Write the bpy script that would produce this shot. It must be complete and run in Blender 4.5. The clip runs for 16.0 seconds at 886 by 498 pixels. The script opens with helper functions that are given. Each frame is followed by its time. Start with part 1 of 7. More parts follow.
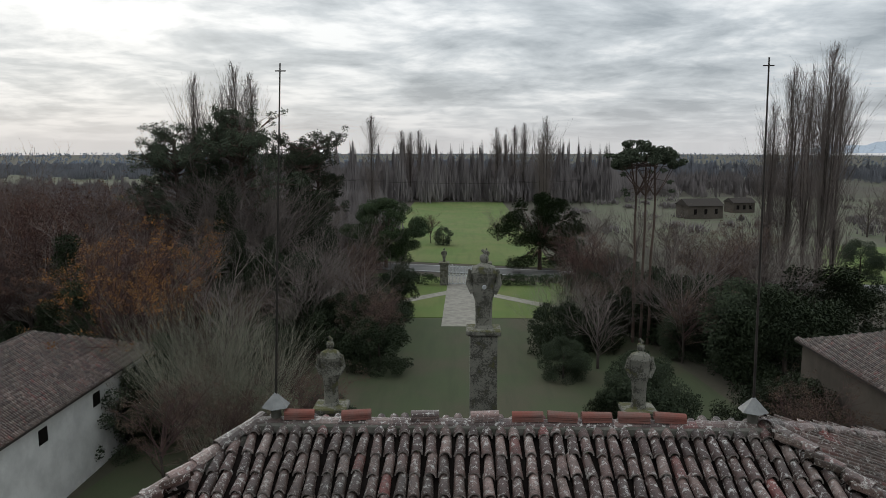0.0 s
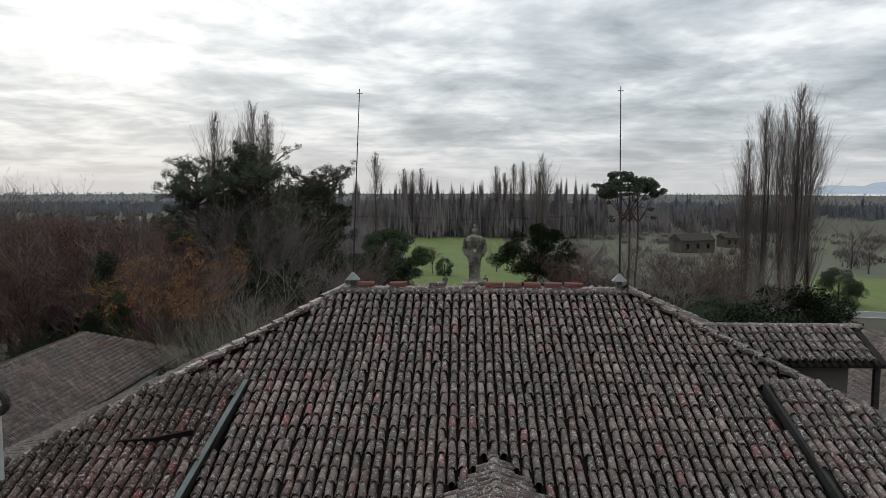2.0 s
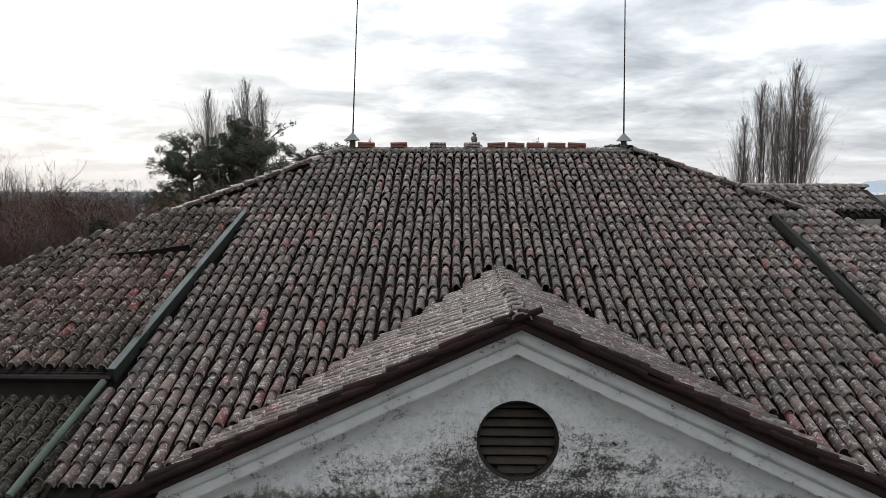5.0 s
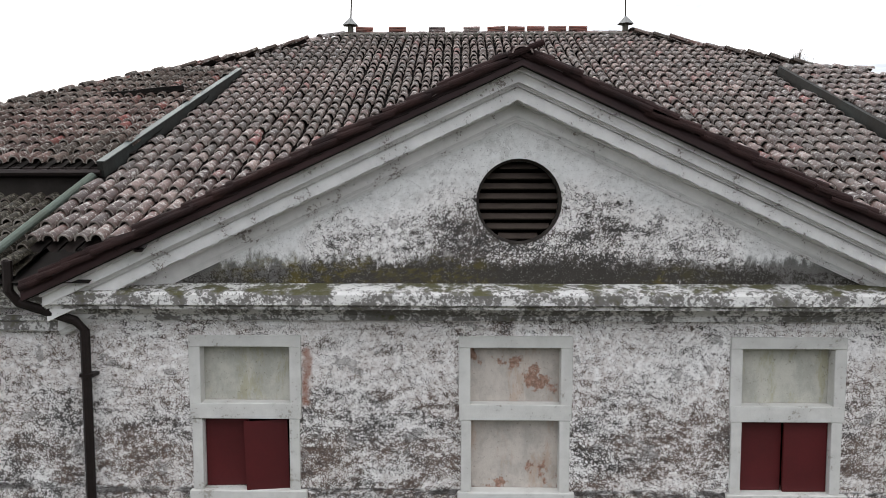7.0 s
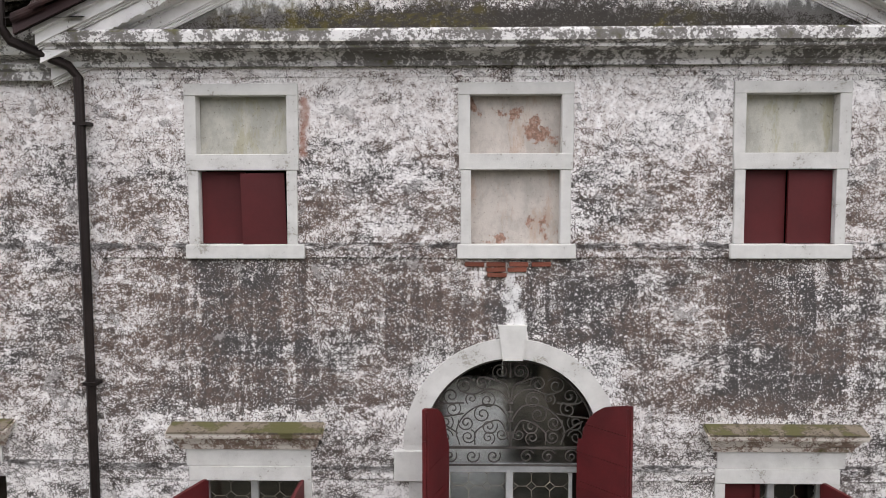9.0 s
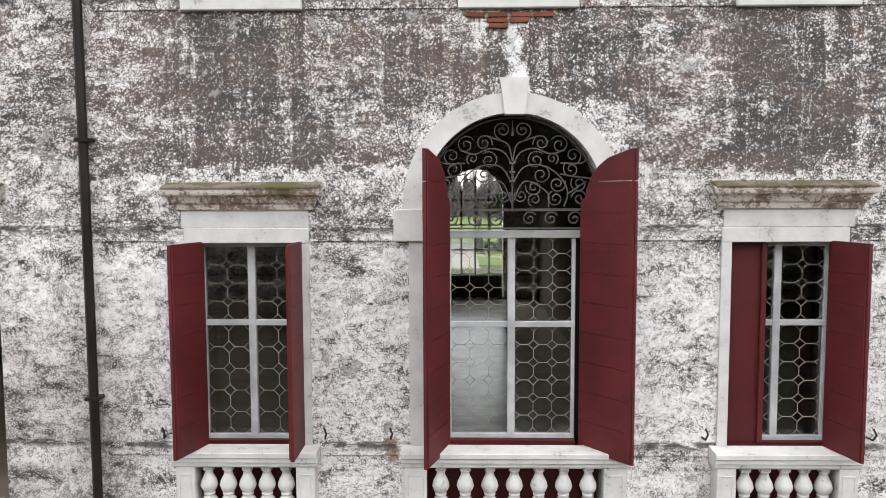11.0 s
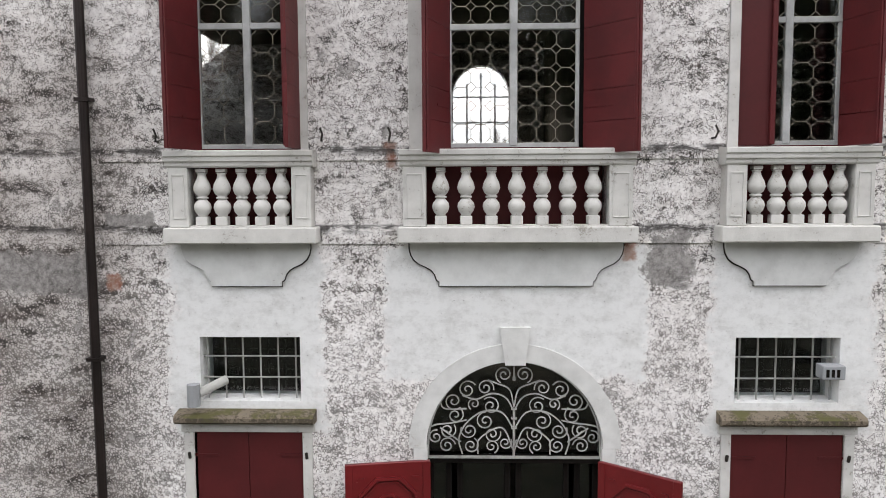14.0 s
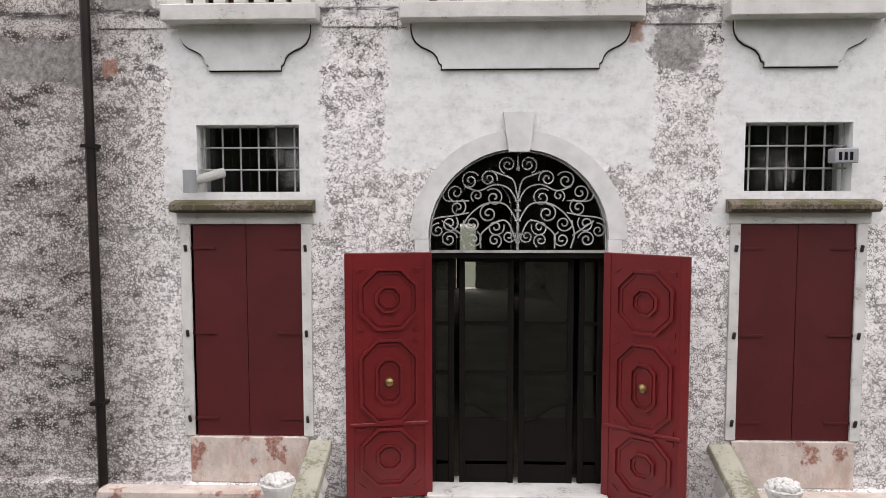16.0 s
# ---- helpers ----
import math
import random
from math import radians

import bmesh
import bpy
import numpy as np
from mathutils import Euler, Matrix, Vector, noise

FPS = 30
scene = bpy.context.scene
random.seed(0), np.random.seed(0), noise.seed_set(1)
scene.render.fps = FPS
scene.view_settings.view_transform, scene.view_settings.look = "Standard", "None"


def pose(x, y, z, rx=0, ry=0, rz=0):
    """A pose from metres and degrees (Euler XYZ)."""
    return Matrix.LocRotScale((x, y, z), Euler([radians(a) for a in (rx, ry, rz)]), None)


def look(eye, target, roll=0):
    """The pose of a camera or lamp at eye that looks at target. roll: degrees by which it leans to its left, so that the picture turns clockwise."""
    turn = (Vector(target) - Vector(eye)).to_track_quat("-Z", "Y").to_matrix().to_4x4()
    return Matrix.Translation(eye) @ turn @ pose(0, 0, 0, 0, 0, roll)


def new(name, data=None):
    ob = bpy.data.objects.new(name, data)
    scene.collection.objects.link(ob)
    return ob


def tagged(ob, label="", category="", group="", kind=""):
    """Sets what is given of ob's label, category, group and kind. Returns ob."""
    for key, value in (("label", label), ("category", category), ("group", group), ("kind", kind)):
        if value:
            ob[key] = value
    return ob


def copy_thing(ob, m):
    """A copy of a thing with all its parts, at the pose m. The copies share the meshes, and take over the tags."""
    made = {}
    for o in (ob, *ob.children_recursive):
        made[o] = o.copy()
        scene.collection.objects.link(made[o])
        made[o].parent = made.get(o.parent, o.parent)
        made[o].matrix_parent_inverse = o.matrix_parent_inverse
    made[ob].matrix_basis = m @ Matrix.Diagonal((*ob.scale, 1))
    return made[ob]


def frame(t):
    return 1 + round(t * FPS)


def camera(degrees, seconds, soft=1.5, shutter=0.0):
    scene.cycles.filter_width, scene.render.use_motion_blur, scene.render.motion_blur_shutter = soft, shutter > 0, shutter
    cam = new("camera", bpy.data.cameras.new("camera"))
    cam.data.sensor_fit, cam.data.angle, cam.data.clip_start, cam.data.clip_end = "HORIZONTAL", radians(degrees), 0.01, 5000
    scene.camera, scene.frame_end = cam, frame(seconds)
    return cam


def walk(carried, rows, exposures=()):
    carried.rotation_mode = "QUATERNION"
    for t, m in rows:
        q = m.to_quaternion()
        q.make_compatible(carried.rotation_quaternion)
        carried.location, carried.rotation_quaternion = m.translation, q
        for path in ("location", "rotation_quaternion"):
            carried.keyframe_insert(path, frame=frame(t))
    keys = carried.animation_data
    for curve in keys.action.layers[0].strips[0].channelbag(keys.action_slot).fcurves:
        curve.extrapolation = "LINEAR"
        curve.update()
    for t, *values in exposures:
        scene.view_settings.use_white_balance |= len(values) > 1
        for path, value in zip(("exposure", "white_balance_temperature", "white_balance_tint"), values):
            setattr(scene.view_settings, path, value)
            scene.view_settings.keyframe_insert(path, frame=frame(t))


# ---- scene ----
cam = camera(61.7, 16.0, soft=0.5)
PATH = [
    (0, (-0.654, -0.328, 22.755), (-0.71, 1.641, 22.474), 0.0),
    (0.5, (-0.655, -2.402, 22.555), (-0.712, -0.424, 22.314), 0.0),
    (1, (-0.58, -4.972, 22.248), (-0.638, -2.988, 22.045), 0.0),
    (1.5, (-0.488, -8.255, 22.0), (-0.548, -6.264, 21.825), 0.1),
    (2, (-0.49, -8.518, 21.537), (-0.549, -6.527, 21.361), 0.1),
    (2.5, (-0.485, -8.52, 21.068), (-0.544, -6.528, 20.893), 0.1),
    (3, (-0.48, -8.505, 20.561), (-0.539, -6.513, 20.388), 0.1),
    (3.2, (-0.48, -8.486, 20.308), (-0.539, -6.494, 20.136), 0.1),
    (5.3, (-0.669, -8.496, 17.825), (-0.711, -6.504, 17.645), 0.2),
    (5.5, (-0.666, -8.485, 17.541), (-0.709, -6.493, 17.363), 0.2),
    (6, (-0.647, -8.449, 16.85), (-0.693, -6.457, 16.68), 0.1),
    (6.5, (-0.632, -8.449, 16.064), (-0.679, -6.456, 15.901), 0.0),
    (7, (-0.622, -8.453, 15.315), (-0.668, -6.46, 15.16), -0.0),
    (7.5, (-0.608, -8.478, 14.558), (-0.654, -6.484, 14.409), -0.1),
    (8, (-0.635, -8.523, 13.788), (-0.676, -6.527, 13.661), -0.1),
    (8.5, (-0.616, -8.538, 13.093), (-0.663, -6.543, 12.955), -0.1),
    (9, (-0.633, -8.545, 12.392), (-0.675, -6.551, 12.245), -0.1),
    (9.5, (-0.577, -8.553, 11.615), (-0.632, -6.559, 11.474), -0.1),
    (9.7, (-0.615, -8.538, 11.27), (-0.664, -6.543, 11.143), -0.2),
    (11.8, (-0.658, -8.564, 8.789), (-0.697, -6.571, 8.618), -0.2),
    (12, (-0.625, -8.565, 8.569), (-0.671, -6.573, 8.397), -0.3),
    (12.5, (-0.605, -8.557, 7.931), (-0.655, -6.564, 7.763), -0.2),
    (13, (-0.588, -8.545, 7.392), (-0.642, -6.554, 7.216), -0.2),
    (13.5, (-0.557, -8.549, 6.753), (-0.619, -6.557, 6.588), -0.3),
    (14, (-0.577, -8.526, 6.223), (-0.638, -6.535, 6.048), -0.3),
    (14.5, (-0.552, -8.53, 5.507), (-0.622, -6.537, 5.357), -0.3),
    (15, (-0.53, -8.528, 4.918), (-0.608, -6.536, 4.767), -0.2),
    (15.5, (-0.578, -8.528, 4.265), (-0.647, -6.535, 4.115), -0.2),
    (16, (-0.586, -8.527, 3.647), (-0.653, -6.533, 3.498), -0.1),
]
EXPOSURES = [(0, -0.66, 6350, 8), (1.5, -0.64, 6350, 8), (3.2, -0.56, 6350, 8), (5.3, -0.2, 6450, 10), (6, -0.02, 6500, 11), (7, 0.5, 6600, 13), (9, 0.98, 6800, 18), (11.8, 1.40, 6750, 15), (12.7, 1.26, 6750, 15), (14, 0.97, 6800, 16), (16, 1.02, 6950, 20)]
walk(cam, [(t, look(eye, target, roll)) for t, eye, target, roll in PATH], EXPOSURES)

# ---- world and sun ----
def make_world():
    w = bpy.data.worlds.new("sky")
    scene.world = w
    w.use_nodes = True
    nt = w.node_tree
    nt.nodes.clear()
    N, L = nt.nodes.new, nt.links.new

    def math_(op, a, b=None, clamp=False):
        n = N("ShaderNodeMath")
        n.operation, n.use_clamp = op, clamp
        for i, v in enumerate((a, b)):
            if v is None:
                continue
            if isinstance(v, (int, float)):
                n.inputs[i].default_value = v
            else:
                L(v, n.inputs[i])
        return n.outputs[0]

    def mix(f, a, b):
        n = N("ShaderNodeMix")
        n.data_type = "RGBA"
        for i, v in ((0, f), (6, a), (7, b)):
            if isinstance(v, tuple):
                n.inputs[i].default_value = (*v, 1)
            elif isinstance(v, float):
                n.inputs[i].default_value = v
            else:
                L(v, n.inputs[i])
        return n.outputs[2]

    out, bg = N("ShaderNodeOutputWorld"), N("ShaderNodeBackground")
    sky = N("ShaderNodeTexSky")
    sky.sky_type, sky.sun_disc = "NISHITA", False
    sky.sun_elevation, sky.sun_rotation = radians(24), radians(-28)
    sky.dust_density, sky.air_density = 2.0, 1.0
    tc = N("ShaderNodeTexCoord")
    sep = N("ShaderNodeSeparateXYZ")
    L(tc.outputs["Generated"], sep.inputs[0])
    z = math_("ADD", math_("MAXIMUM", sep.outputs[2], 0.0), 0.13)
    px, py = math_("DIVIDE", sep.outputs[0], z), math_("DIVIDE", sep.outputs[1], z)
    com = N("ShaderNodeCombineXYZ")
    L(px, com.inputs[0])
    L(py, com.inputs[1])
    n1 = N("ShaderNodeTexNoise")
    n1.inputs["Scale"].default_value, n1.inputs["Detail"].default_value, n1.inputs["Roughness"].default_value = 1.1, 9, 0.60
    n1.inputs["Distortion"].default_value = 0.3
    L(com.outputs[0], n1.inputs["Vector"])
    # the sun stands behind the clouds, to the left of the view
    glow = N("ShaderNodeVectorMath")
    glow.operation = "DOT_PRODUCT"
    L(tc.outputs["Generated"], glow.inputs[0])
    glow.inputs[1].default_value = Vector((-0.43, 0.82, 0.38)).normalized()
    g = math_("POWER", math_("MAXIMUM", glow.outputs["Value"], 0.0), 5.0)
    n2 = N("ShaderNodeTexNoise")
    n2.inputs["Scale"].default_value, n2.inputs["Detail"].default_value, n2.inputs["Distortion"].default_value = 4.6, 6, 0.4
    L(com.outputs[0], n2.inputs["Vector"])
    c = math_("ADD", math_("ADD", math_("MULTIPLY", n1.outputs["Fac"], 0.80), math_("MULTIPLY", n2.outputs["Fac"], 0.20)), math_("MULTIPLY", g, 0.11))
    ramp = N("ShaderNodeValToRGB")
    cr = ramp.color_ramp
    cr.elements[0].position, cr.elements[0].color = 0.41, (5.0, 5.5, 5.95, 1)
    cr.elements[1].position, cr.elements[1].color = 0.645, (13.2, 13.2, 13.2, 1)
    e = cr.elements.new(0.54)
    e.color = (8.5, 8.95, 9.35, 1)
    L(c, ramp.inputs[0])
    # low haze along the horizon, faintly pink
    haze = math_("POWER", math_("SUBTRACT", 1.0, math_("MAXIMUM", sep.outputs[2], 0.0), True), 24.0)
    col = mix(math_("MULTIPLY", haze, 0.8), ramp.outputs[0], (10.2, 9.9, 9.9))
    col = mix(0.06, col, sky.outputs[0])
    dome = math_("ADD", 1.0, math_("MULTIPLY", math_("POWER", math_("MAXIMUM", sep.outputs[2], 0.0), 1.3), 1.35))
    vm = N("ShaderNodeVectorMath")
    vm.operation = "SCALE"
    L(col, vm.inputs[0])
    L(dome, vm.inputs["Scale"])
    col = vm.outputs[0]
    L(col, bg.inputs[0])
    bg.inputs[1].default_value = 0.105
    L(bg.outputs[0], out.inputs[0])


make_world()
sun = new("sun", bpy.data.lights.new("sun", "SUN"))
sun.data.energy, sun.data.angle, sun.data.color = 0.8, radians(25), (1.0, 0.95, 0.88)
sun.matrix_world = look((-43, 82, 40), (0, 0, 0))

# ---- materials ----
def material(name):
    m = bpy.data.materials.new(name)
    m.use_nodes = True
    nt = m.node_tree
    return m, nt, nt.nodes["Principled BSDF"]


class Nodes:
    """Brief ways to make shader nodes."""

    def __init__(self, nt):
        self.nt = nt
        self.tc = nt.nodes.new("ShaderNodeTexCoord")
        self.geo = nt.nodes.new("ShaderNodeNewGeometry")

    def put(self, sock, v):
        if isinstance(v, (int, float)):
            sock.default_value = v
        elif isinstance(v, tuple):
            sock.default_value = (*v, 1) if len(sock.default_value) == 4 and len(v) == 3 else v
        else:
            self.nt.links.new(v, sock)

    def world(self, scale=(1, 1, 1)):
        m = self.nt.nodes.new("ShaderNodeMapping")
        m.inputs["Scale"].default_value = scale
        self.nt.links.new(self.geo.outputs["Position"], m.inputs[0])
        return m.outputs[0]

    def local(self, scale=(1, 1, 1)):
        m = self.nt.nodes.new("ShaderNodeMapping")
        m.inputs["Scale"].default_value = scale
        self.nt.links.new(self.tc.outputs["Object"], m.inputs[0])
        return m.outputs[0]

    def noise(self, vec, scale, detail=5, rough=0.6, dist=0.0):
        n = self.nt.nodes.new("ShaderNodeTexNoise")
        n.inputs["Scale"].default_value, n.inputs["Detail"].default_value = scale, detail
        n.inputs["Roughness"].default_value, n.inputs["Distortion"].default_value = rough, dist
        self.nt.links.new(vec, n.inputs["Vector"])
        return n.outputs["Fac"]

    def cells(self, vec, scale, feature="DISTANCE_TO_EDGE"):
        n = self.nt.nodes.new("ShaderNodeTexVoronoi")
        n.feature = feature
        n.inputs["Scale"].default_value = scale
        self.nt.links.new(vec, n.inputs["Vector"])
        return n.outputs["Distance"]

    def step(self, v, lo, hi, a=0.0, b=1.0):
        n = self.nt.nodes.new("ShaderNodeMapRange")
        n.interpolation_type = "SMOOTHSTEP"
        self.put(n.inputs[0], v)
        for i, x in enumerate((lo, hi, a, b)):
            n.inputs[i + 1].default_value = x
        return n.outputs[0]

    def math(self, op, a, b=0.0, clamp=False):
        n = self.nt.nodes.new("ShaderNodeMath")
        n.operation, n.use_clamp = op, clamp
        self.put(n.inputs[0], a)
        self.put(n.inputs[1], b)
        return n.outputs[0]

    def mix(self, f, a, b, mode="MIX"):
        n = self.nt.nodes.new("ShaderNodeMix")
        n.data_type, n.blend_type = "RGBA", mode
        for i, v in ((0, f), (6, a), (7, b)):
            self.put(n.inputs[i], v)
        return n.outputs[2]

    def xyz(self):
        n = self.nt.nodes.new("ShaderNodeSeparateXYZ")
        self.nt.links.new(self.geo.outputs["Position"], n.inputs[0])
        return n.outputs

    def bump(self, height, strength=0.5, dist=0.02):
        n = self.nt.nodes.new("ShaderNodeBump")
        n.inputs["Strength"].default_value, n.inputs["Distance"].default_value = strength, dist
        self.nt.links.new(height, n.inputs["Height"])
        return n.outputs[0]

    def rand(self, island=False):
        if island:
            return self.geo.outputs["Random Per Island"]
        n = self.nt.nodes.new("ShaderNodeObjectInfo")
        return n.outputs["Random"]


def simple(name, col, rough=0.7, metal=0.0, vary=0.25, scale=8.0, bump=0.2, dark=None, dist=0.01, rand=""):
    """A surface of one base colour with grain, blotches and a little relief."""
    m, nt, p = material(name)
    n = Nodes(nt)
    v = n.world()
    big, fine = n.noise(v, scale * 0.18, 4), n.noise(v, scale * 3.5, 6, 0.7)
    dk = dark or tuple(c * (1 - vary * 1.6) for c in col)
    c = n.mix(n.step(big, 0.3, 0.72), col, dk)
    c = n.mix(n.math("MULTIPLY", n.step(fine, 0.42, 0.75), vary * 1.6, True), c, tuple(x * 0.55 for x in col))
    if rand:
        c = n.mix(n.step(n.rand(rand == "island"), 0.0, 1.0, 0.0, 0.6), c, tuple(x * 0.5 for x in col))
    n.put(p.inputs["Base Color"], c)
    p.inputs["Roughness"].default_value, p.inputs["Metallic"].default_value = rough, metal
    p.inputs["Specular IOR Level"].default_value = 0.12 if rough > 0.78 else 0.35
    if bump:
        nt.links.new(n.bump(fine, bump, dist), p.inputs["Normal"])
    return m


def plaster_material():
    """Old lime plaster that has flaked into small chips, with lichen, black runs, bare ochre and some newer smooth patches."""
    m, nt, p = material("weathered_plaster")
    n = Nodes(nt)
    x, y, z = n.xyz()
    v = n.world()
    warp = nt.nodes.new("ShaderNodeTexNoise")
    warp.inputs["Scale"].default_value, warp.inputs["Detail"].default_value = 24, 3
    nt.links.new(v, warp.inputs["Vector"])
    vw = nt.nodes.new("ShaderNodeVectorMath")
    vw.operation = "MULTIPLY_ADD"
    nt.links.new(warp.outputs["Color"], vw.inputs[0])
    vw.inputs[1].default_value = (0.015, 0.015, 0.015)
    nt.links.new(v, vw.inputs[2])
    vw = vw.outputs[0]
    big, mid = n.noise(v, 0.55, 4, 0.55), n.noise(n.world((0.8, 1, 1.9)), 1.5, 6, 0.66)
    blob = n.noise(n.world((0.75, 1, 1.25)), 4.6, 5, 0.7)
    fine, speck = n.noise(v, 13, 7, 0.74), n.noise(v, 55, 4, 0.75)
    mid0, blob0 = n.math("SUBTRACT", mid, 0.5), n.math("SUBTRACT", blob, 0.5)
    zz = n.math("ADD", z, n.math("MULTIPLY", mid0, 1.3))
    ex, ez = n.noise(v, 2.6, 7, 0.76), n.noise(v, 3.1, 7, 0.76)

    def add(*t):
        r = t[0]
        for q in t[1:]:
            r = n.math("ADD", r, q)
        return r

    def mul(*t):
        r = t[0]
        for q in t[1:]:
            r = n.math("MULTIPLY", r, q)
        return r

    def top(*t):
        r = t[0]
        for q in t[1:]:
            r = n.math("MAXIMUM", r, q)
        return r

    def inv(a):
        return n.math("SUBTRACT", 1.0, a)

    def zone(lo, hi, soft=0.3):
        return mul(n.step(zz, lo - soft, lo + soft), n.step(zz, hi + soft, hi - soft))

    def patch(x0, x1, z0, z1, soft=0.07, wander=1.0):
        xx = add(x, mul(n.math("SUBTRACT", ex, 0.5), 0.95 * wander))
        za = add(z, mul(n.math("SUBTRACT", ez, 0.5), 0.8 * wander))
        return mul(n.step(xx, x0 - soft, x0 + soft), n.step(xx, x1 + soft, x1 - soft), n.step(za, z0 - soft, z0 + soft), n.step(za, z1 + soft, z1 - soft))

    dens = add(mul(zone(13.0, 14.4), 0.36), mul(zone(12.5, 13.0), 0.50), mul(zone(11.8, 12.5), 0.58), mul(zone(9.9, 11.75, 0.2), 0.61), mul(zone(8.8, 9.9), 0.52),
               mul(zone(6.6, 8.8), 0.40), mul(zone(5.2, 6.6), 0.42), mul(zone(-2, 5.2), 0.455))
    side = n.step(add(x, mul(mid0, 1.5)), -3.9, -4.9)
    low = n.step(z, 9.0, 7.0)
    dens = add(dens, mul(side, low, 0.12))
    # black runs under the sills
    run = n.noise(n.world((6, 1, 0.3)), 1.0, 5, 0.65)
    rx = top(patch(-4.0, -2.2, 9.9, 11.66, 0.3), patch(2.3, 4.1, 9.9, 11.66, 0.3), mul(patch(-1.7, 1.7, 10.5, 11.5, 0.4), 0.9))
    runs = mul(n.step(run, 0.40, 0.54), rx)
    dens = add(dens, mul(runs, 0.24))
    # pediment: specks gathered low and round the vent, a mossy foot
    dens = add(dens, mul(patch(-2.5, 2.7, 14.2, 15.2, 0.5), 0.42), mul(patch(-1.2, 1.3, 14.3, 15.9, 0.35), 0.20), mul(n.step(z, 14.2, 14.25), n.step(z, 14.6, 14.3), 0.3))
    # newer smooth plaster, and a pale vein over the arch
    new_ = top(patch(-4.05, -2.25, 3.3, 5.55), patch(-1.5, 1.5, 3.95, 5.5), patch(2.25, 4.1, 3.3, 5.55))
    new_ = top(new_, mul(patch(-0.12, 0.08, 10.6, 11.6, 0.10, 0.8), 0.7), mul(patch(-1.2, 1.2, 9.9, 10.6, 0.12, 0.5), 0.3))
    ped = mul(n.step(z, 14.25, 14.3), n.step(dens, 0.38, 0.2))
    new_ = top(new_, mul(ped, 0.7))
    dens = mul(dens, inv(mul(new_, 0.93)))
    knot = n.math("SUBTRACT", n.noise(v, 15, 4, 0.65), 0.5)
    wild = mul(n.math("SUBTRACT", 1.0, mul(new_, 0.72)), n.step(z, 5.3, 4.5, 1.0, 0.4))
    dens = n.math("ADD", dens, mul(add(mul(mid0, 0.95), mul(blob0, 1.0), mul(knot, 0.7)), wild), True)
    # brick courses that show through as faint streaks
    course = n.math("SUBTRACT", n.noise(n.world((0.9, 1, 11)), 1.3, 4, 0.6), 0.5)
    dens = n.math("ADD", dens, mul(course, 0.55, n.step(z, 9.4, 10.6, 0.45, 1.0), inv(new_)), True)
    grain = n.noise(v, 78, 3, 0.75)
    calm = n.step(z, 5.7, 4.9, 1.0, 0.5)
    # small chips of lime with dark gaps between them, or nothing left but the gaps
    chip = nt.nodes.new("ShaderNodeTexVoronoi")
    chip.inputs["Scale"].default_value = 31
    nt.links.new(vw, chip.inputs["Vector"])
    rnd = nt.nodes.new("ShaderNodeSeparateColor")
    nt.links.new(chip.outputs["Color"], rnd.inputs[0])
    q = add(mul(n.cells(vw, 31), 0.8), mul(n.math("SUBTRACT", rnd.outputs[0], 0.5), 0.26), mul(n.math("SUBTRACT", speck, 0.5), 1.0, calm), mul(n.math("SUBTRACT", grain, 0.5), 1.5, calm))
    gap = n.step(dens, 0.0, 1.0, -0.22, 0.36)
    bare = n.step(n.math("SUBTRACT", gap, q), -0.04, 0.04)
    white = n.mix(n.step(big, 0.35, 0.68), (0.88, 0.86, 0.845), (0.80, 0.775, 0.755))
    white = n.mix(n.step(fine, 0.42, 0.66, 0.0, 0.6), white, (0.52, 0.49, 0.47))
    white = n.mix(mul(n.step(blob, 0.48, 0.66), n.step(speck, 0.40, 0.60), 0.55), white, (0.40, 0.37, 0.35))
    white = n.mix(n.step(rnd.outputs[1], 0.55, 1.0, 0.0, 0.35), white, (0.55, 0.51, 0.48))
    white = n.mix(new_, white, n.mix(n.step(add(mul(blob, 0.6), mul(fine, 0.4)), 0.42, 0.66), (0.71, 0.715, 0.705), (0.56, 0.56, 0.545)))
    white = n.mix(mul(side, low, n.step(mid, 0.35, 0.6, 0.45, 0.9)), white, (0.45, 0.41, 0.385))
    # bare under-coat: brown high up, grey lower down, black where it has run
    tan = mul(n.step(zz, 8.8, 10.6, 0.12, 1.0), n.step(n.noise(n.world((0.8, 1, 1.3)), 1.0, 5, 0.62), 0.41, 0.55), inv(new_))
    tan = mul(tan, n.step(z, 14.2, 13.6))
    grey = n.mix(n.step(blob, 0.40, 0.60), (0.072, 0.056, 0.048), (0.022, 0.019, 0.017))
    # lower down the gaps are only dusty, black in scattered patches
    dusty = mul(n.step(zz, 9.8, 8.6), n.step(add(mul(blob, 0.55), mul(mid, 0.45)), 0.585, 0.50))
    grey = n.mix(mul(dusty, 0.62), grey, (0.25, 0.23, 0.215))
    grey = n.mix(mul(n.step(z, 5.4, 4.6), inv(side), 0.65), grey, (0.27, 0.255, 0.245))
    grey = n.mix(mul(tan, 0.8, n.step(speck, 0.62, 0.42)), grey, (0.098, 0.062, 0.046))
    grey = n.mix(n.math("MULTIPLY", runs, 0.85, True), grey, (0.022, 0.02, 0.02))
    col = n.mix(mul(bare, 0.94), white, grey)
    col = n.mix(mul(tan, n.step(fine, 0.40, 0.60), 0.20), col, (0.36, 0.235, 0.175))
    # soot and dirt lying over the chips
    film_ = top(mul(side, n.step(z, 9.5, 5.5, 0.25, 0.5)), mul(zone(9.9, 11.7), 0.6), 0.22)
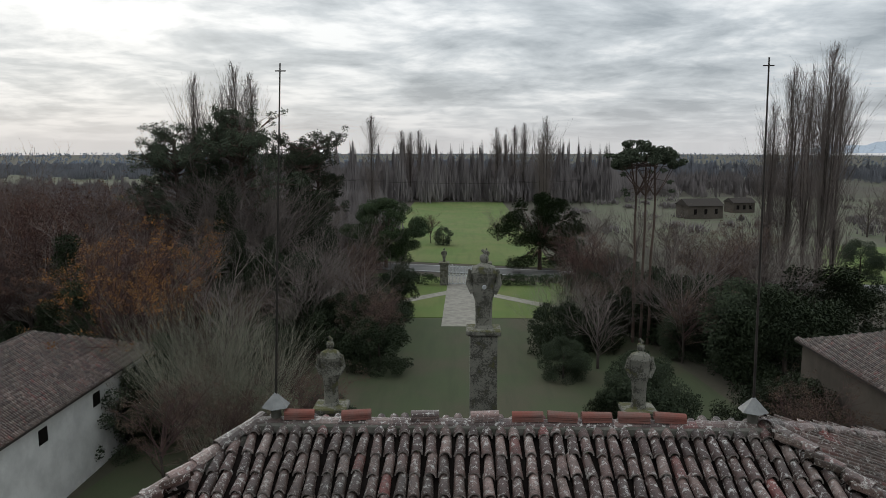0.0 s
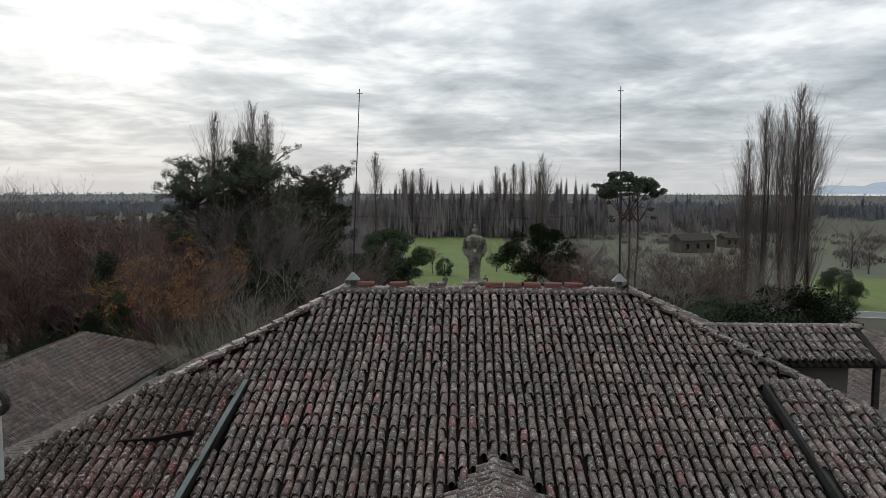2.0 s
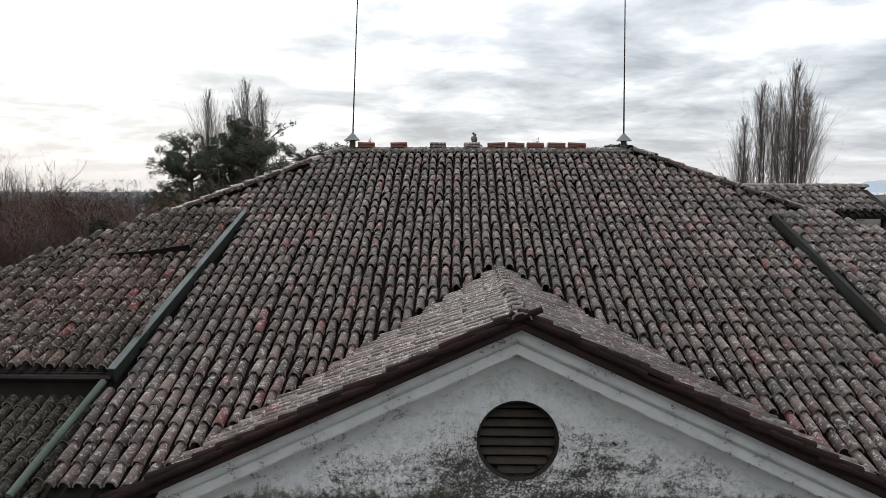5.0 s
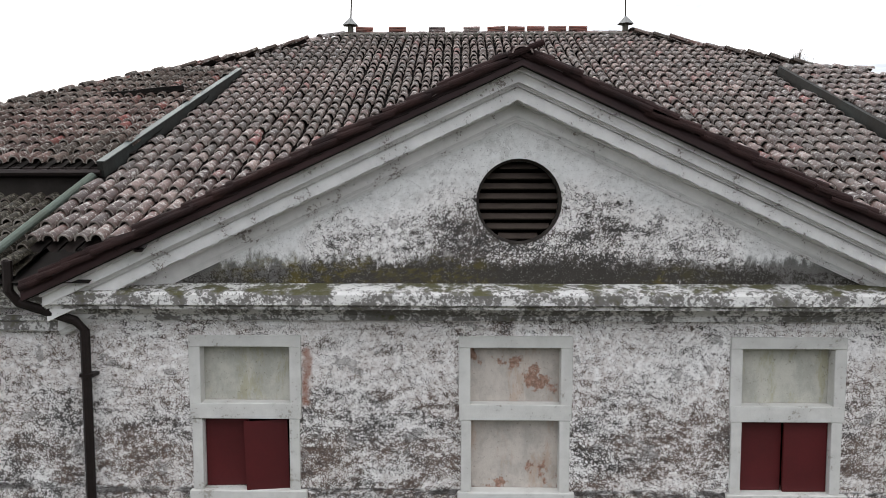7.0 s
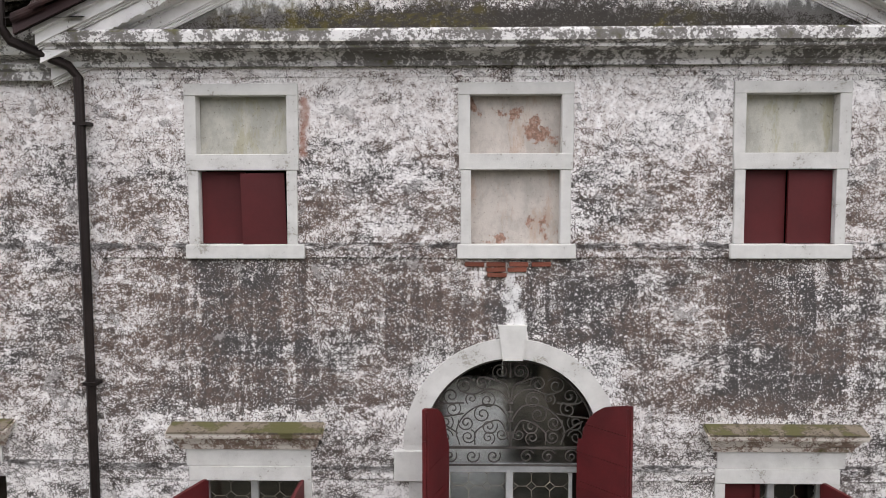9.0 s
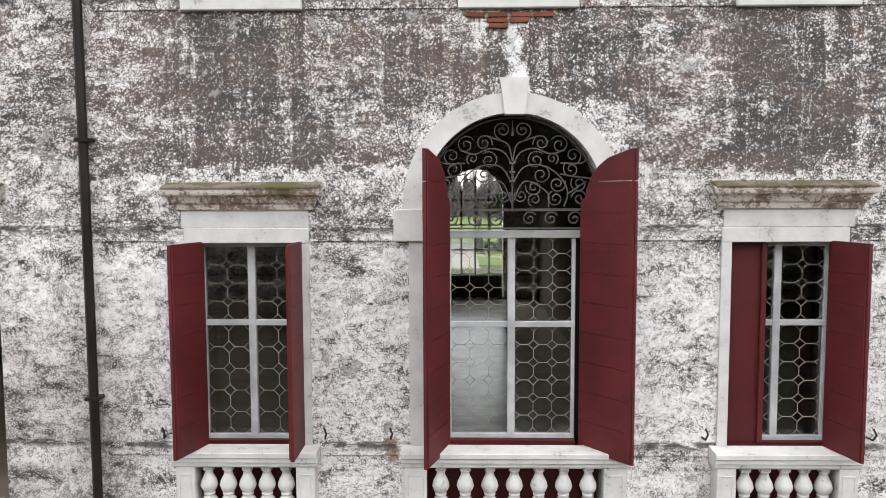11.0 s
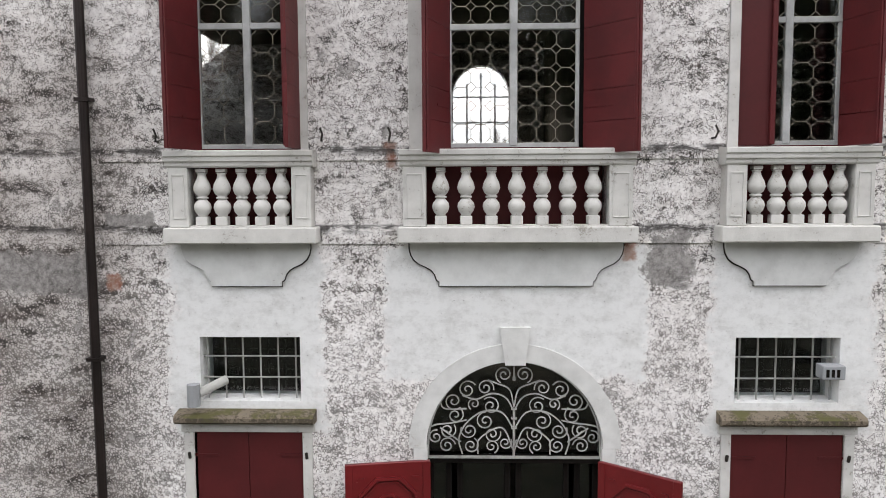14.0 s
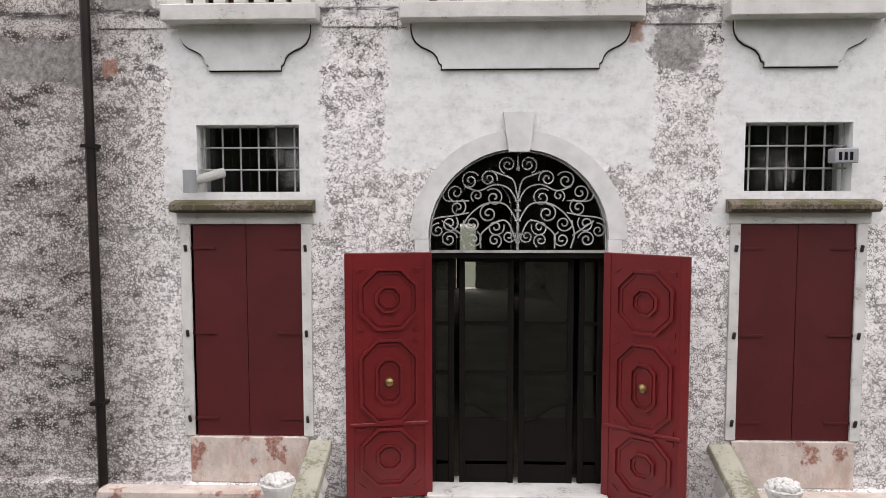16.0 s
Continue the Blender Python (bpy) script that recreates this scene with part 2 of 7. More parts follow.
    film_ = mul(film_, n.step(add(mul(mid, 0.6), mul(blob, 0.5)), 0.44, 0.68), inv(new_), n.step(speck, 0.36, 0.60, 0.35, 1.0))
    col = n.mix(mul(film_, 0.15), col, n.mix(tan, (0.235, 0.212, 0.198), (0.17, 0.125, 0.10)))
    # sheets of the last coat peeled away, with a dark rim
    pl = n.noise(v, 2.3, 7, 0.72)
    inside = mul(n.step(pl, 0.615, 0.625), inv(new_))
    rim = mul(n.step(pl, 0.597, 0.612), n.step(pl, 0.635, 0.618), inv(new_))
    col = n.mix(mul(inside, n.step(fine, 0.35, 0.6, 0.4, 0.8)), col, (0.40, 0.375, 0.36))
    col = n.mix(mul(rim, 0.7), col, (0.10, 0.09, 0.085))
    # cracks wander over the newer coat
    crack = mul(n.step(n.cells(vw, 2.3), 0.012, 0.004), n.step(n.noise(v, 1.7, 4), 0.66, 0.70), new_)
    dots = mul(n.step(n.noise(v, 26, 4, 0.65), 0.64, 0.68), n.step(blob, 0.45, 0.6))
    col = n.mix(mul(top(crack, dots), 0.7), col, (0.14, 0.13, 0.125))
    # places where the coat has fallen off
    fallen = top(patch(1.5, 2.0, 5.05, 5.7, 0.03), patch(-6.4, -4.95, 4.95, 5.42, 0.03), patch(-1.0, -0.65, 7.9, 8.2, 0.04), patch(-4.75, -4.2, 5.74, 5.9, 0.02, 0.4))
    col = n.mix(mul(fallen, 0.85), col, n.mix(n.step(fine, 0.35, 0.65), (0.14, 0.133, 0.128), (0.36, 0.34, 0.325)))
    red = top(patch(1.22, 1.36, 5.34, 5.58, 0.03, 0.4), patch(-1.50, -1.36, 6.40, 6.70, 0.03, 0.4), patch(-2.44, -2.36, 12.8, 13.5, 0.03, 0.3), patch(-4.78, -4.62, 5.02, 5.2, 0.02, 0.3))
    col = n.mix(mul(red, 0.8), col, n.mix(n.step(fine, 0.4, 0.6), (0.30, 0.12, 0.075), (0.38, 0.25, 0.2)))
    zs = add(z, mul(n.math("SUBTRACT", n.noise(n.world((1, 1, 0.5)), 5, 6, 0.75), 0.5), 0.9))
    moss = mul(n.step(zs, 14.12, 14.2), n.step(zs, 14.60, 14.44), n.step(speck, 0.22, 0.42))
    col = n.mix(mul(moss, 0.85), col, n.mix(mul(n.step(blob, 0.45, 0.6), n.step(n.noise(v, 0.5, 2), 0.45, 0.6)), (0.045, 0.041, 0.035), (0.11, 0.092, 0.03)))
    # weathered upper edge of the flat bands
    for b0 in (11.80, 9.18, 6.62, 5.72):
        wet = mul(n.step(z, b0 - 0.10, b0 - 0.01), n.step(z, b0 + 0.05, b0 + 0.02))
        wet = mul(wet, n.step(n.noise(n.world((1.5, 1, 5)), 2.2, 5, 0.7), 0.42, 0.55))
        col = n.mix(mul(wet, 0.85), col, (0.04, 0.037, 0.035))
    n.put(p.inputs["Base Color"], col)
    p.inputs["Roughness"].default_value, p.inputs["Specular IOR Level"].default_value = 0.95, 0.12
    h = n.math("SUBTRACT", mul(fine, 0.3), add(mul(bare, 0.55), mul(inside, 0.25), mul(fallen, 0.9), mul(crack, 0.5)))
    nt.links.new(n.bump(h, 0.7, 0.012), p.inputs["Normal"])
    return m


def tile_material(name, island, moss=0.35, tone=1.0):
    """Fired clay roof tiles, each of its own tone, with lichen and soot."""
    m, nt, p = material(name)
    n = Nodes(nt)
    v = n.world()
    r = n.rand(island)
    ramp = nt.nodes.new("ShaderNodeValToRGB")
    cr = ramp.color_ramp
    cr.elements[0].position, cr.elements[0].color = 0.0, (0.042, 0.022, 0.018, 1)
    cr.elements[1].position, cr.elements[1].color = 1.0, (0.22, 0.054, 0.045, 1)
    for pos, c in ((0.3, (0.078, 0.041, 0.034, 1)), (0.55, (0.125, 0.072, 0.060, 1)), (0.78, (0.185, 0.116, 0.098, 1)), (0.90, (0.28, 0.20, 0.172, 1)), (0.94, (0.14, 0.052, 0.043, 1))):
        cr.elements.new(pos).color = c
    n.put(ramp.inputs[0], r)
    fine, mid, fleck = n.noise(v, 30, 7, 0.75), n.noise(v, 6, 5, 0.65), n.noise(v, 14, 4, 0.7)
    big = n.noise(v, 0.5, 4, 0.6)
    col = n.mix(n.step(mid, 0.40, 0.66, 0.0, 0.65), ramp.outputs[0], (0.058, 0.037, 0.030))
    # crusts of pale lichen, soot between them
    col = n.mix(n.math("MULTIPLY", n.step(fleck, 0.555, 0.59), n.step(fine, 0.40, 0.56, 0.25, 0.9)), col, (0.48, 0.455, 0.42))
    col = n.mix(n.step(fine, 0.60, 0.64, 0.0, 0.9), col, (0.50, 0.485, 0.45))
    col = n.mix(n.math("MULTIPLY", n.step(fine, 0.45, 0.36), 0.85), col, (0.020, 0.014, 0.012))
    col = n.mix(n.math("MULTIPLY", n.step(big, 0.55 - moss * 0.4, 0.72 - moss * 0.4), min(moss * 1.2, 1.0)), col, n.mix(n.step(fine, 0.42, 0.60), (0.020, 0.017, 0.012), n.mix(n.step(fleck, 0.45, 0.6), (0.05, 0.04, 0.028), (0.17, 0.155, 0.125))))
    n.put(p.inputs["Base Color"], col)
    n.put(p.inputs["Roughness"], n.step(fine, 0.3, 0.7, 0.34, 0.6))
    p.inputs["Specular IOR Level"].default_value = 0.65 if moss < 0.45 else 0.15
    nt.links.new(n.bump(fine, 0.7, 0.012), p.inputs["Normal"])
    return m


def stone_material(name, base, lichen, amount, moss=0.0):
    m, nt, p = material(name)
    n = Nodes(nt)
    v = n.world()
    fine, mid = n.noise(v, 22, 7, 0.72), n.noise(v, 3.2, 5, 0.6)
    col = n.mix(n.step(mid, 0.3, 0.7), base, tuple(c * 0.82 for c in base))
    speck = n.noise(n.world((0.8, 1, 1)), 48, 4, 0.75)
    s = n.math("ADD", n.math("MULTIPLY", fine, 0.4), n.math("ADD", n.math("MULTIPLY", mid, 0.4), n.math("MULTIPLY", speck, 0.2)))
    col = n.mix(n.math("MULTIPLY", n.step(s, 0.61 - amount, 0.65 - amount), 0.85), col, lichen)
    if moss:
        up = nt.nodes.new("ShaderNodeSeparateXYZ")
        nt.links.new(n.geo.outputs["Normal"], up.inputs[0])
        mo = n.math("MULTIPLY", n.step(n.math("ADD", mid, n.math("MULTIPLY", up.outputs[2], 0.12)), 0.60 - moss, 0.72 - moss), 0.85)
        col = n.mix(mo, col, (0.085, 0.082, 0.03))
    n.put(p.inputs["Base Color"], col)
    p.inputs["Roughness"].default_value, p.inputs["Specular IOR Level"].default_value = 0.88, 0.2
    nt.links.new(n.bump(fine, 0.35, 0.012), p.inputs["Normal"])
    return m


def glass_material():
    m, nt, p = material("old_glass")
    n = Nodes(nt)
    p.inputs["Base Color"].default_value = (0.75, 0.8, 0.8, 1)
    p.inputs["Transmission Weight"].default_value = 1.0
    p.inputs["Roughness"].default_value, p.inputs["IOR"].default_value = 0.03, 1.45
    nt.links.new(n.bump(n.noise(n.world(), 9, 2), 0.06, 0.01), p.inputs["Normal"])
    return m


PLASTER = plaster_material()
STONE = stone_material("white_stone", (0.60, 0.59, 0.56), (0.30, 0.28, 0.245), 0.055)
RAKE_M = stone_material("peeling_rake_plaster", (0.80, 0.785, 0.77), (0.20, 0.165, 0.15), 0.055)
CORNICE = stone_material("weathered_cornice", (0.70, 0.685, 0.665), (0.085, 0.075, 0.066), 0.138, 0.01)
HOOD = stone_material("crumbling_hood_plaster", (0.66, 0.60, 0.54), (0.17, 0.10, 0.07), 0.125, 0.07)
GREEN_COPING = stone_material("green_coping_stone", (0.36, 0.35, 0.28), (0.17, 0.16, 0.11), 0.09)
LEDGE = stone_material("mossy_ledge", (0.17, 0.14, 0.105), (0.055, 0.045, 0.033), 0.13, 0.04)
STATUE = stone_material("lichened_statue_stone", (0.18, 0.172, 0.142), (0.05, 0.048, 0.038), 0.125, 0.03)
def panel_material(name, base, stain, share, tint):
    """Plaster of a blocked window: yellow-green damp along the edges of big blotches, bare rusty brick showing through."""
    m, nt, p = material(name)
    n = Nodes(nt)
    v = n.world()
    big, mid, fine = n.noise(v, 1.9, 5, 0.62), n.noise(n.world((1, 1, 0.7)), 4.4, 6, 0.68), n.noise(v, 26, 6, 0.75)
    col = n.mix(n.step(mid, 0.35, 0.65), base, tuple(c * 0.74 for c in base))
    col = n.mix(n.math("MULTIPLY", n.step(n.noise(n.world((2.2, 1, 0.8)), 1.6, 5, 0.7), 0.50, 0.64), 0.55), col, tint)
    b = n.step(n.math("ADD", n.math("MULTIPLY", big, 0.62), n.math("MULTIPLY", mid, 0.38)), 0.60 - share, 0.63 - share)
    col = n.mix(n.math("MULTIPLY", b, n.step(fine, 0.34, 0.52, 0.45, 0.9)), col, n.mix(n.step(fine, 0.42, 0.6), stain, tuple(c * 0.55 for c in stain)))
    col = n.mix(n.math("MULTIPLY", n.step(fine, 0.60, 0.66), 0.6), col, (0.16, 0.14, 0.12))
    n.put(p.inputs["Base Color"], col)
    p.inputs["Roughness"].default_value = 0.92
    nt.links.new(n.bump(n.math("SUBTRACT", fine, n.math("MULTIPLY", b, 0.6)), 0.5, 0.012), p.inputs["Normal"])
    return m


PALE = stone_material("pale_door_stone", (0.62, 0.62, 0.60), (0.42, 0.40, 0.37), 0.045)
BLIND = panel_material("blind_panel_plaster", (0.50, 0.49, 0.43), (0.40, 0.22, 0.16), -0.03, (0.33, 0.30, 0.17))
APRON = panel_material("stained_pink_plaster", (0.58, 0.50, 0.44), (0.36, 0.15, 0.11), 0.05, (0.42, 0.28, 0.22))
BLIND_PINK = panel_material("peeling_panel_plaster", (0.54, 0.49, 0.44), (0.36, 0.19, 0.13), 0.045, (0.42, 0.29, 0.21))
TILE_RIM = simple("crusted_tile_rim", (0.33, 0.295, 0.265), 0.95, 0, 0.5, 16, 0.4, (0.10, 0.075, 0.065))
# Channel tiles: soot, plus the shade of the gaps painted into the colour.
TILE_PAN = simple('sooty_shaded_channel_tiles', (0.020, 0.015, 0.013), 0.9, 0, 0.35, 10, 0.3)
TILE, TILE_J, TILE_MOSS = tile_material("roof_tile", False), tile_material("roof_tiles", True), tile_material("mossy_roof_tiles", True, 1.5)
TILE_FLANK, TILE_VERGE = tile_material("mossy_flank_tiles", True, 0.5), simple("sooty_verge_tile", (0.038, 0.019, 0.017), 0.85, 0, 0.5, 14, 0.6, (0.012, 0.008, 0.008), 0.02, "object")
RED_TILE = simple("new_red_tile", (0.19, 0.066, 0.05), 0.8, 0, 0.3, 14, 0.3, (0.14, 0.10, 0.085))
DARK_TILE = simple("dark_tile_bed", (0.035, 0.03, 0.027), 0.95, 0, 0.3)
MORTAR = simple("ridge_mortar", (0.16, 0.15, 0.13), 0.95, 0, 0.4, 12, 0.5, (0.06, 0.06, 0.045), 0.02)
RED = simple("dark_red_paint", (0.082, 0.0082, 0.0092), 0.6, 0, 0.16, 7, 0.12)
RED_OLD = simple("faded_red_paint", (0.105, 0.010, 0.0115), 0.6, 0, 0.22, 9, 0.2)
WHITE = simple("flaking_white_paint", (0.52, 0.53, 0.52), 0.6, 0, 0.25, 12, 0.3)
# Also colours the sheets that stand in for unlit depth behind openings.
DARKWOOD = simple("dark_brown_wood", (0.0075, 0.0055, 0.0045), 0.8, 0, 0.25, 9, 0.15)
SLAT = simple("weathered_louvre_wood", (0.075, 0.058, 0.048), 0.85, 0, 0.3, 9, 0.3)
IRON = simple("grey_wrought_iron", (0.40, 0.40, 0.38), 0.6, 0.2, 0.3, 30, 0.2)
IRON_MID = simple('weathered_iron', (0.10, 0.09, 0.08), 0.6, 0.2, 0.3, 30, 0.2)
IRON_DARK = simple("rusty_dark_iron", (0.05, 0.042, 0.036), 0.7, 0.4, 0.3, 30, 0.2)
LEAD = simple("lead_came", (0.34, 0.31, 0.25), 0.6, 0.2, 0.2, 30, 0)
GUTTER = simple("dark_copper_pipe", (0.028, 0.02, 0.018), 0.5, 0.5, 0.3, 10, 0.1)
OLD_PIPE = simple("patinated_pipe", (0.12, 0.145, 0.125), 0.8, 0.0, 0.4, 9, 0.2, (0.09, 0.10, 0.08))
FLASHING = simple("grey_flashing", (0.030, 0.027, 0.024), 0.8, 0.0, 0.35, 5, 0.2, (0.04, 0.045, 0.042))
CAP = simple("pale_green_zinc", (0.13, 0.15, 0.14), 0.6, 0.2, 0.4, 5, 0.2, (0.06, 0.07, 0.065))
GLASS = glass_material()
VERGE = simple('dark_red_verge', (0.034, 0.012, 0.012), 0.6, 0, 0.3, 6, 0.2)
INSIDE = simple("dim_interior_wall", (0.16, 0.13, 0.10), 0.9, 0, 0.2)
TERRAZZO = simple("polished_pale_terrazzo", (0.46, 0.43, 0.38), 0.25, 0, 0.2, 14, 0)
BRASS = simple("aged_brass", (0.30, 0.22, 0.09), 0.35, 0.9, 0.3, 30, 0.1)
GREYBOX = simple("grey_plastic_box", (0.30, 0.31, 0.32), 0.5, 0, 0.1, 10, 0)
WHITEPIPE = simple("grey_white_duct", (0.48, 0.48, 0.45), 0.5, 0, 0.2, 10, 0.1)
BRICK = simple("bare_brick", (0.25, 0.09, 0.06), 0.9, 0, 0.35, 18, 0.4, None, 0.01, "object")


# ---- mesh helpers ----
def mesh_object(name, bm, mat, parent=None, label=""):
    me = bpy.data.meshes.new(name)
    bm.to_mesh(me)
    bm.free()
    if mat:
        me.materials.append(mat)
    ob = new(name, me)
    if parent:
        ob.parent = parent
    if label:
        ob["label"] = label
    return ob


def part(name, bm, mat, parent, label=""):
    return mesh_object(name, bm, mat, parent, label)


def thing(name, label, category, group="", kind="", at=None):
    ob = new(name)
    if at:
        ob.matrix_world = at if isinstance(at, Matrix) else Matrix.Translation(at)
    return tagged(ob, label, category, group, kind)


def raw(name, verts, faces, mat, parent=None, smooth=False):
    me = bpy.data.meshes.new(name)
    me.from_pydata([tuple(v) for v in verts], [], [tuple(f) for f in faces])
    me.materials.append(mat)
    if smooth:
        me.polygons.foreach_set("use_smooth", [True] * len(me.polygons))
    ob = new(name, me)
    if parent:
        ob.parent = parent
    return ob


def box(bm, x0, x1, y0, y1, z0, z1, bevel=0.0, m=None):
    vs = bmesh.ops.create_cube(bm, size=1)["verts"]
    t = Matrix.Translation(((x0 + x1) / 2, (y0 + y1) / 2, (z0 + z1) / 2)) @ Matrix.Diagonal((x1 - x0, y1 - y0, z1 - z0, 1))
    bmesh.ops.transform(bm, verts=vs, matrix=(m @ t) if m else t)
    if bevel:
        es = list({e for v in vs for e in v.link_edges})
        bmesh.ops.bevel(bm, geom=es, offset=bevel, segments=1, affect="EDGES")
    return bm


def B(*a, **k):
    return box(bmesh.new(), *a, **k)


def prism(bm, outline, y0, y1):
    """An outline in x and z, pulled from y0 to y1."""
    vs = [bm.verts.new((x, y0, z)) for x, z in outline]
    f = bm.faces.new(vs)
    r = bmesh.ops.extrude_face_region(bm, geom=[f])
    bmesh.ops.translate(bm, vec=(0, y1 - y0, 0), verts=[v for v in r["geom"] if isinstance(v, bmesh.types.BMVert)])
    bmesh.ops.recalc_face_normals(bm, faces=bm.faces[:])
    return bm


def sheet(outline, holes, y0, y1):
    """A wall in x and z with holes through it."""
    bm = bmesh.new()
    edges = []
    for loop in (outline, *holes):
        vs = [bm.verts.new((x, y0, z)) for x, z in loop]
        edges += [bm.edges.new((vs[i], vs[(i + 1) % len(vs)])) for i in range(len(vs))]
    bmesh.ops.triangle_fill(bm, use_beauty=True, edges=edges, normal=(0, -1, 0))
    r = bmesh.ops.extrude_face_region(bm, geom=bm.faces[:])
    bmesh.ops.translate(bm, vec=(0, y1 - y0, 0), verts=[v for v in r["geom"] if isinstance(v, bmesh.types.BMVert)])
    bmesh.ops.recalc_face_normals(bm, faces=bm.faces[:])
    return bm


def arch(cx, half, z0, spring, r=None, n=20):
    """An arched outline, from the foot on the left over the crown."""
    r = r or half
    pts = [(cx - half, z0)]
    pts += [(cx - half * math.cos(math.pi * i / n), spring + r * math.sin(math.pi * i / n)) for i in range(n + 1)]
    return pts + [(cx + half, z0)]


def rect(x0, x1, z0, z1):
    return [(x0, z0), (x0, z1), (x1, z1), (x1, z0)]


def tube(bm, pts, r, n=6, r1=None, cap=True):
    """A round bar along points."""
    pts = [Vector(p) for p in pts]
    rings = []
    for i, p in enumerate(pts):
        d = (pts[min(i + 1, len(pts) - 1)] - pts[max(i - 1, 0)]).normalized()
        a = d.orthogonal().normalized() if i == 0 else (rings[-1][1] - rings[-1][1].dot(d) * d).normalized()
        b = d.cross(a)
        rr = r + ((r1 if r1 is not None else r) - r) * i / max(len(pts) - 1, 1)
        rings.append(([bm.verts.new(p + rr * (a * math.cos(2 * math.pi * k / n) + b * math.sin(2 * math.pi * k / n))) for k in range(n)], a))
    for (q, _), (s, _) in zip(rings, rings[1:]):
        for k in range(n):
            bm.faces.new((q[k], q[(k + 1) % n], s[(k + 1) % n], s[k]))
    if cap:
        bm.faces.new(rings[0][0][::-1])
        bm.faces.new(rings[-1][0])
    return bm


def lathe(bm, profile, at=(0, 0, 0), n=12, square=()):
    """A turned shape: radius and height pairs; heights listed in square get a square section."""
    rings = []
    for r, z in profile:
        rings.append([bm.verts.new((at[0] + r * math.cos(2 * math.pi * (k + 0.5) / n), at[1] + r * math.sin(2 * math.pi * (k + 0.5) / n), at[2] + z)) for k in range(n)])
    for q, s in zip(rings, rings[1:]):
        for k in range(n):
            bm.faces.new((q[k], q[(k + 1) % n], s[(k + 1) % n], s[k]))
    bm.faces.new(rings[0][::-1])
    bm.faces.new(rings[-1])
    return bm


def mould(bm, prof, x0, x1):
    """A moulding along x: its section in y and z."""
    a = [bm.verts.new((x0, y, z)) for y, z in prof]
    b = [bm.verts.new((x1, y, z)) for y, z in prof]
    n = len(prof)
    for i in range(n):
        bm.faces.new((a[i], a[(i + 1) % n], b[(i + 1) % n], b[i]))
    bm.faces.new(a[::-1])
    bm.faces.new(b)
    bmesh.ops.recalc_face_normals(bm, faces=bm.faces[:])
    return bm

# ---- the villa: walls ----
GROUND = -1.2
BAYS = (-3.12, 0.02, 3.13)
SIDE = (-3.12, 3.13)


def top_holes(cx):
    return [rect(cx - 0.535, cx + 0.535, 12.80, 13.535), rect(cx - 0.53, cx + 0.53, 11.80, 12.72)]


holes = [h for cx in BAYS for h in top_holes(cx)]
for cx in SIDE:
    holes.append(rect(cx - 0.62, cx + 0.64, 5.70, 9.025) if cx < 0 else rect(cx - 0.66, cx + 0.60, 5.70, 9.025))
    holes.append(rect(cx - 0.595, cx + 0.595, 3.67, 4.44))
    holes.append(rect(cx - 0.665, cx + 0.665, 0.785, 3.315))
holes.append(arch(-0.02, 1.04, 5.70, 9.46, 1.05))
holes.append(arch(-0.01, 1.05, 0.12, 3.12, 1.06))
wall_south = tagged(mesh_object("wall_south", sheet(rect(-5.0, 5.05, GROUND, 14.195), holes, 0, 0.45), PLASTER), kind="structure")
for nm, x0, x1 in (("wall_south_west", -12.6, -5.0), ("wall_south_east", 5.05, 12.7)):
    hs = []
    if x0 < -6:
        hs = [rect(-7.6, -6.1, 5.74, 9.01), rect(-7.5, -6.2, 11.82, 12.67)]
    else:
        hs = [rect(6.2, 7.5, 5.74, 9.01), rect(6.2, 7.5, 11.82, 12.67)]
    tagged(mesh_object(nm, sheet(rect(x0, x1, GROUND, 14.35), hs, 0.08, 0.5), PLASTER), kind="structure")
tagged(mesh_object("wall_west", B(-12.6, -12.15, 0.5, 8.25, GROUND, 14.2), PLASTER), kind="structure")
tagged(mesh_object("wall_west_rear", B(-12.6, -12.15, 8.25, 18.2, GROUND, 8.5), PLASTER), kind="structure")
tagged(mesh_object("wall_east", B(12.25, 12.7, 0.5, 18.2, GROUND, 14.2), PLASTER), kind="structure")
NH = [arch(-0.02, 1.0, 5.74, 9.36, 1.04), arch(-0.01, 0.99, 0.2, 3.08, 1.06)]
tagged(mesh_object("wall_north", sheet([(-12.6, GROUND), (-12.6, 8.5), (-8.0, 11.9), (12.7, 11.9), (12.7, GROUND)], NH, 18.2, 18.65), PLASTER), kind="structure")

nw = thing("north_window", "tall arched window with white glazing bars at the hall's far end", "window", at=(-0.02, 18.4, 0))
for x in (-0.5, 0.0, 0.5):
    part("mullion", B(x - 0.035, x + 0.035, -0.03, 0.03, 5.74, 9.4 + 0.75 * (1 - abs(x))), WHITE, nw)
for z in (6.6, 7.5, 8.4, 9.3):
    part("rail", B(-0.98, 0.98, -0.032, 0.032, z - 0.03, z + 0.03), WHITE, nw)
part("lower_panel", B(-0.98, 0.98, -0.04, 0.04, 5.72, 6.55), DARKWOOD, nw)

# Added leaf that shuts out most of the daylight from the rear opening.
rd = thing("rear_door", "dark wooden door leaf added to block the hall's rear opening", "door", at=(-0.01, 18.35, 0))
part("leaf", B(-0.30, 0.98, -0.03, 0.03, 0.2, 2.9, bevel=0.01), DARKWOOD, rd)
part("overpanel", prism(bmesh.new(), arch(0, 0.98, 2.55, 3.08, 1.04), 0.035, 0.06), DARKWOOD, rd)
part("stile", B(-0.98, -0.86, -0.03, 0.03, 0.2, 2.9, bevel=0.01), DARKWOOD, rd)
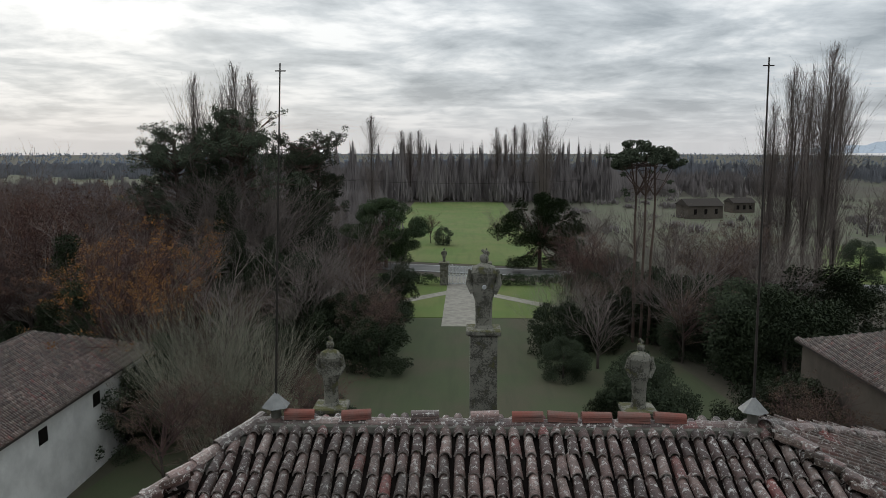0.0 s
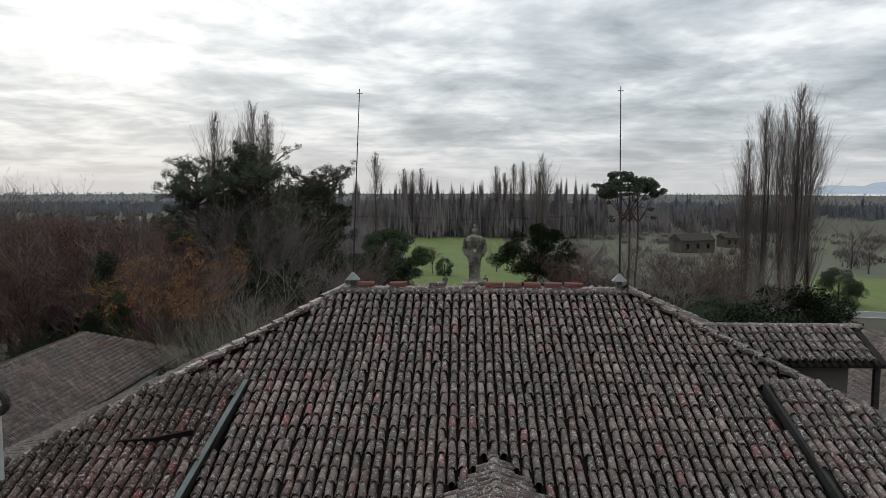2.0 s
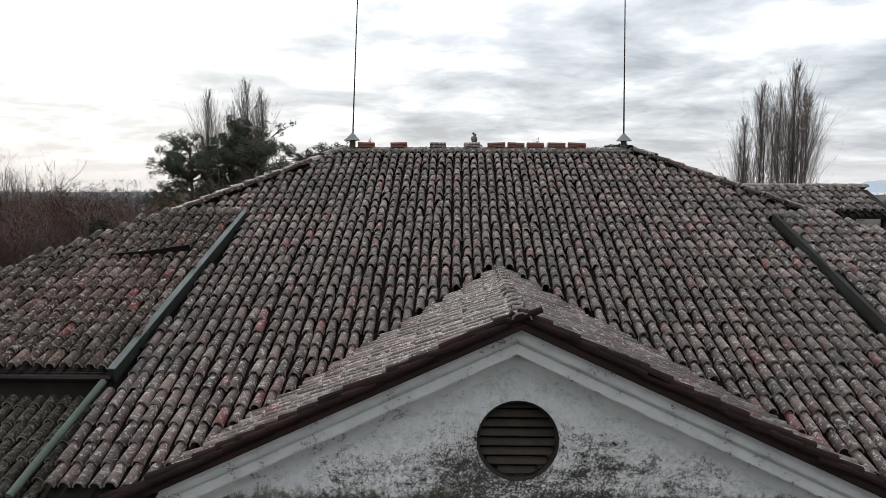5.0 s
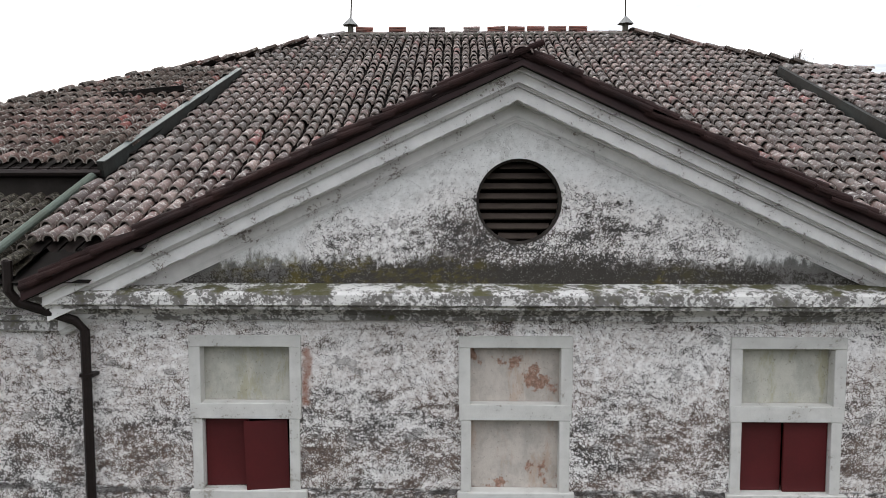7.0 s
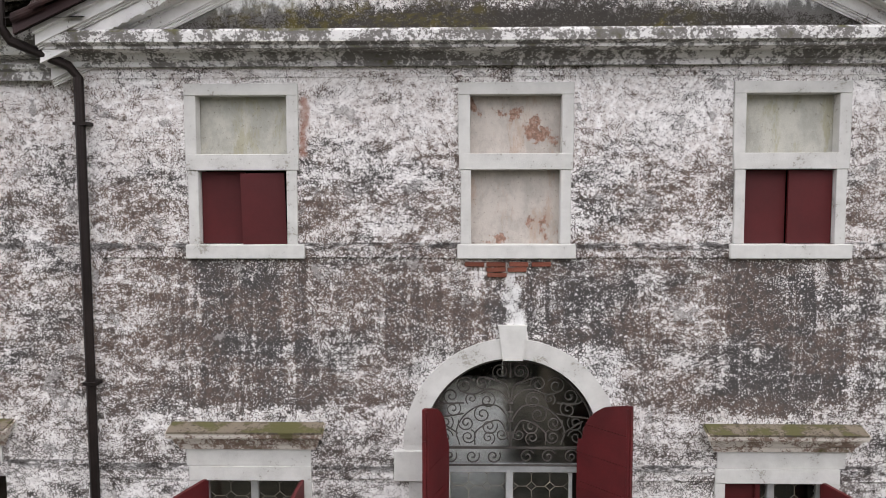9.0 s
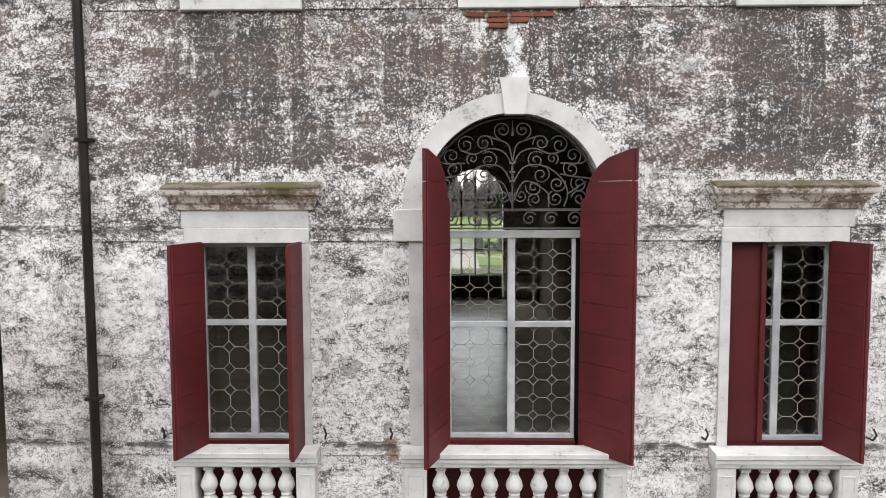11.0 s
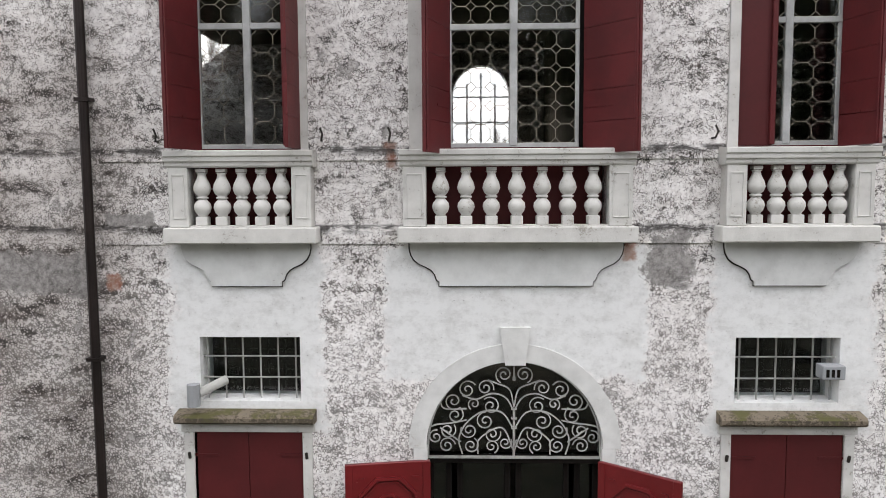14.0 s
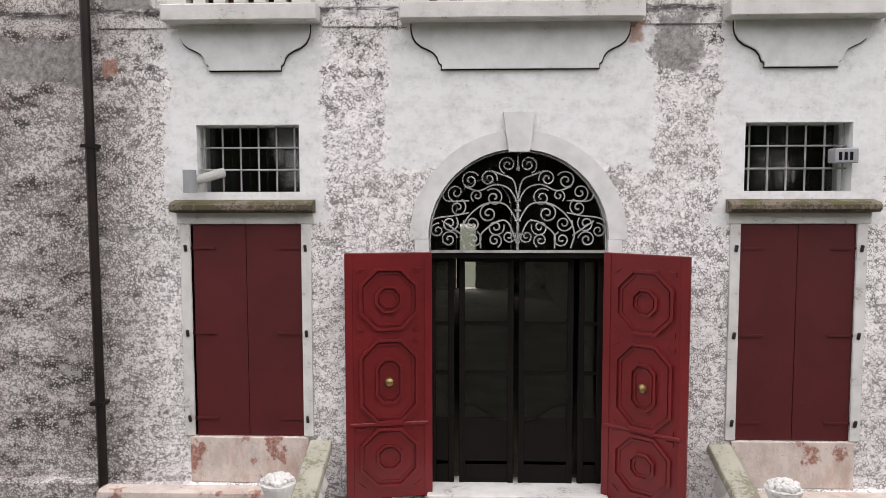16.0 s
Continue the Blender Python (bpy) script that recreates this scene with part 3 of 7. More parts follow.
# rooms behind the openings
tagged(mesh_object("floor_upper", B(-12.1, 12.2, 0.47, 18.18, 5.4, 5.7), INSIDE), kind="structure")
tagged(mesh_object("floor_hall", B(-2.14, 2.19, 0.47, 18.14, 5.7, 5.712), TERRAZZO), kind="structure")
tagged(mesh_object("floor_ground", B(-12.1, 12.2, 0.47, 18.18, -0.1, 0.18), INSIDE), kind="structure")
tagged(mesh_object("ceiling", B(-9.3, 12.2, 0.47, 18.18, 11.2, 11.4), INSIDE), kind="structure")
for nm, x in (("partition_west", -2.3), ("partition_east", 2.2)):
    for lv, z0, z1 in (("ground", 0.19, 5.39), ("upper", 5.71, 11.19)):
        tagged(mesh_object(nm + "_" + lv, B(x, x + 0.15, 0.47, 18.15, z0, z1), INSIDE), kind="structure")
tagged(mesh_object("attic_floor", B(-7.5, 12.2, 0.47, 18.18, 13.9, 14.1), INSIDE), kind="structure")


# ---- bands, frieze and cornice ----
def band(nm, z0, z1, spans, proud=0.018):
    for x0, x1 in spans:
        tagged(mesh_object(nm, B(x0, x1, -proud, -0.001, z0, z1, bevel=0.006), PLASTER), kind="structure")


band("trim_sill_band", 11.66, 11.80, ((-4.8, -3.83), (-2.37, -0.66), (0.72, 2.46), (3.86, 5.0)))
band("trim_upper_band", 9.03, 9.18, ((-4.8, -3.96), (-2.36, -1.40), (1.38, 2.38), (3.96, 5.0)))
band("trim_balcony_band", 6.49, 6.62, ((-4.8, -3.96), (-2.28, -1.30), (1.32, 2.27), (3.98, 5.0)))
band("trim_low_band", 5.53, 5.72, ((-4.8, -4.02), (-2.24, -1.38), (1.40, 2.22), (4.02, 5.0)))
band("trim_frieze_line", 13.72, 13.78, ((-4.8, 5.0),), 0.012)
for nm, x0, x1 in (("baseboard_west", -12.5, -2.75), ("baseboard_east", 2.75, 12.5)):
    tagged(mesh_object(nm, B(x0, x1, -0.07, 0.10, GROUND, 0.23, bevel=0.02), PLASTER), kind="structure")
for sx in (-1, 1):
    bm = bmesh.new()
    mould(bm, [(0, 13.70), (-0.03, 13.70), (-0.03, 13.80), (-0.06, 13.83), (-0.06, 13.88), (0.0, 13.88)], min(sx * 5.1, sx * 12.5), max(sx * 5.1, sx * 12.5))
    mould(bm, [(0.07, 13.95), (-0.10, 13.98), (-0.14, 14.08), (-0.22, 14.12), (-0.26, 14.25), (0.07, 14.25)], min(sx * 5.3, sx * 12.6), max(sx * 5.3, sx * 12.6))
    tagged(mesh_object("trim_wing_cornice", bm, CORNICE), kind="structure")
bm = mould(bmesh.new(), [(0.0, 13.84), (-0.07, 13.84), (-0.07, 13.90), (-0.10, 13.92), (-0.14, 13.98), (-0.30, 14.00), (-0.30, 14.03), (-0.36, 14.06),
                         (-0.36, 14.17), (-0.34, 14.20), (0.0, 14.26)], -5.22, 5.27)
tagged(mesh_object("trim_cornice", bm, CORNICE), kind="structure")

# pediment: tympanum with its round opening, and the raking cornices
OC = (0.045, 15.2)
ring = [(OC[0] + 0.475 * math.cos(2 * math.pi * i / 32), OC[1] + 0.475 * math.sin(2 * math.pi * i / 32)) for i in range(32)]
tagged(mesh_object("wall_pediment", sheet([(-5.0, 14.2), (0.0, 16.5), (5.05, 14.2)], [ring], 0.0, 0.4), PLASTER), kind="structure")
RAKE = 0.466


def raking(nm, lo, hi, y, mat=None):
    """A strip of raking cornice, up one side of the pediment and down the other; lo and hi are heights at its crown."""
    for s in (-1, 1):
        x1 = 5.27 * s
        d = [(0.0, lo), (x1, lo - RAKE * 5.27), (x1, hi - RAKE * 5.27), (0.0, hi)]
        tagged(mesh_object(nm, prism(bmesh.new(), d, y, -0.002), mat or RAKE_M), kind="structure")


for nm, lo, hi, y in (("inner", 16.085, 16.105, -0.02), ("inner", 16.106, 16.135, -0.035), ("inner", 16.136, 16.155, -0.055), ("bed", 16.156, 16.285, -0.075), ("bed", 16.286, 16.305, -0.12),
                      ("corona", 16.306, 16.43, -0.29), ("corona", 16.431, 16.447, -0.275), ("crown", 16.448, 16.468, -0.31), ("crown", 16.469, 16.487, -0.335),
                      ("crown", 16.488, 16.60, -0.375), ("crown", 16.601, 16.66, -0.43)):
    raking("trim_rake_" + nm, lo, hi, y)
# flakes of plaster hanging along the lower edge of the corona
for s_ in (-1, 1):
    bm = bmesh.new()
    for i in range(110):
        d = random.uniform(0.05, 5.0)
        w_, h_ = random.uniform(0.02, 0.09), random.uniform(0.008, 0.03)
        z_ = 16.306 - RAKE * d
        prism(bm, [(s_ * d, z_), (s_ * (d + w_ * 0.4), z_ - RAKE * w_ * 0.4 - h_), (s_ * (d + w_), z_ - RAKE * w_)], -0.292, -0.27)
    tagged(mesh_object("trim_rake_flakes", bm, RAKE_M), kind="structure")

vent = thing("round_vent", "dark round louvred vent in the pediment", "vent", at=(OC[0], 0, OC[1]))
bm = bmesh.new()
for i in range(32):
    a0, a1 = 2 * math.pi * i / 32, 2 * math.pi * (i + 1) / 32
    q = [bm.verts.new((r * math.cos(a), y, r * math.sin(a))) for a in (a0, a1) for r, y in ((0.455, 0.02), (0.485, -0.012), (0.485, 0.1), (0.455, 0.1))]
    for k in range(4):
        bm.faces.new((q[k], q[(k + 1) % 4], q[4 + (k + 1) % 4], q[4 + k]))
part("frame", bm, IRON_DARK, vent)
for k in range(8):
    z = -0.40 + 0.115 * k
    w = math.sqrt(max(0.46 ** 2 - z * z, 0.01))
    part("slat", B(-w, w, -0.05, 0.05, -0.008, 0.008, m=pose(0, 0.13, z, 38)), SLAT, vent)
# Dark sheet in place of the shade behind the louvres.
part("shade_backing", B(-0.5, 0.5, 0.28, 0.3, -0.5, 0.5), DARKWOOD, vent)


# ---- windows of the top floor ----
def stone_frame(cx, x0, x1, z0, z1, w, parent, mat=None, sill=True, y=-0.035, sides=True):
    part("jamb", B(x0 - w, x0, y, 0.12, z0, z1, bevel=0.006), mat or STONE, parent)
    part("jamb", B(x1, x1 + w, y, 0.12, z0, z1, bevel=0.006), mat or STONE, parent)
    part("lintel", B(x0 - w, x1 + w, y - 0.004, 0.12, z1, z1 + w, bevel=0.006), mat or STONE, parent)


def leaf(w, h, mat, parent, name="shutter", planks=3, m=None, thick=0.04, arched=0.0, label="", rows=0):
    """A shutter leaf of boards, hinged at its origin, to positive x; arched: how far its hinge side is cut down."""
    grp = new(name)
    grp.parent = parent
    if label:
        grp["label"] = label
    if m:
        grp.matrix_local = m
    if rows:
        # boards laid across, an edge strip down the free side
        R, H0 = abs(w), h - arched
        zs = [h * k / rows for k in range(rows + 1)]
        for za, zb in zip(zs, zs[1:]):
            za, zb = za + 0.003, zb - 0.003
            cut = lambda z: R * ((0.10 if z > H0 else 0.0) + 0.90 * (1 - math.sqrt(max(0.0, 1 - (max(z - H0, 0.0) / arched) ** 2)))) if arched else 0.0  # noqa: E731
            edge = [(min(cut(za + (zb - za) * k / 4), R - 0.01), za + (zb - za) * k / 4) for k in range(5)]
            out = [(R, za)] + edge + [(R, zb)]
            if w < 0:
                out = [(-a, b) for a, b in out][::-1]
            part("board", prism(bmesh.new(), out, 0, thick), mat, grp)
        u, v = sorted((0.004 * (1 if w > 0 else -1), math.copysign(R - 0.006, w)))
        part("tongue", B(u, v, 0.010, thick - 0.008, 0.006, H0 - 0.006), mat, grp)
        u, v = sorted((math.copysign(R - 0.05, w), math.copysign(R - 0.012, w)))
        part("edge_strip", B(u, v, -0.018, -0.001, 0.02, h - 0.03, bevel=0.004), mat, grp)
        for z in (h * 0.15, H0 * 0.80):
            u, v = sorted((math.copysign(0.01, w), math.copysign(R * 0.55, w)))
            part("strap_hinge", B(u, v, -0.006, -0.001, z - 0.012, z + 0.012), mat, grp)
        return grp
    for i in range(planks):
        x0, x1 = abs(w) * i / planks + 0.002, abs(w) * (i + 1) / planks - 0.002
        if arched:
            R = abs(w)
            cut = lambda x: h - arched + arched * math.sqrt(max(0.0, 1 - (1 - x / R) ** 2))  # noqa: E731
            n = 5
            top = [(x0 + (x1 - x0) * k / n, cut(x0 + (x1 - x0) * k / n)) for k in range(n + 1)]
            out = [(x0, 0)] + top + [(x1, 0)]
        else:
            out = [(x0, 0), (x0, h), (x1, h), (x1, 0)]
        if w < 0:
            out = [(-a, b) for a, b in out][::-1]
        part("board", prism(bmesh.new(), out, 0, thick), mat, grp)
    sgn = 1 if w > 0 else -1
    for z in (h * 0.12, h * 0.5, h * 0.86 if not arched else h - arched - 0.15):
        part("batten", B(min(0.03 * sgn, (w - 0.03 * sgn)), max(0.03 * sgn, (w - 0.03 * sgn)), thick, thick + 0.022, z - 0.045, z + 0.045, bevel=0.004), mat, grp)
    return grp


def top_window(cx, shutters, opened=0.0):
    w = thing("attic_window", "white stone window frame with a blind plaster panel above " + ("two dark red shutters" if shutters else "a blind peeling panel"), "window", "attic windows", at=(cx, 0, 0))
    stone_frame(0, -0.52, 0.52, 12.84, 13.52, 0.135, w)
    part("transom", B(-0.65, 0.65, -0.04, 0.12, 12.67, 12.855, bevel=0.006), STONE, w)
    for s in (-1, 1):
        part("jamb", B(min(s * 0.51, s * 0.63), max(s * 0.51, s * 0.63), -0.035, 0.12, 11.82, 12.668, bevel=0.006), STONE, w)
    part("sill", B(-0.67, 0.71 if shutters else 0.69, -0.06, 0.12, 11.65, 11.818, bevel=0.01), STONE, w)
    part("blind_panel", B(-0.55, 0.55, 0.13, 0.2, 12.8, 13.56), BLIND if shutters else BLIND_PINK, w)
    if shutters:
        leaf(0.50, 0.835, RED, w, m=pose(-0.505, 0.075, 11.825, 0, 0, opened), planks=1)
        leaf(-0.50, 0.835, RED, w, m=pose(0.505, 0.045, 11.825, 0, 0, opened * 0.3) if opened < 3 else pose(0.495, 0.03, 11.812, 0, -1.6, 9), planks=1)
        # Dark sheet that stands in for the dim attic behind the shutters.
        part("shade_backing", B(-0.55, 0.55, 0.3, 0.32, 11.8, 12.7), DARKWOOD, w)
    else:
        part("lower_panel", B(-0.55, 0.55, 0.12, 0.2, 11.8, 12.7), BLIND_PINK, w, "white plaster peeling off red brick")
    return w


top_window(BAYS[0], True, 4)
top_window(BAYS[1], False)
top_window(BAYS[2], True, 2)


# ---- leaded casements ----
def lead_net(w, h, nx, nz):
    """Lead strips in the pattern of octagons and small squares."""
    bm = bmesh.new()
    dx, dz = w / nx, h / nz
    k = 0.27
    r = 0.0035

    def bar(a, b):
        (x0, z0), (x1, z1) = a, b
        L = math.hypot(x1 - x0, z1 - z0)
        m = Matrix.Translation(((x0 + x1) / 2, 0, (z0 + z1) / 2)) @ Matrix.Rotation(-math.atan2(z1 - z0, x1 - x0), 4, "Y")
        box(bm, -L / 2, L / 2, -r, r, -r, r, m=m)

    for i in range(nx + 1):
        for j in range(nz + 1):
            x, z = i * dx, j * dz
            a, b = k * dx, k * dz
            pts = [(x - a, z), (x, z + b), (x + a, z), (x, z - b)]
            for p, q in zip(pts, pts[1:] + pts[:1]):
                if all(-1e-6 <= u[0] <= w + 1e-6 and -1e-6 <= u[1] <= h + 1e-6 for u in (p, q)):
                    bar(p, q)
            if i < nx:
                bar((x + a, z), (x + dx - a, z))
            if j < nz:
                bar((x, z + b), (x, z + dz - b))
    return bm


def casement(x0, x1, z0, z1, cols, splits, parent, y=0.16, net=(2, 5), bars=True):
    """A painted wooden casement in an opening, with leaded panes."""
    f = 0.045
    part("window_frame", B(x0, x0 + f, y - 0.03, y + 0.03, z0, z1, bevel=0.005), WHITE, parent)
    part("window_frame", B(x1 - f, x1, y - 0.03, y + 0.03, z0, z1, bevel=0.005), WHITE, parent)
    for c in range(1, cols):
        xc = x0 + (x1 - x0) * c / cols
        part("mullion", B(xc - 0.045, xc + 0.045, y - 0.045, y + 0.03, z0, z1, bevel=0.008), WHITE, parent)
    zs = [z0, *splits, z1]
    for z in zs:
        part("rail", B(x0, x1, y - 0.038, y + 0.032, z - 0.035, z + 0.035, bevel=0.006), WHITE, parent)
    for c in range(cols):
        a = x0 + (x1 - x0) * c / cols + 0.045
        b = x0 + (x1 - x0) * (c + 1) / cols - 0.045
        for u, v in zip(zs, zs[1:]):
            pane = part("pane", B(a, b, y - 0.003, y + 0.003, u + 0.035, v - 0.035), GLASS, parent, "leaded glass pane")
            pane.visible_shadow = False
            nz = max(2, round((v - u) / (b - a) * net[0]))
            n = part("leading", lead_net(b - a, v - u - 0.07, net[0], nz), LEAD, pane)
            n.matrix_local = Matrix.Translation((a, y - 0.008, u + 0.035))


BRICK_MESH = bpy.data.meshes.new('brick')
_b = B(-0.11, 0.11, -0.02, 0.02, -0.026, 0.026, bevel=0.005)
_b.to_mesh(BRICK_MESH)
_b.free()
BRICK_MESH.materials.append(BRICK)

# ---- balconies ----
BAL = [(0.072, 0.0), (0.072, 0.095), (0.045, 0.10), (0.040, 0.115), (0.062, 0.15), (0.074, 0.20), (0.068, 0.245), (0.040, 0.29), (0.036, 0.30), (0.050, 0.305),
       (0.050, 0.325), (0.036, 0.33), (0.060, 0.36), (0.076, 0.415), (0.066, 0.47), (0.040, 0.54), (0.034, 0.58), (0.050, 0.60), (0.056, 0.61), (0.056, 0.64)]
_b = bmesh.new()
lathe(_b, [(r * 1.34, z) for r, z in BAL[2:-2]], n=16)
for f in _b.faces:
    f.smooth = True
box(_b, -0.066, 0.066, -0.066, 0.066, 0.0, 0.10, bevel=0.006)
box(_b, -0.054, 0.054, -0.054, 0.054, 0.605, 0.645, bevel=0.004)
BALUSTER = bpy.data.meshes.new("baluster")
_b.to_mesh(BALUSTER)
_b.free()
BALUSTER.materials.append(STONE)


def balcony(cx, half, n, tag):
    """A shallow stone balcony: slab, piers, turned balusters and rail, on a shaped apron."""
    b = thing("balcony", tag, "balcony", "stone balconies", at=(cx, 0, 0))
    d = 0.22
    part("slab", B(-half - 0.06, half + 0.06, -d - 0.05, 0.0, 5.56, 5.742, bevel=0.012), STONE, b)
    pier = 0.22 if half < 1 else 0.26
    for s in (-1, 1):
        xa, xb = sorted((s * half, s * (half - pier)))
        p = part("pier", B(xa, xb, -d, -0.002, 5.743, 6.42, bevel=0.008), STONE, b)
        for q in ((xa + 0.035, xa + 0.05, 5.84, 6.34), (xb - 0.05, xb - 0.035, 5.84, 6.34), (xa + 0.051, xb - 0.051, 5.84, 5.855), (xa + 0.051, xb - 0.051, 6.325, 6.34)):
            part("panel_edge", B(q[0], q[1], -d - 0.01, -d + 0.01, q[2], q[3], bevel=0.003), STONE, p)
    part("rail", mould(bmesh.new(), [(0, 6.42), (-d - 0.0, 6.42), (-d - 0.015, 6.44), (-d - 0.015, 6.475), (-d - 0.04, 6.49), (-d - 0.04, 6.535), (-d - 0.06, 6.55), (-d - 0.06, 6.60), (-d - 0.05, 6.61), (0, 6.62)],
                       -half - 0.03, half + 0.03), STONE, b)
    inner = half - pier - 0.02
    for i in range(n):
        x = -inner + 2 * inner * (i + 0.5) / n
        o = new("baluster", BALUSTER)
        o.parent = b
        o.matrix_local = pose(x, -d + 0.10, 5.762, 0, 0, random.uniform(-4, 4))
    part("kerb", B(-inner - 0.015, inner + 0.015, -d + 0.02, -d + 0.18, 5.743, 5.762), STONE, b)
    # the scrolled apron under the slab
    hb, ht = half - 0.40, half - 0.06
    side = [(ht, 5.559), (ht, 5.49), (ht - 0.015, 5.42), (ht - 0.05, 5.355), (ht - 0.11, 5.305), (ht - 0.19, 5.27), (ht - 0.25, 5.235), (ht - 0.29, 5.185), (ht - 0.31, 5.12), (hb, 5.10), (hb, 5.05)]
    out = side + [(-x, z) for x, z in side[::-1]]
    # A dark layer behind the apron draws the shadow line along its edge.
    part("apron_shadow_line", prism(bmesh.new(), [(x * 1.014, z - 0.012 if z < 5.5 else z) for x, z in out], -0.012, -0.001), DARK_TILE, b, "dark rim standing in for the shadow line round the apron")
    part("apron", prism(bmesh.new(), out, -0.05, -0.001), CLEAN, b, "smooth white plaster apron with scrolled ends")
    return b


CLEAN = stone_material("clean_white_plaster", (0.64, 0.645, 0.63), (0.36, 0.345, 0.32), 0.03)
balcony(-3.125, 0.81, 5, "white stone balcony with five turned balusters")
balcony(0.0, 1.28, 7, "wide white stone balcony with seven turned balusters")
balcony(3.115, 0.805, 5, "white stone balcony with five turned balusters")


def hood(cx):
    h = thing("window_hood", "weathered mossy stone hood moulding over the window", "hood", "window hoods", at=(cx, 0.08 if cx < -5 else 0, 0))
    bm = mould(bmesh.new(), [(0, 9.40), (-0.05, 9.40), (-0.06, 9.43), (-0.07, 9.46), (-0.10, 9.48), (-0.12, 9.52), (-0.14, 9.55), (-0.19, 9.57), (-0.20, 9.59), (-0.21, 9.64), (0, 9.70)], -0.92, 0.92)
    for v in bm.verts:
        # returns at both ends, set back below
        v.co.x -= math.copysign(0.15 * (1 - min(1.0, max(-v.co.y, (v.co.z - 9.44) * 0.9) / 0.21)), v.co.x)
    part("moulding", bm, HOOD, h)
    part("moss_cap", mould(bmesh.new(), [(-0.216, 9.632), (-0.216, 9.655), (0.0, 9.715), (0.0, 9.69)], -0.90, 0.90), LEDGE, h, "green brown moss on the top of the hood")
    part("frieze", B(-0.74, 0.74, -0.02, 0.0, 9.19, 9.40), STONE, h)


def side_window(cx, x0, x1, a_left, a_right, h_left, h_right):
    w = thing("balcony_window", "tall leaded window with white casements and open dark red shutters", "window", "balcony windows", at=(cx, 0, 0))
    part("jamb", B(x0 - 0.12, x0, -0.03, 0.14, 6.615, 9.01, bevel=0.006), STONE, w)
    part("jamb", B(x1, x1 + 0.12, -0.03, 0.14, 6.615, 9.01, bevel=0.006), STONE, w)
    part("lintel", B(x0 - 0.12, x1 + 0.12, -0.035, 0.14, 9.012, 9.185, bevel=0.006), STONE, w)
    casement(x0 + 0.01, x1 - 0.01, 6.66, 8.99, 2, (8.05,), w, 0.19)
    part("bottom_rail", B(x0, x1, 0.08, 0.2, 6.58, 6.64), RED, w)
    part("lower_panel", B(x0, x1, 0.20, 0.24, 5.73, 6.6), RED, w)
    if a_left > 90:
        # half a folding leaf, left almost closed within the reveal
        leaf(0.42, 2.37, RED, w, m=pose(x0 + 0.005, 0.10, 6.645, 0, 0, -3), rows=0, planks=1)
        part("fold_strip", B(x0 + 0.37, x0 + 0.43, 0.03, 0.06, 6.65, 9.0, bevel=0.006), RED_OLD, w)
    else:
        leaf(-0.60, 2.41, RED_OLD, w, m=pose(h_left, 0.0, 6.62, 0, 0, a_left), rows=7)
    leaf(0.60, 2.41, RED_OLD, w, m=pose(h_right, 0.0, 6.62, 0, 0, a_right), rows=7)
    hood(cx)
    return w


side_window(-3.12, -0.59, 0.625, 73, -90.5, -0.49, 0.62)
side_window(3.13, -0.645, 0.56, 107, -77, -0.63, 0.47)

# the arched window of the great hall
w = thing("arched_window", "tall arched leaded window with wrought iron lunette and open dark red shutters", "window", at=(-0.02, 0, 0))


def archivolt(parent, r0, r1, zc, n, gap, y=-0.04, mat=None):
    for i in range(n):
        a0, a1 = math.pi * i / n, math.pi * (i + 1) / n
        mid = (a0 + a1) / 2
        if abs(mid - math.pi / 2) < gap:
            continue
        k = 6
        pts = [(r0 * math.cos(a0 + (a1 - a0) * j / k), zc + r0 * math.sin(a0 + (a1 - a0) * j / k)) for j in range(k + 1)]
        pts += [(r1 * math.cos(a1 - (a1 - a0) * j / k), zc + r1 * math.sin(a1 - (a1 - a0) * j / k)) for j in range(k + 1)]
        part("voussoir", prism(bmesh.new(), pts, y, 0.12), mat or STONE, parent)


archivolt(w, 1.03, 1.26, 9.46, 6, 0.0)
part("keystone", prism(bmesh.new(), [(-0.10, 10.47), (-0.155, 10.88), (0.175, 10.88), (0.13, 10.47)], -0.075, 0.12), STONE, w)
for s in (-1, 1):
    part("impost", B(min(s * 0.99, s * 1.37), max(s * 0.99, s * 1.37), -0.08, 0.12, 9.03, 9.40, bevel=0.008), STONE, w)
    part("stilt", B(min(s * 1.03, s * 1.26), max(s * 1.03, s * 1.26), -0.04, 0.12, 9.401, 9.459), STONE, w)
    part("jamb", B(min(s * 1.01, s * 1.20), max(s * 1.01, s * 1.20), -0.04, 0.14, 6.615, 9.028, bevel=0.006), STONE, w)
    part("inner_jamb", B(min(s * 0.76, s * 1.01), max(s * 0.76, s * 1.01), 0.22, 0.3, 6.6, 9.1), DARKWOOD, w)
casement(-0.76, 0.76, 6.66, 9.10, 2, (8.02,), w, 0.24, (3, 5))
part("transom", B(-1.0, 1.0, 0.18, 0.28, 9.05, 9.14, bevel=0.008), WHITE, w)
part("bottom_rail", B(-0.76, 0.76, 0.1, 0.28, 6.56, 6.64), RED, w)
part("lower_panel", B(-1.02, 1.02, 0.12, 0.16, 5.72, 6.58), RED, w)
pane = part("lunette_pane", prism(bmesh.new(), arch(0, 1.02, 9.14, 9.46, 1.03), 0.262, 0.268), GLASS, w)
pane.visible_shadow = False
leaf(-0.76, 3.50, RED_OLD, w, m=pose(-0.725, 0.06, 6.56, 0, 0, 71), rows=10, arched=0.54)
leaf(0.76, 3.50, RED_OLD, w, m=pose(0.785, 0.06, 6.56, 0, 0, -49), rows=10, arched=0.54)


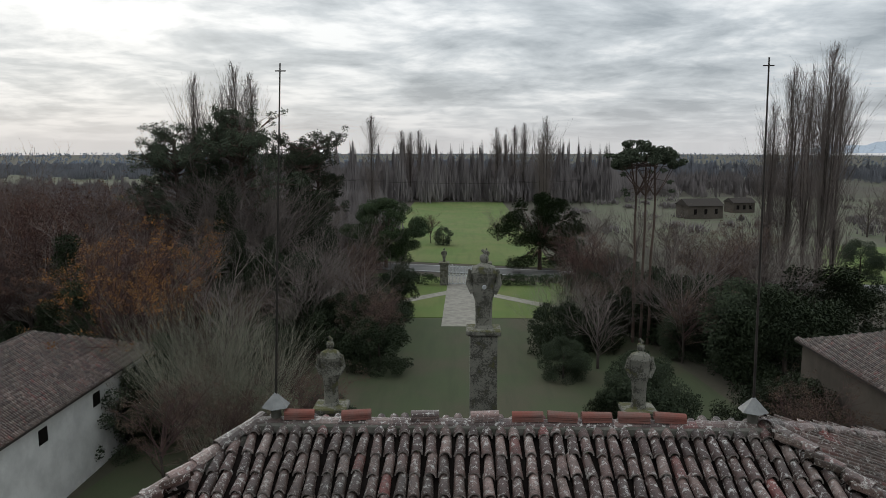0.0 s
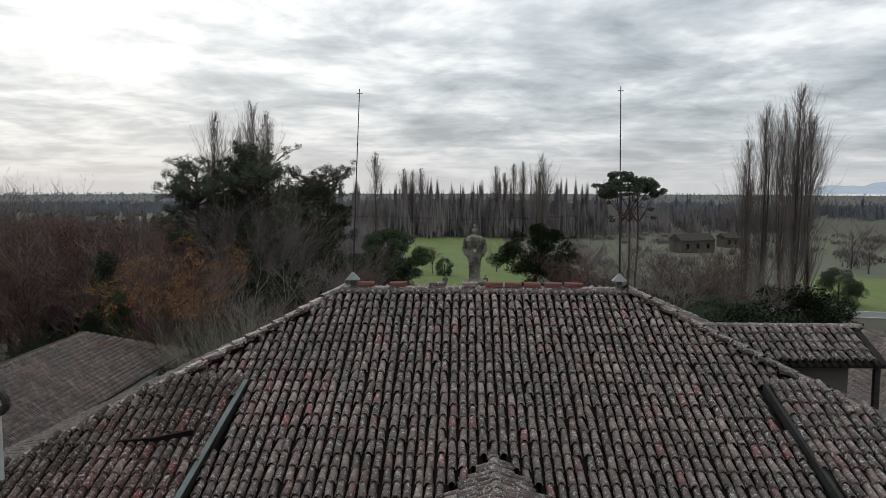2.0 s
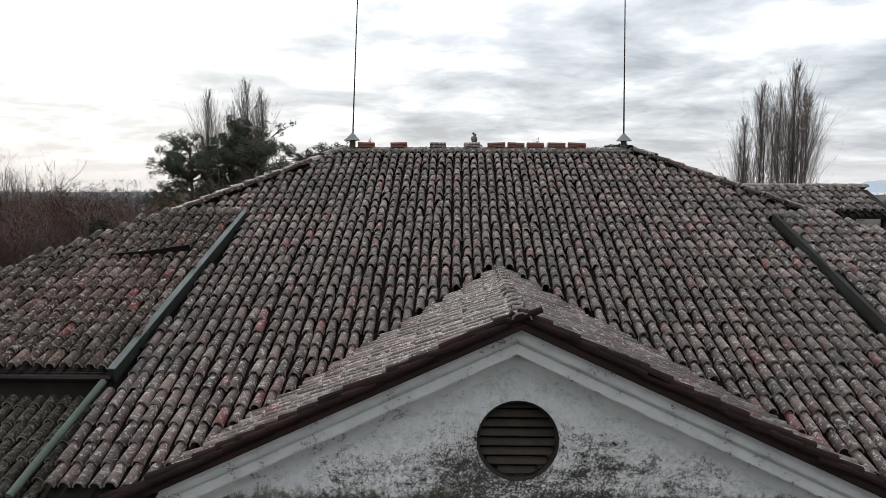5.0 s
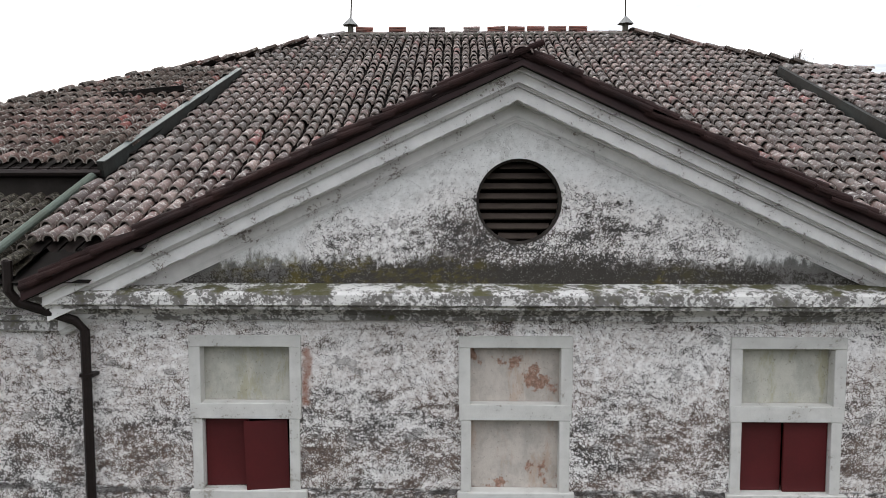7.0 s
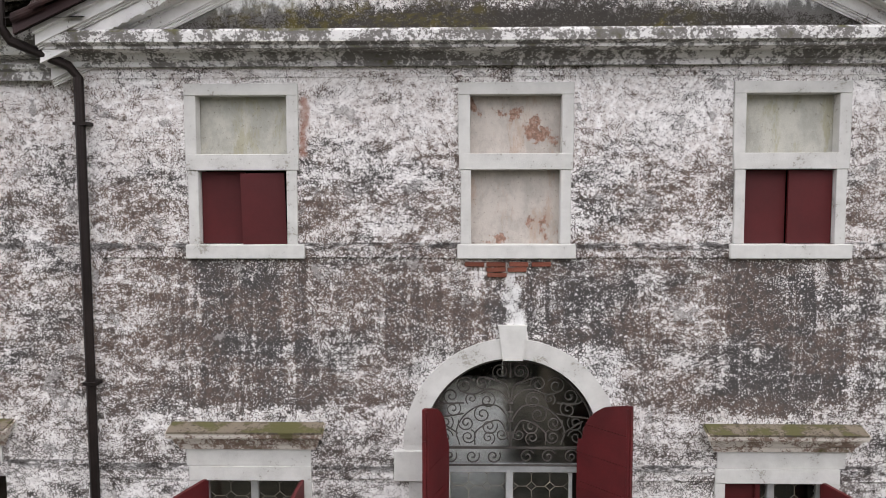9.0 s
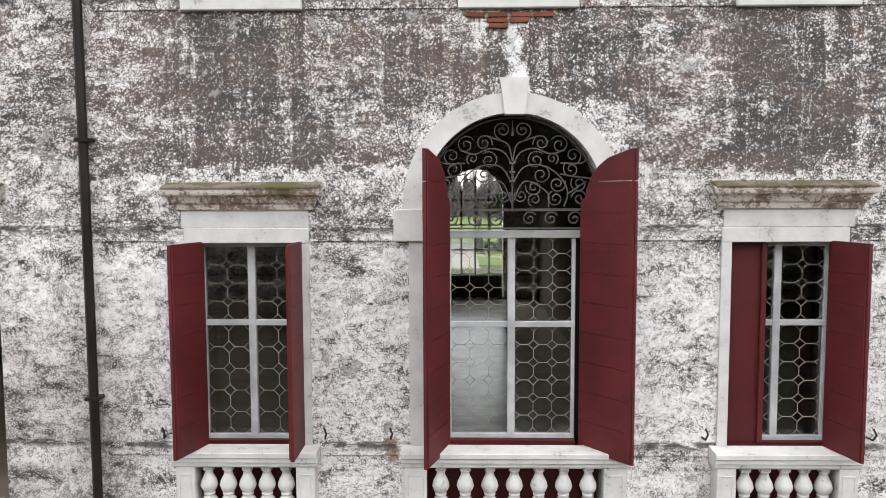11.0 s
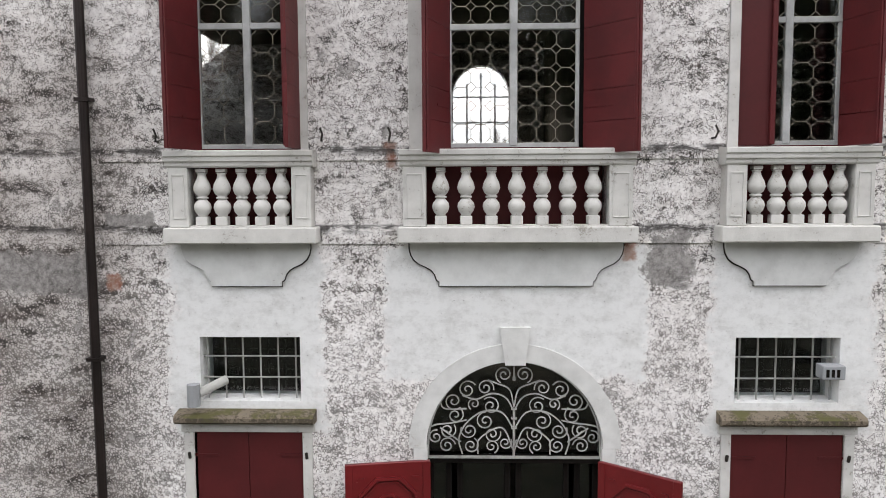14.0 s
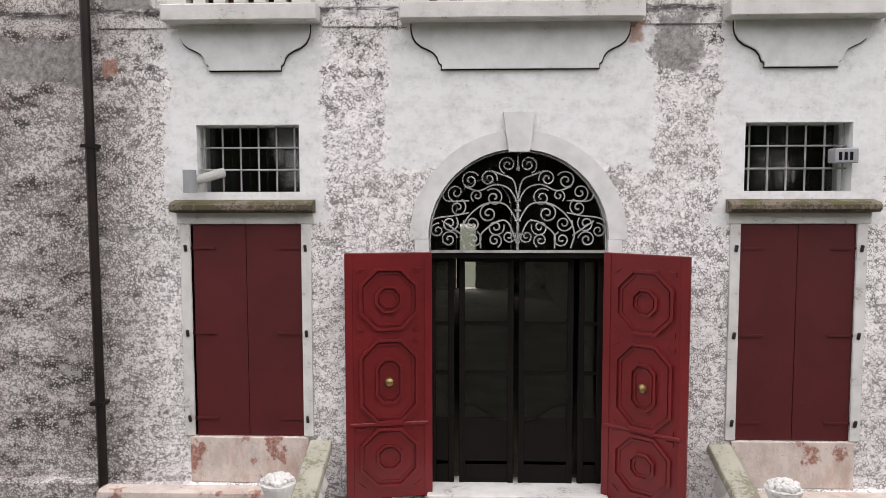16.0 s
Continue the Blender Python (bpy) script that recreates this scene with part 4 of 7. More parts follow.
def scroll(cx, cz, r, a0, turns, sgn, y, n=26):
    """A spiral that winds in to its centre."""
    return [(cx + r * (1 - 0.86 * i / n) * math.cos(a0 + sgn * turns * 2 * math.pi * i / n), y, cz + r * (1 - 0.86 * i / n) * math.sin(a0 + sgn * turns * 2 * math.pi * i / n)) for i in range(n + 1)]


def lunette(parent, R, zc, y, mat, r=0.011, stilt=0.0):
    """A tree of wrought iron scrolls in a half circle; stilt: a straight length below the spring."""
    rim = [(R, y, zc)] + [(R * math.cos(math.pi * i / 28), y, zc + stilt + R * math.sin(math.pi * i / 28)) for i in range(29)] + [(-R, y, zc)]
    part("rim", tube(bmesh.new(), rim, r * 1.3, 5), mat, parent)
    part("base_bar", B(-R, R, y - 0.012, y + 0.012, zc - 0.03, zc), mat, parent)
    K = R * (1 + stilt / R) / 1.0
    part("stem", tube(bmesh.new(), [(0, y, zc), (0, y, zc + 0.50 * K)], r * 1.5, 6), mat, parent)
    for z in (0.30, 0.40, 0.50):
        part("collar", B(-0.035, 0.035, y - 0.02, y + 0.02, zc + z * K - 0.012, zc + z * K + 0.012, bevel=0.004), mat, parent)
    part("bud", tube(bmesh.new(), [(0, y, zc + 0.80 * K), (0, y, zc + 0.86 * K), (0, y, zc + 0.97 * K)], r * 2.2, 6, 0.003), mat, parent)

    def curve(pts, n=8):
        """A smooth line through points."""
        P_ = [Vector((a * R, y, zc + b * K)) for a, b in pts]
        P_ = [2 * P_[0] - P_[1]] + P_ + [2 * P_[-1] - P_[-2]]
        out = []
        for k in range(1, len(P_) - 2):
            for i in range(n):
                t = i / n
                a, b, c, e = P_[k - 1:k + 3]
                out.append(0.5 * (2 * b + (c - a) * t + (2 * a - 5 * b + 4 * c - e) * t * t + (3 * b - a - 3 * c + e) * t ** 3))
        return out + [P_[-2]]

    for s in (-1, 1):
        # scrolls: centre, radius, where they begin, how far they wind and which way
        for cx, cz, rr, a0, tn, way in ((0.115, 0.86, 0.105, -1.2, 1.7, 1), (0.33, 0.72, 0.10, 3.4, 1.6, -1), (0.54, 0.70, 0.11, 2.6, 1.6, -1), (0.70, 0.58, 0.11, -2.4, 1.6, 1), (0.68, 0.43, 0.10, 2.2, 1.5, 1),
                                        (0.27, 0.53, 0.11, 0.8, 1.6, 1), (0.33, 0.37, 0.11, 1.6, 1.6, -1), (0.77, 0.27, 0.10, 2.4, 1.6, 1), (0.91, 0.20, 0.085, 1.8, 1.5, -1), (0.78, 0.11, 0.10, 3.0, 1.6, -1),
                                        (0.25, 0.23, 0.10, 2.8, 1.6, 1), (0.26, 0.10, 0.085, -2.0, 1.5, -1), (0.52, 0.27, 0.10, 0.4, 1.6, -1), (0.50, 0.11, 0.095, 2.0, 1.6, 1), (0.10, 0.14, 0.08, 2.6, 1.5, 1), (0.46, 0.55, 0.075, -1.0, 1.4, 1)):
            part("scroll", tube(bmesh.new(), scroll(s * cx * R, zc + cz * K, rr * R, a0 if s > 0 else math.pi - a0, tn, s * way, y), r, 4), mat, parent)
        for pts in (((0, 0.48), (0.10, 0.62), (0.26, 0.66), (0.44, 0.60), (0.60, 0.64)), ((0, 0.52), (0.05, 0.70), (0.18, 0.76), (0.30, 0.80)), ((0, 0.28), (0.14, 0.46), (0.36, 0.47), (0.55, 0.35), (0.64, 0.18), (0.60, 0.02)),
                    ((0.0, 0.05), (0.14, 0.30), (0.40, 0.18), (0.42, 0.02)), ((0.55, 0.38), (0.72, 0.35), (0.90, 0.33), (0.99, 0.30)), ((0.62, 0.15), (0.70, 0.20), (0.86, 0.30)), ((0.55, 0.50), (0.80, 0.50), (0.86, 0.58))):
            part("branch", tube(bmesh.new(), curve([(s * a, b) for a, b in pts]), r * 1.15, 4), mat, parent)


lunette(w, 1.0, 9.40, 0.10, IRON_MID, 0.0095, 0.05)
part("fret_bar", B(-1.0, 1.0, 0.09, 0.11, 9.16, 9.18), IRON_MID, w)
for s in (-1, 1):
    for x in (0.2, 0.45, 0.72):
        part("fret_scroll", tube(bmesh.new(), scroll(s * x, 9.28, 0.09, 0.5, 1.4, s, 0.10, 16), 0.011, 4), IRON_MID, w)


hood(-6.87)
for x in (-4.12, -2.22, -1.45, 2.20, 4.12):
    hk = thing("shutter_hook", "small black iron shutter hook fixed to the wall", "hook", "shutter hooks", at=(x, 0, 6.72))
    part("hook", tube(bmesh.new(), [(0, 0, 0), (0.01, -0.10, 0.0), (0.03, -0.13, 0.07), (0.0, -0.12, 0.14)], 0.012, 5), IRON_DARK, hk)
# bricks laid bare under the middle attic window
for k in range(4):
    z = 11.585 - 0.062 * k
    x = -0.55 + 0.13 * k + (0.12 if k % 2 else 0)
    while x + 0.2 < 0.52 - 0.2 * k:
        ob = new("brick", BRICK_MESH)
        ob.parent = wall_south
        ob.matrix_local = pose(x + 0.1, -0.004 + random.uniform(-0.006, 0.004), z, 0, random.uniform(-2, 2), random.uniform(-2, 2))
        x += 0.235 + random.uniform(0, 0.03)

# ---- ground floor ----
def barred_window(cx, duct):
    w = thing("barred_window", "small dark window behind a grid of iron bars", "window", "barred windows", at=(cx, 0, 0))
    for i in range(6):
        x = -0.52 + 1.06 * i / 5 + 0.0
        part("bar", tube(bmesh.new(), [(x, 0.14, 3.67), (x, 0.14, 4.44)], 0.011, 6), IRON, w)
    for i in range(2):
        z = 3.67 + 0.77 * (i + 1) / 3
        part("bar", tube(bmesh.new(), [(-0.59, 0.13, z), (0.59, 0.13, z)], 0.011, 6), IRON, w)
    part("pane", B(-0.6, 0.6, 0.32, 0.33, 3.66, 4.45), GLASS, w)
    # Dark sheet that stands in for the unlit room behind the bars.
    part("shade_backing", B(-0.62, 0.62, 0.46, 0.47, 3.6, 4.5), DARKWOOD, w)
    return w


barred_window(-3.15, True)
barred_window(3.15, False)
duct = thing("flue_elbow", "grey plastic flue elbow coming out of the barred window", "flue", at=(-3.72, 0, 3.80))
part("pipe", tube(bmesh.new(), [(0.27, 0.12, 0.10), (0.10, -0.05, 0.03), (0.02, -0.14, 0.0)], 0.055, 12), WHITEPIPE, duct)
part("elbow", tube(bmesh.new(), [(-0.02, -0.18, 0.12), (-0.02, -0.18, -0.14)], 0.075, 12), GREYBOX, duct, "grey end piece")
meter = thing("vent_box", "small grey slotted box fixed at the barred window", "vent box", at=(3.60, -0.04, 4.05))
part("body", B(-0.13, 0.13, -0.10, 0.08, -0.07, 0.09, bevel=0.01), GREYBOX, meter)
for k in range(3):
    part("slot", B(-0.09 + 0.06 * k, -0.055 + 0.06 * k, -0.104, -0.099, -0.04, 0.05), DARKWOOD, meter)


def shuttered_window(cx):
    w = thing("shuttered_window", "ground floor window closed by plain dark red shutters in a stone frame", "window", "shuttered windows", at=(cx, 0, 0))
    for s in (-1, 1):
        part("jamb", B(min(s * 0.65, s * 0.765), max(s * 0.65, s * 0.765), -0.03, 0.12, 0.79, 3.30, bevel=0.006), STONE, w)
        for z in (1.0, 2.02, 3.02):
            part("hinge", tube(bmesh.new(), [(s * 0.70, -0.03, z - 0.035), (s * 0.70, -0.055, z + 0.035)], 0.02, 6), IRON_DARK, w)
            part("hinge_strap", B(min(s * 0.36, s * 0.70), max(s * 0.36, s * 0.70), -0.016, -0.004, z - 0.014, z + 0.014), RED, w)
    part("lintel", B(-0.80, 0.80, -0.03, 0.12, 3.301, 3.43, bevel=0.006), STONE, w)
    part("ledge", mould(bmesh.new(), [(0, 3.43), (-0.16, 3.44), (-0.20, 3.47), (-0.20, 3.52), (-0.17, 3.55), (0, 3.58)], -0.82, 0.82), LEDGE, w, "brown mossy stone ledge")
    part("apron", B(-0.70, 0.70, -0.045, -0.002, 0.235, 0.785, bevel=0.008), APRON, w, "pink stained plaster panel")
    leaf(0.648, 2.50, RED, w, m=pose(-0.65, 0.0, 0.795), planks=1)
    leaf(-0.648, 2.50, RED, w, m=pose(0.65, 0.0, 0.795), planks=1)
    return w


shuttered_window(-3.165)
shuttered_window(3.155)

# ---- main door ----
d = thing("main_door", "arched stone doorway with iron lunette and dark glazed inner doors", "door", at=(-0.01, 0, 0))
archivolt(d, 1.035, 1.245, 3.12, 6, 0.0, -0.02, PALE)
for s in (-1, 1):
    part("jamb", B(min(s * 1.025, s * 1.19), max(s * 1.025, s * 1.19), -0.02, 0.14, 0.2, 3.12, bevel=0.005), PALE, d)
part("keystone", prism(bmesh.new(), [(-0.11, 4.12), (-0.175, 4.565), (0.18, 4.565), (0.125, 4.12)], -0.06, 0.12), PALE, d)
lunette(d, 1.02, 2.99, 0.08, IRON, 0.0105, 0.13)
part("lunette_pane", prism(bmesh.new(), arch(0, 1.03, 2.97, 3.10, 1.06), 0.20, 0.206), GLASS, d)
part("head", B(-1.04, 1.04, 0.10, 0.3, 2.89, 2.965, bevel=0.01), DARKWOOD, d)
part("threshold", B(-1.05, 1.05, -0.15, 0.45, 0.05, 0.15, bevel=0.01), STONE, d)
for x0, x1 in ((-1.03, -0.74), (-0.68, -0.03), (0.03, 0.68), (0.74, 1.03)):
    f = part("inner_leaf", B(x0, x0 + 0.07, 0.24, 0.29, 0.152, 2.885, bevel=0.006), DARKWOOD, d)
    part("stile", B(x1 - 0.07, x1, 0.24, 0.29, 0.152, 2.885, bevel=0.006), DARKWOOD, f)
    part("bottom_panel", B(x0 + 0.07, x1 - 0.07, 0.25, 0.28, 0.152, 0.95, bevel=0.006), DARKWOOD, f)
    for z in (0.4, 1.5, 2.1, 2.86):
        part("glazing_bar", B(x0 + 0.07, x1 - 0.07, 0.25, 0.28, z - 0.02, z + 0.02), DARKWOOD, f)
    part("pane", B(x0 + 0.07, x1 - 0.07, 0.262, 0.268, 0.95, 2.86), GLASS, f)
    if x1 - x0 > 0.5:
        up = 1 if x0 > 0 else -1
        bow = [(x0 + 0.07 + (x1 - x0 - 0.14) * t, 0.245, 1.02 + up * 0.10 * math.sin(math.pi * (t - 0.5))) for t in (0, 0.15, 0.3, 0.45, 0.6, 0.75, 0.9, 1.0)]
        part("curved_trim", tube(bmesh.new(), bow, 0.012, 6), DARKWOOD, f)


def octagon(bm, cx, cz, w, h, t, y0, y1):
    """A raised eight-sided rim, as a strip of width t."""
    c = min(w, h) * 0.58
    o = [(-w, -h + c), (-w, h - c), (-w + c, h), (w - c, h), (w, h - c), (w, -h + c), (w - c, -h), (-w + c, -h)]
    i = [(x * (1 - t / w), z * (1 - t / h)) for x, z in o]
    for k in range(8):
        q = [o[k], o[(k + 1) % 8], i[(k + 1) % 8], i[k]]
        prism(bm, [(cx + x, cz + z) for x, z in q], y0, y1)


def door_leaf(x, sgn, ang):
    """A panelled outer leaf, hinged at x; it swings out."""
    g = new("outer_leaf")
    g.parent = d
    g["label"] = "dark red panelled leaf with raised octagons, standing open"
    W, H = 1.0, 2.87
    g.matrix_local = pose(x, -0.04, 0.105, 0, 0, ang)
    X = (lambda v: v) if sgn > 0 else (lambda v: -v)
    a, b = sorted((0.0, X(W)))
    part("board", B(a, b, 0.0, 0.05, 0, H, bevel=0.008), RED_DOOR, g)
    for x0, x1 in ((0, 0.09), (W - 0.09, W)):
        u, v = sorted((X(x0), X(x1)))
        part("stile", B(u, v, -0.012, 0.0, 0.001, H - 0.001, bevel=0.004), RED_DOOR, g)
    cx = X(W / 2)
    for cz, hh in ((H - 0.53, 0.36), (H - 1.48, 0.49), (H - 2.38, 0.35)):
        bm = bmesh.new()
        octagon(bm, cx, cz, 0.34, hh, 0.032, -0.036, 0.0)
        octagon(bm, cx, cz, 0.285, hh - 0.055, 0.022, -0.014, 0.0)
        part("octagon_moulding", bm, RED_DOOR, g)
        bm = bmesh.new()
        octagon(bm, cx, cz, 0.155, 0.155 if hh < 0.39 else 0.27, 0.028, -0.036, 0.0)
        octagon(bm, cx, cz, 0.105, 0.105 if hh < 0.39 else 0.21, 0.02, -0.016, 0.0)
        part("boss", bm, RED_DOOR, g)
        for sx in (-1, 1):
            for sz in (-1, 1):
                t = prism(bmesh.new(), [(cx + sx * 0.36, cz + sz * hh), (cx + sx * 0.36, cz + sz * (hh - 0.06)), (cx + sx * 0.28, cz + sz * hh)], -0.018, 0.0)
                part("corner_boss", t, RED_DOOR, g)
    part("ledge_strip", B(a + 0.05, b - 0.05, -0.03, 0.0, H - 2.005, H - 1.965, bevel=0.006), RED_DOOR, g)
    bm = lathe(bmesh.new(), [(0.05, 0.0), (0.055, 0.01), (0.045, 0.03), (0.02, 0.045), (0.004, 0.05)], n=14)
    k = part("knob", bm, BRASS, g, "round brass door knob")
    k.matrix_local = pose(cx, -0.016, H - 1.49, 90)


RED_DOOR = simple("glossy_red_door_paint", (0.15, 0.012, 0.0135), 0.34, 0, 0.16, 8, 0.12)
# the leaves stand open, one almost flat to the wall
door_leaf(-0.99, -1, 10)
door_leaf(0.98, 1, -38)

# ---- steps and parapets before the door ----
landing = thing("entrance_stair", "pale stone landing and steps before the door", "stair")
part("landing", B(-2.2, 2.2, -1.3, -0.16, GROUND, 0.10, bevel=0.02), STONE, landing)
for i in range(7):
    part("step", B(-2.2, 2.2, -1.3 - 0.33 * (i + 1), -1.3 - 0.33 * i, GROUND, 0.10 - 0.18 * (i + 1) + 0.001, bevel=0.015), STONE, landing)
for s, nm in ((-1, "parapet"), (1, "parapet")):
    p = thing(nm, "stone stair parapet with balusters and a weathered sloping coping", "parapet", "stair parapets", at=(s * 2.30, 0, 0))
    L = 1.3
    sl = math.atan2(0.36, L)
    part("coping", B(-0.13, 0.13, -L / math.cos(sl) , 0.0, -0.06, 0.06, bevel=0.012, m=pose(0, -0.08, 0.72, math.degrees(sl))), GREEN_COPING, p)
    part("base", B(-0.12, 0.12, -L, -0.08, GROUND, -0.20, bevel=0.01), STONE, p)
    for i in range(4):
        y = -0.28 - i * 0.29
        top = 0.72 + (y + 0.08) * math.tan(sl) - 0.07
        o = new("baluster", BALUSTER)
        o.parent = p
        o.matrix_local = pose(0, y, -0.20) @ Matrix.Diagonal((1.1, 1.1, (top + 0.20) / 0.645, 1))
    part("end_pier", B(-0.17 + s * 0.13, 0.17 + s * 0.13, -L - 0.36, -L, GROUND, 0.46, bevel=0.012), STONE, p)
    part("shelf", B(0.13 if s > 0 else -2.6, 2.6 if s > 0 else -0.13, -0.3, -0.075, GROUND, 0.22, bevel=0.02), APRON, p, "pink stained plaster ledge")
    u = thing("flower_basket", "carved white stone basket of fruit and flowers on a pier", "finial", "stone baskets", at=(s * 2.45, -1.48, 0.69))
    part("basket", lathe(bmesh.new(), [(0.10, -0.23), (0.08, -0.12), (0.13, 0.0), (0.17, 0.10), (0.175, 0.13), (0.14, 0.135)], n=16), STONE, u)
    bm = bmesh.new()
    for k in range(26):
        a, rr = k * 2.4, 0.14 * math.sqrt((k + 0.5) / 26)
        bmesh.ops.create_icosphere(bm, subdivisions=1, radius=random.uniform(0.03, 0.045), matrix=Matrix.Translation((rr * math.cos(a), rr * math.sin(a), 0.15 + 0.05 * (1 - rr / 0.14))))
    part("fruit", bm, STONE, u)

# ---- pipes ----
def pipe(nm, pts, r, mat, label, n=10):
    o = thing(nm, label, "pipe")
    part("pipe", tube(bmesh.new(), pts, r, n), mat, o)
    return o


dp = pipe("downpipe", [(-5.62, -0.42, 14.55), (-5.62, -0.42, 14.22), (-5.55, -0.36, 14.08), (-5.02, -0.16, 13.84), (-4.94, -0.11, 13.72), (-4.93, -0.10, 10.0), (-4.90, -0.10, GROUND)], 0.055, GUTTER, "dark brown metal downpipe fixed to the facade")
for z in (1.2, 4.2, 7.2, 10.2, 13.2):
    part("bracket", B(-5.0, -4.84, -0.165, 0.0, z - 0.02, z + 0.02), GUTTER, dp)
pipe("roof_pipe", [(-5.45, 1.30, 15.55), (-5.80, -0.40, 14.62)], 0.05, OLD_PIPE, "patinated rain pipe running down the lower roof")
# ---- roof ----
P = 0.43                       # pitch of the main roof
EAVE, RIDGE_Y, RIDGE_Z, RX = -0.45, 9.3, 18.92, 3.45
Z0 = RIDGE_Z - P * RIDGE_Y     # height of the south slope above the facade's plane
SLOPE = math.atan(P)
GZ, GP = 16.72, 0.462          # the gable's ridge height and pitch


def tile_shape(w0=0.077, w1=0.060, L=0.40, rise=0.086, n=6, th=0.020):
    """A tapered half round cover tile: x across, y up the slope, z out of it. Wide end at y = 0."""
    vs, fs = [], []
    for y, w, h, t in ((0, w0, rise, 0), (L, w1, rise * 0.86, 0), (0, w0 - th, rise - th, 0)):
        for i in range(n + 1):
            a = math.pi * i / n
            vs.append((-w * math.cos(a), y, h * math.sin(a)))
    k = n + 1
    for i in range(n):
        fs.append((i, i + 1, k + i + 1, k + i))
        fs.append((2 * k + i, 2 * k + i + 1, i + 1, i))
    return np.array(vs), fs


def pan_shape(w=0.075, L=0.42, n=3):
    vs, fs = [], []
    for y in (0, L):
        for i in range(n + 1):
            a = math.pi * i / n
            vs.append((-w * math.cos(a), y, -0.06 * math.sin(a) + 0.015))
    for i in range(n):
        fs.append((i, i + 1, n + 2 + i, n + 1 + i))
    return np.array(vs), fs


COVER, PAN = tile_shape(), pan_shape()


def joined(name, shape, frames, mat, parent=None, smooth=True):
    """Many copies of one shape in one mesh; frames are 3 x 4 matrices."""
    base, faces = shape
    F = np.array(frames)
    V = np.einsum("nij,kj->nki", F[:, :, :3], base) + F[:, None, :, 3]
    f = np.array(faces)
    allf = (f[None] + (np.arange(len(F)) * len(base))[:, None, None]).reshape(-1, f.shape[1])
    me = bpy.data.meshes.new(name)
    me.vertices.add(V.shape[0] * V.shape[1])
    me.vertices.foreach_set("co", V.reshape(-1))
    k = f.shape[1]
    me.loops.add(allf.size)
    me.loops.foreach_set("vertex_index", allf.reshape(-1).astype(np.int32))
    me.polygons.add(len(allf))
    me.polygons.foreach_set("loop_start", np.arange(0, allf.size, k, dtype=np.int32))
    me.polygons.foreach_set("use_smooth", np.full(len(allf), smooth))
    me.materials.append(mat)
    if shape is COVER:
        # every other face is the thick lower rim
        me.materials.append(TILE_RIM)
        me.polygons.foreach_set("material_index", (np.arange(len(allf)) % 2).astype(np.int32))
        me.polygons.foreach_set("use_smooth", np.arange(len(allf)) % 2 == 0)
    me.update(calc_edges=True)
    ob = new(name, me)
    if parent:
        ob.parent = parent
    ob["kind"] = "stuff"
    return ob


rng = np.random.default_rng(7)
SP, ROW = 0.184, 0.335


def tile_field(origin, U, V, nu, nv, inside, lift=0.0, jit=1.0):
    """Frames of cover and pan tiles over a slope; inside(u, v) says where."""
    U, V, O = Vector(U).normalized(), Vector(V).normalized(), Vector(origin)
    N = U.cross(V)
    cov, pan = [], []
    for i in range(nu):
        sway = rng.normal(0, 0.006)
        for j in range(nv):
            u, v = i * SP, j * ROW
            if not inside(u, v):
                continue
            yaw, tilt = rng.normal(0, 0.035) * jit, 0.10 + rng.normal(0, 0.018)
            x, y, s = u + sway + rng.normal(0, 0.006) * jit, v + rng.normal(0, 0.018) * jit, 1 + rng.normal(0, 0.03)
            a = U * math.cos(yaw) + V * math.sin(yaw)
            b = V * math.cos(yaw) - U * math.sin(yaw)
            b2 = b * math.cos(tilt) - N * math.sin(tilt)
            n2 = a.cross(b2)
            p = O + U * x + V * y + N * (lift + 0.055)
            cov.append([[a[k] * s, b2[k], n2[k] * s, p[k]] for k in range(3)])
            q = O + U * (u + SP / 2) + V * (v - 0.1) + N * (lift + 0.005)
            b3 = V * math.cos(0.05) - N * math.sin(0.05)
            n3 = U.cross(b3)
            pan.append([[U[k], b3[k], n3[k], q[k]] for k in range(3)])
    return cov, pan


roof = thing("main_roof", "hipped roof of old brown and grey clay tiles with lichen", "roof")
# the deck under the tiles
bm = bmesh.new()
HK = 1.12                      # how much steeper the end slopes are
HX = RX + (RIDGE_Y - EAVE) / HK
ZE, DK = Z0 + P * EAVE, 0.42
yl = RIDGE_Y - (4.7 - RX) * HK
WEST_Y = 8.30                  # where the west slope breaks off
WEST_X = RX + (RIDGE_Y - WEST_Y) / HK


def on_slope(x, y):
    return Vector((x, y, Z0 + P * y - DK))


for face in ([on_slope(-HX, EAVE), on_slope(-4.7, EAVE), on_slope(-4.7, yl)], [on_slope(4.7, EAVE), on_slope(HX, EAVE), on_slope(4.7, yl)],
             [on_slope(-4.7, 0.42), on_slope(4.7, 0.42), on_slope(4.7, yl), on_slope(RX, RIDGE_Y), on_slope(-RX, RIDGE_Y), on_slope(-4.7, yl)],
             [Vector((HX, EAVE, ZE - 0.2)), Vector((HX, 2 * RIDGE_Y - EAVE, ZE - 0.2)), Vector((RX, RIDGE_Y, RIDGE_Z - 0.05))],
             [Vector((-HX, WEST_Y, ZE - 0.2)), Vector((-HX, EAVE, ZE - 0.2)), Vector((-WEST_X, WEST_Y, RIDGE_Z - 0.2 - P * (RIDGE_Y - WEST_Y)))],
             [Vector((HX, 2 * RIDGE_Y - EAVE, ZE - 0.1)), Vector((-RX - 0.6, 2 * RIDGE_Y - EAVE, ZE - 0.1)), Vector((-RX, RIDGE_Y, RIDGE_Z - 0.05)), Vector((RX, RIDGE_Y, RIDGE_Z - 0.05))]):
    bm.faces.new([bm.verts.new(q) for q in face])
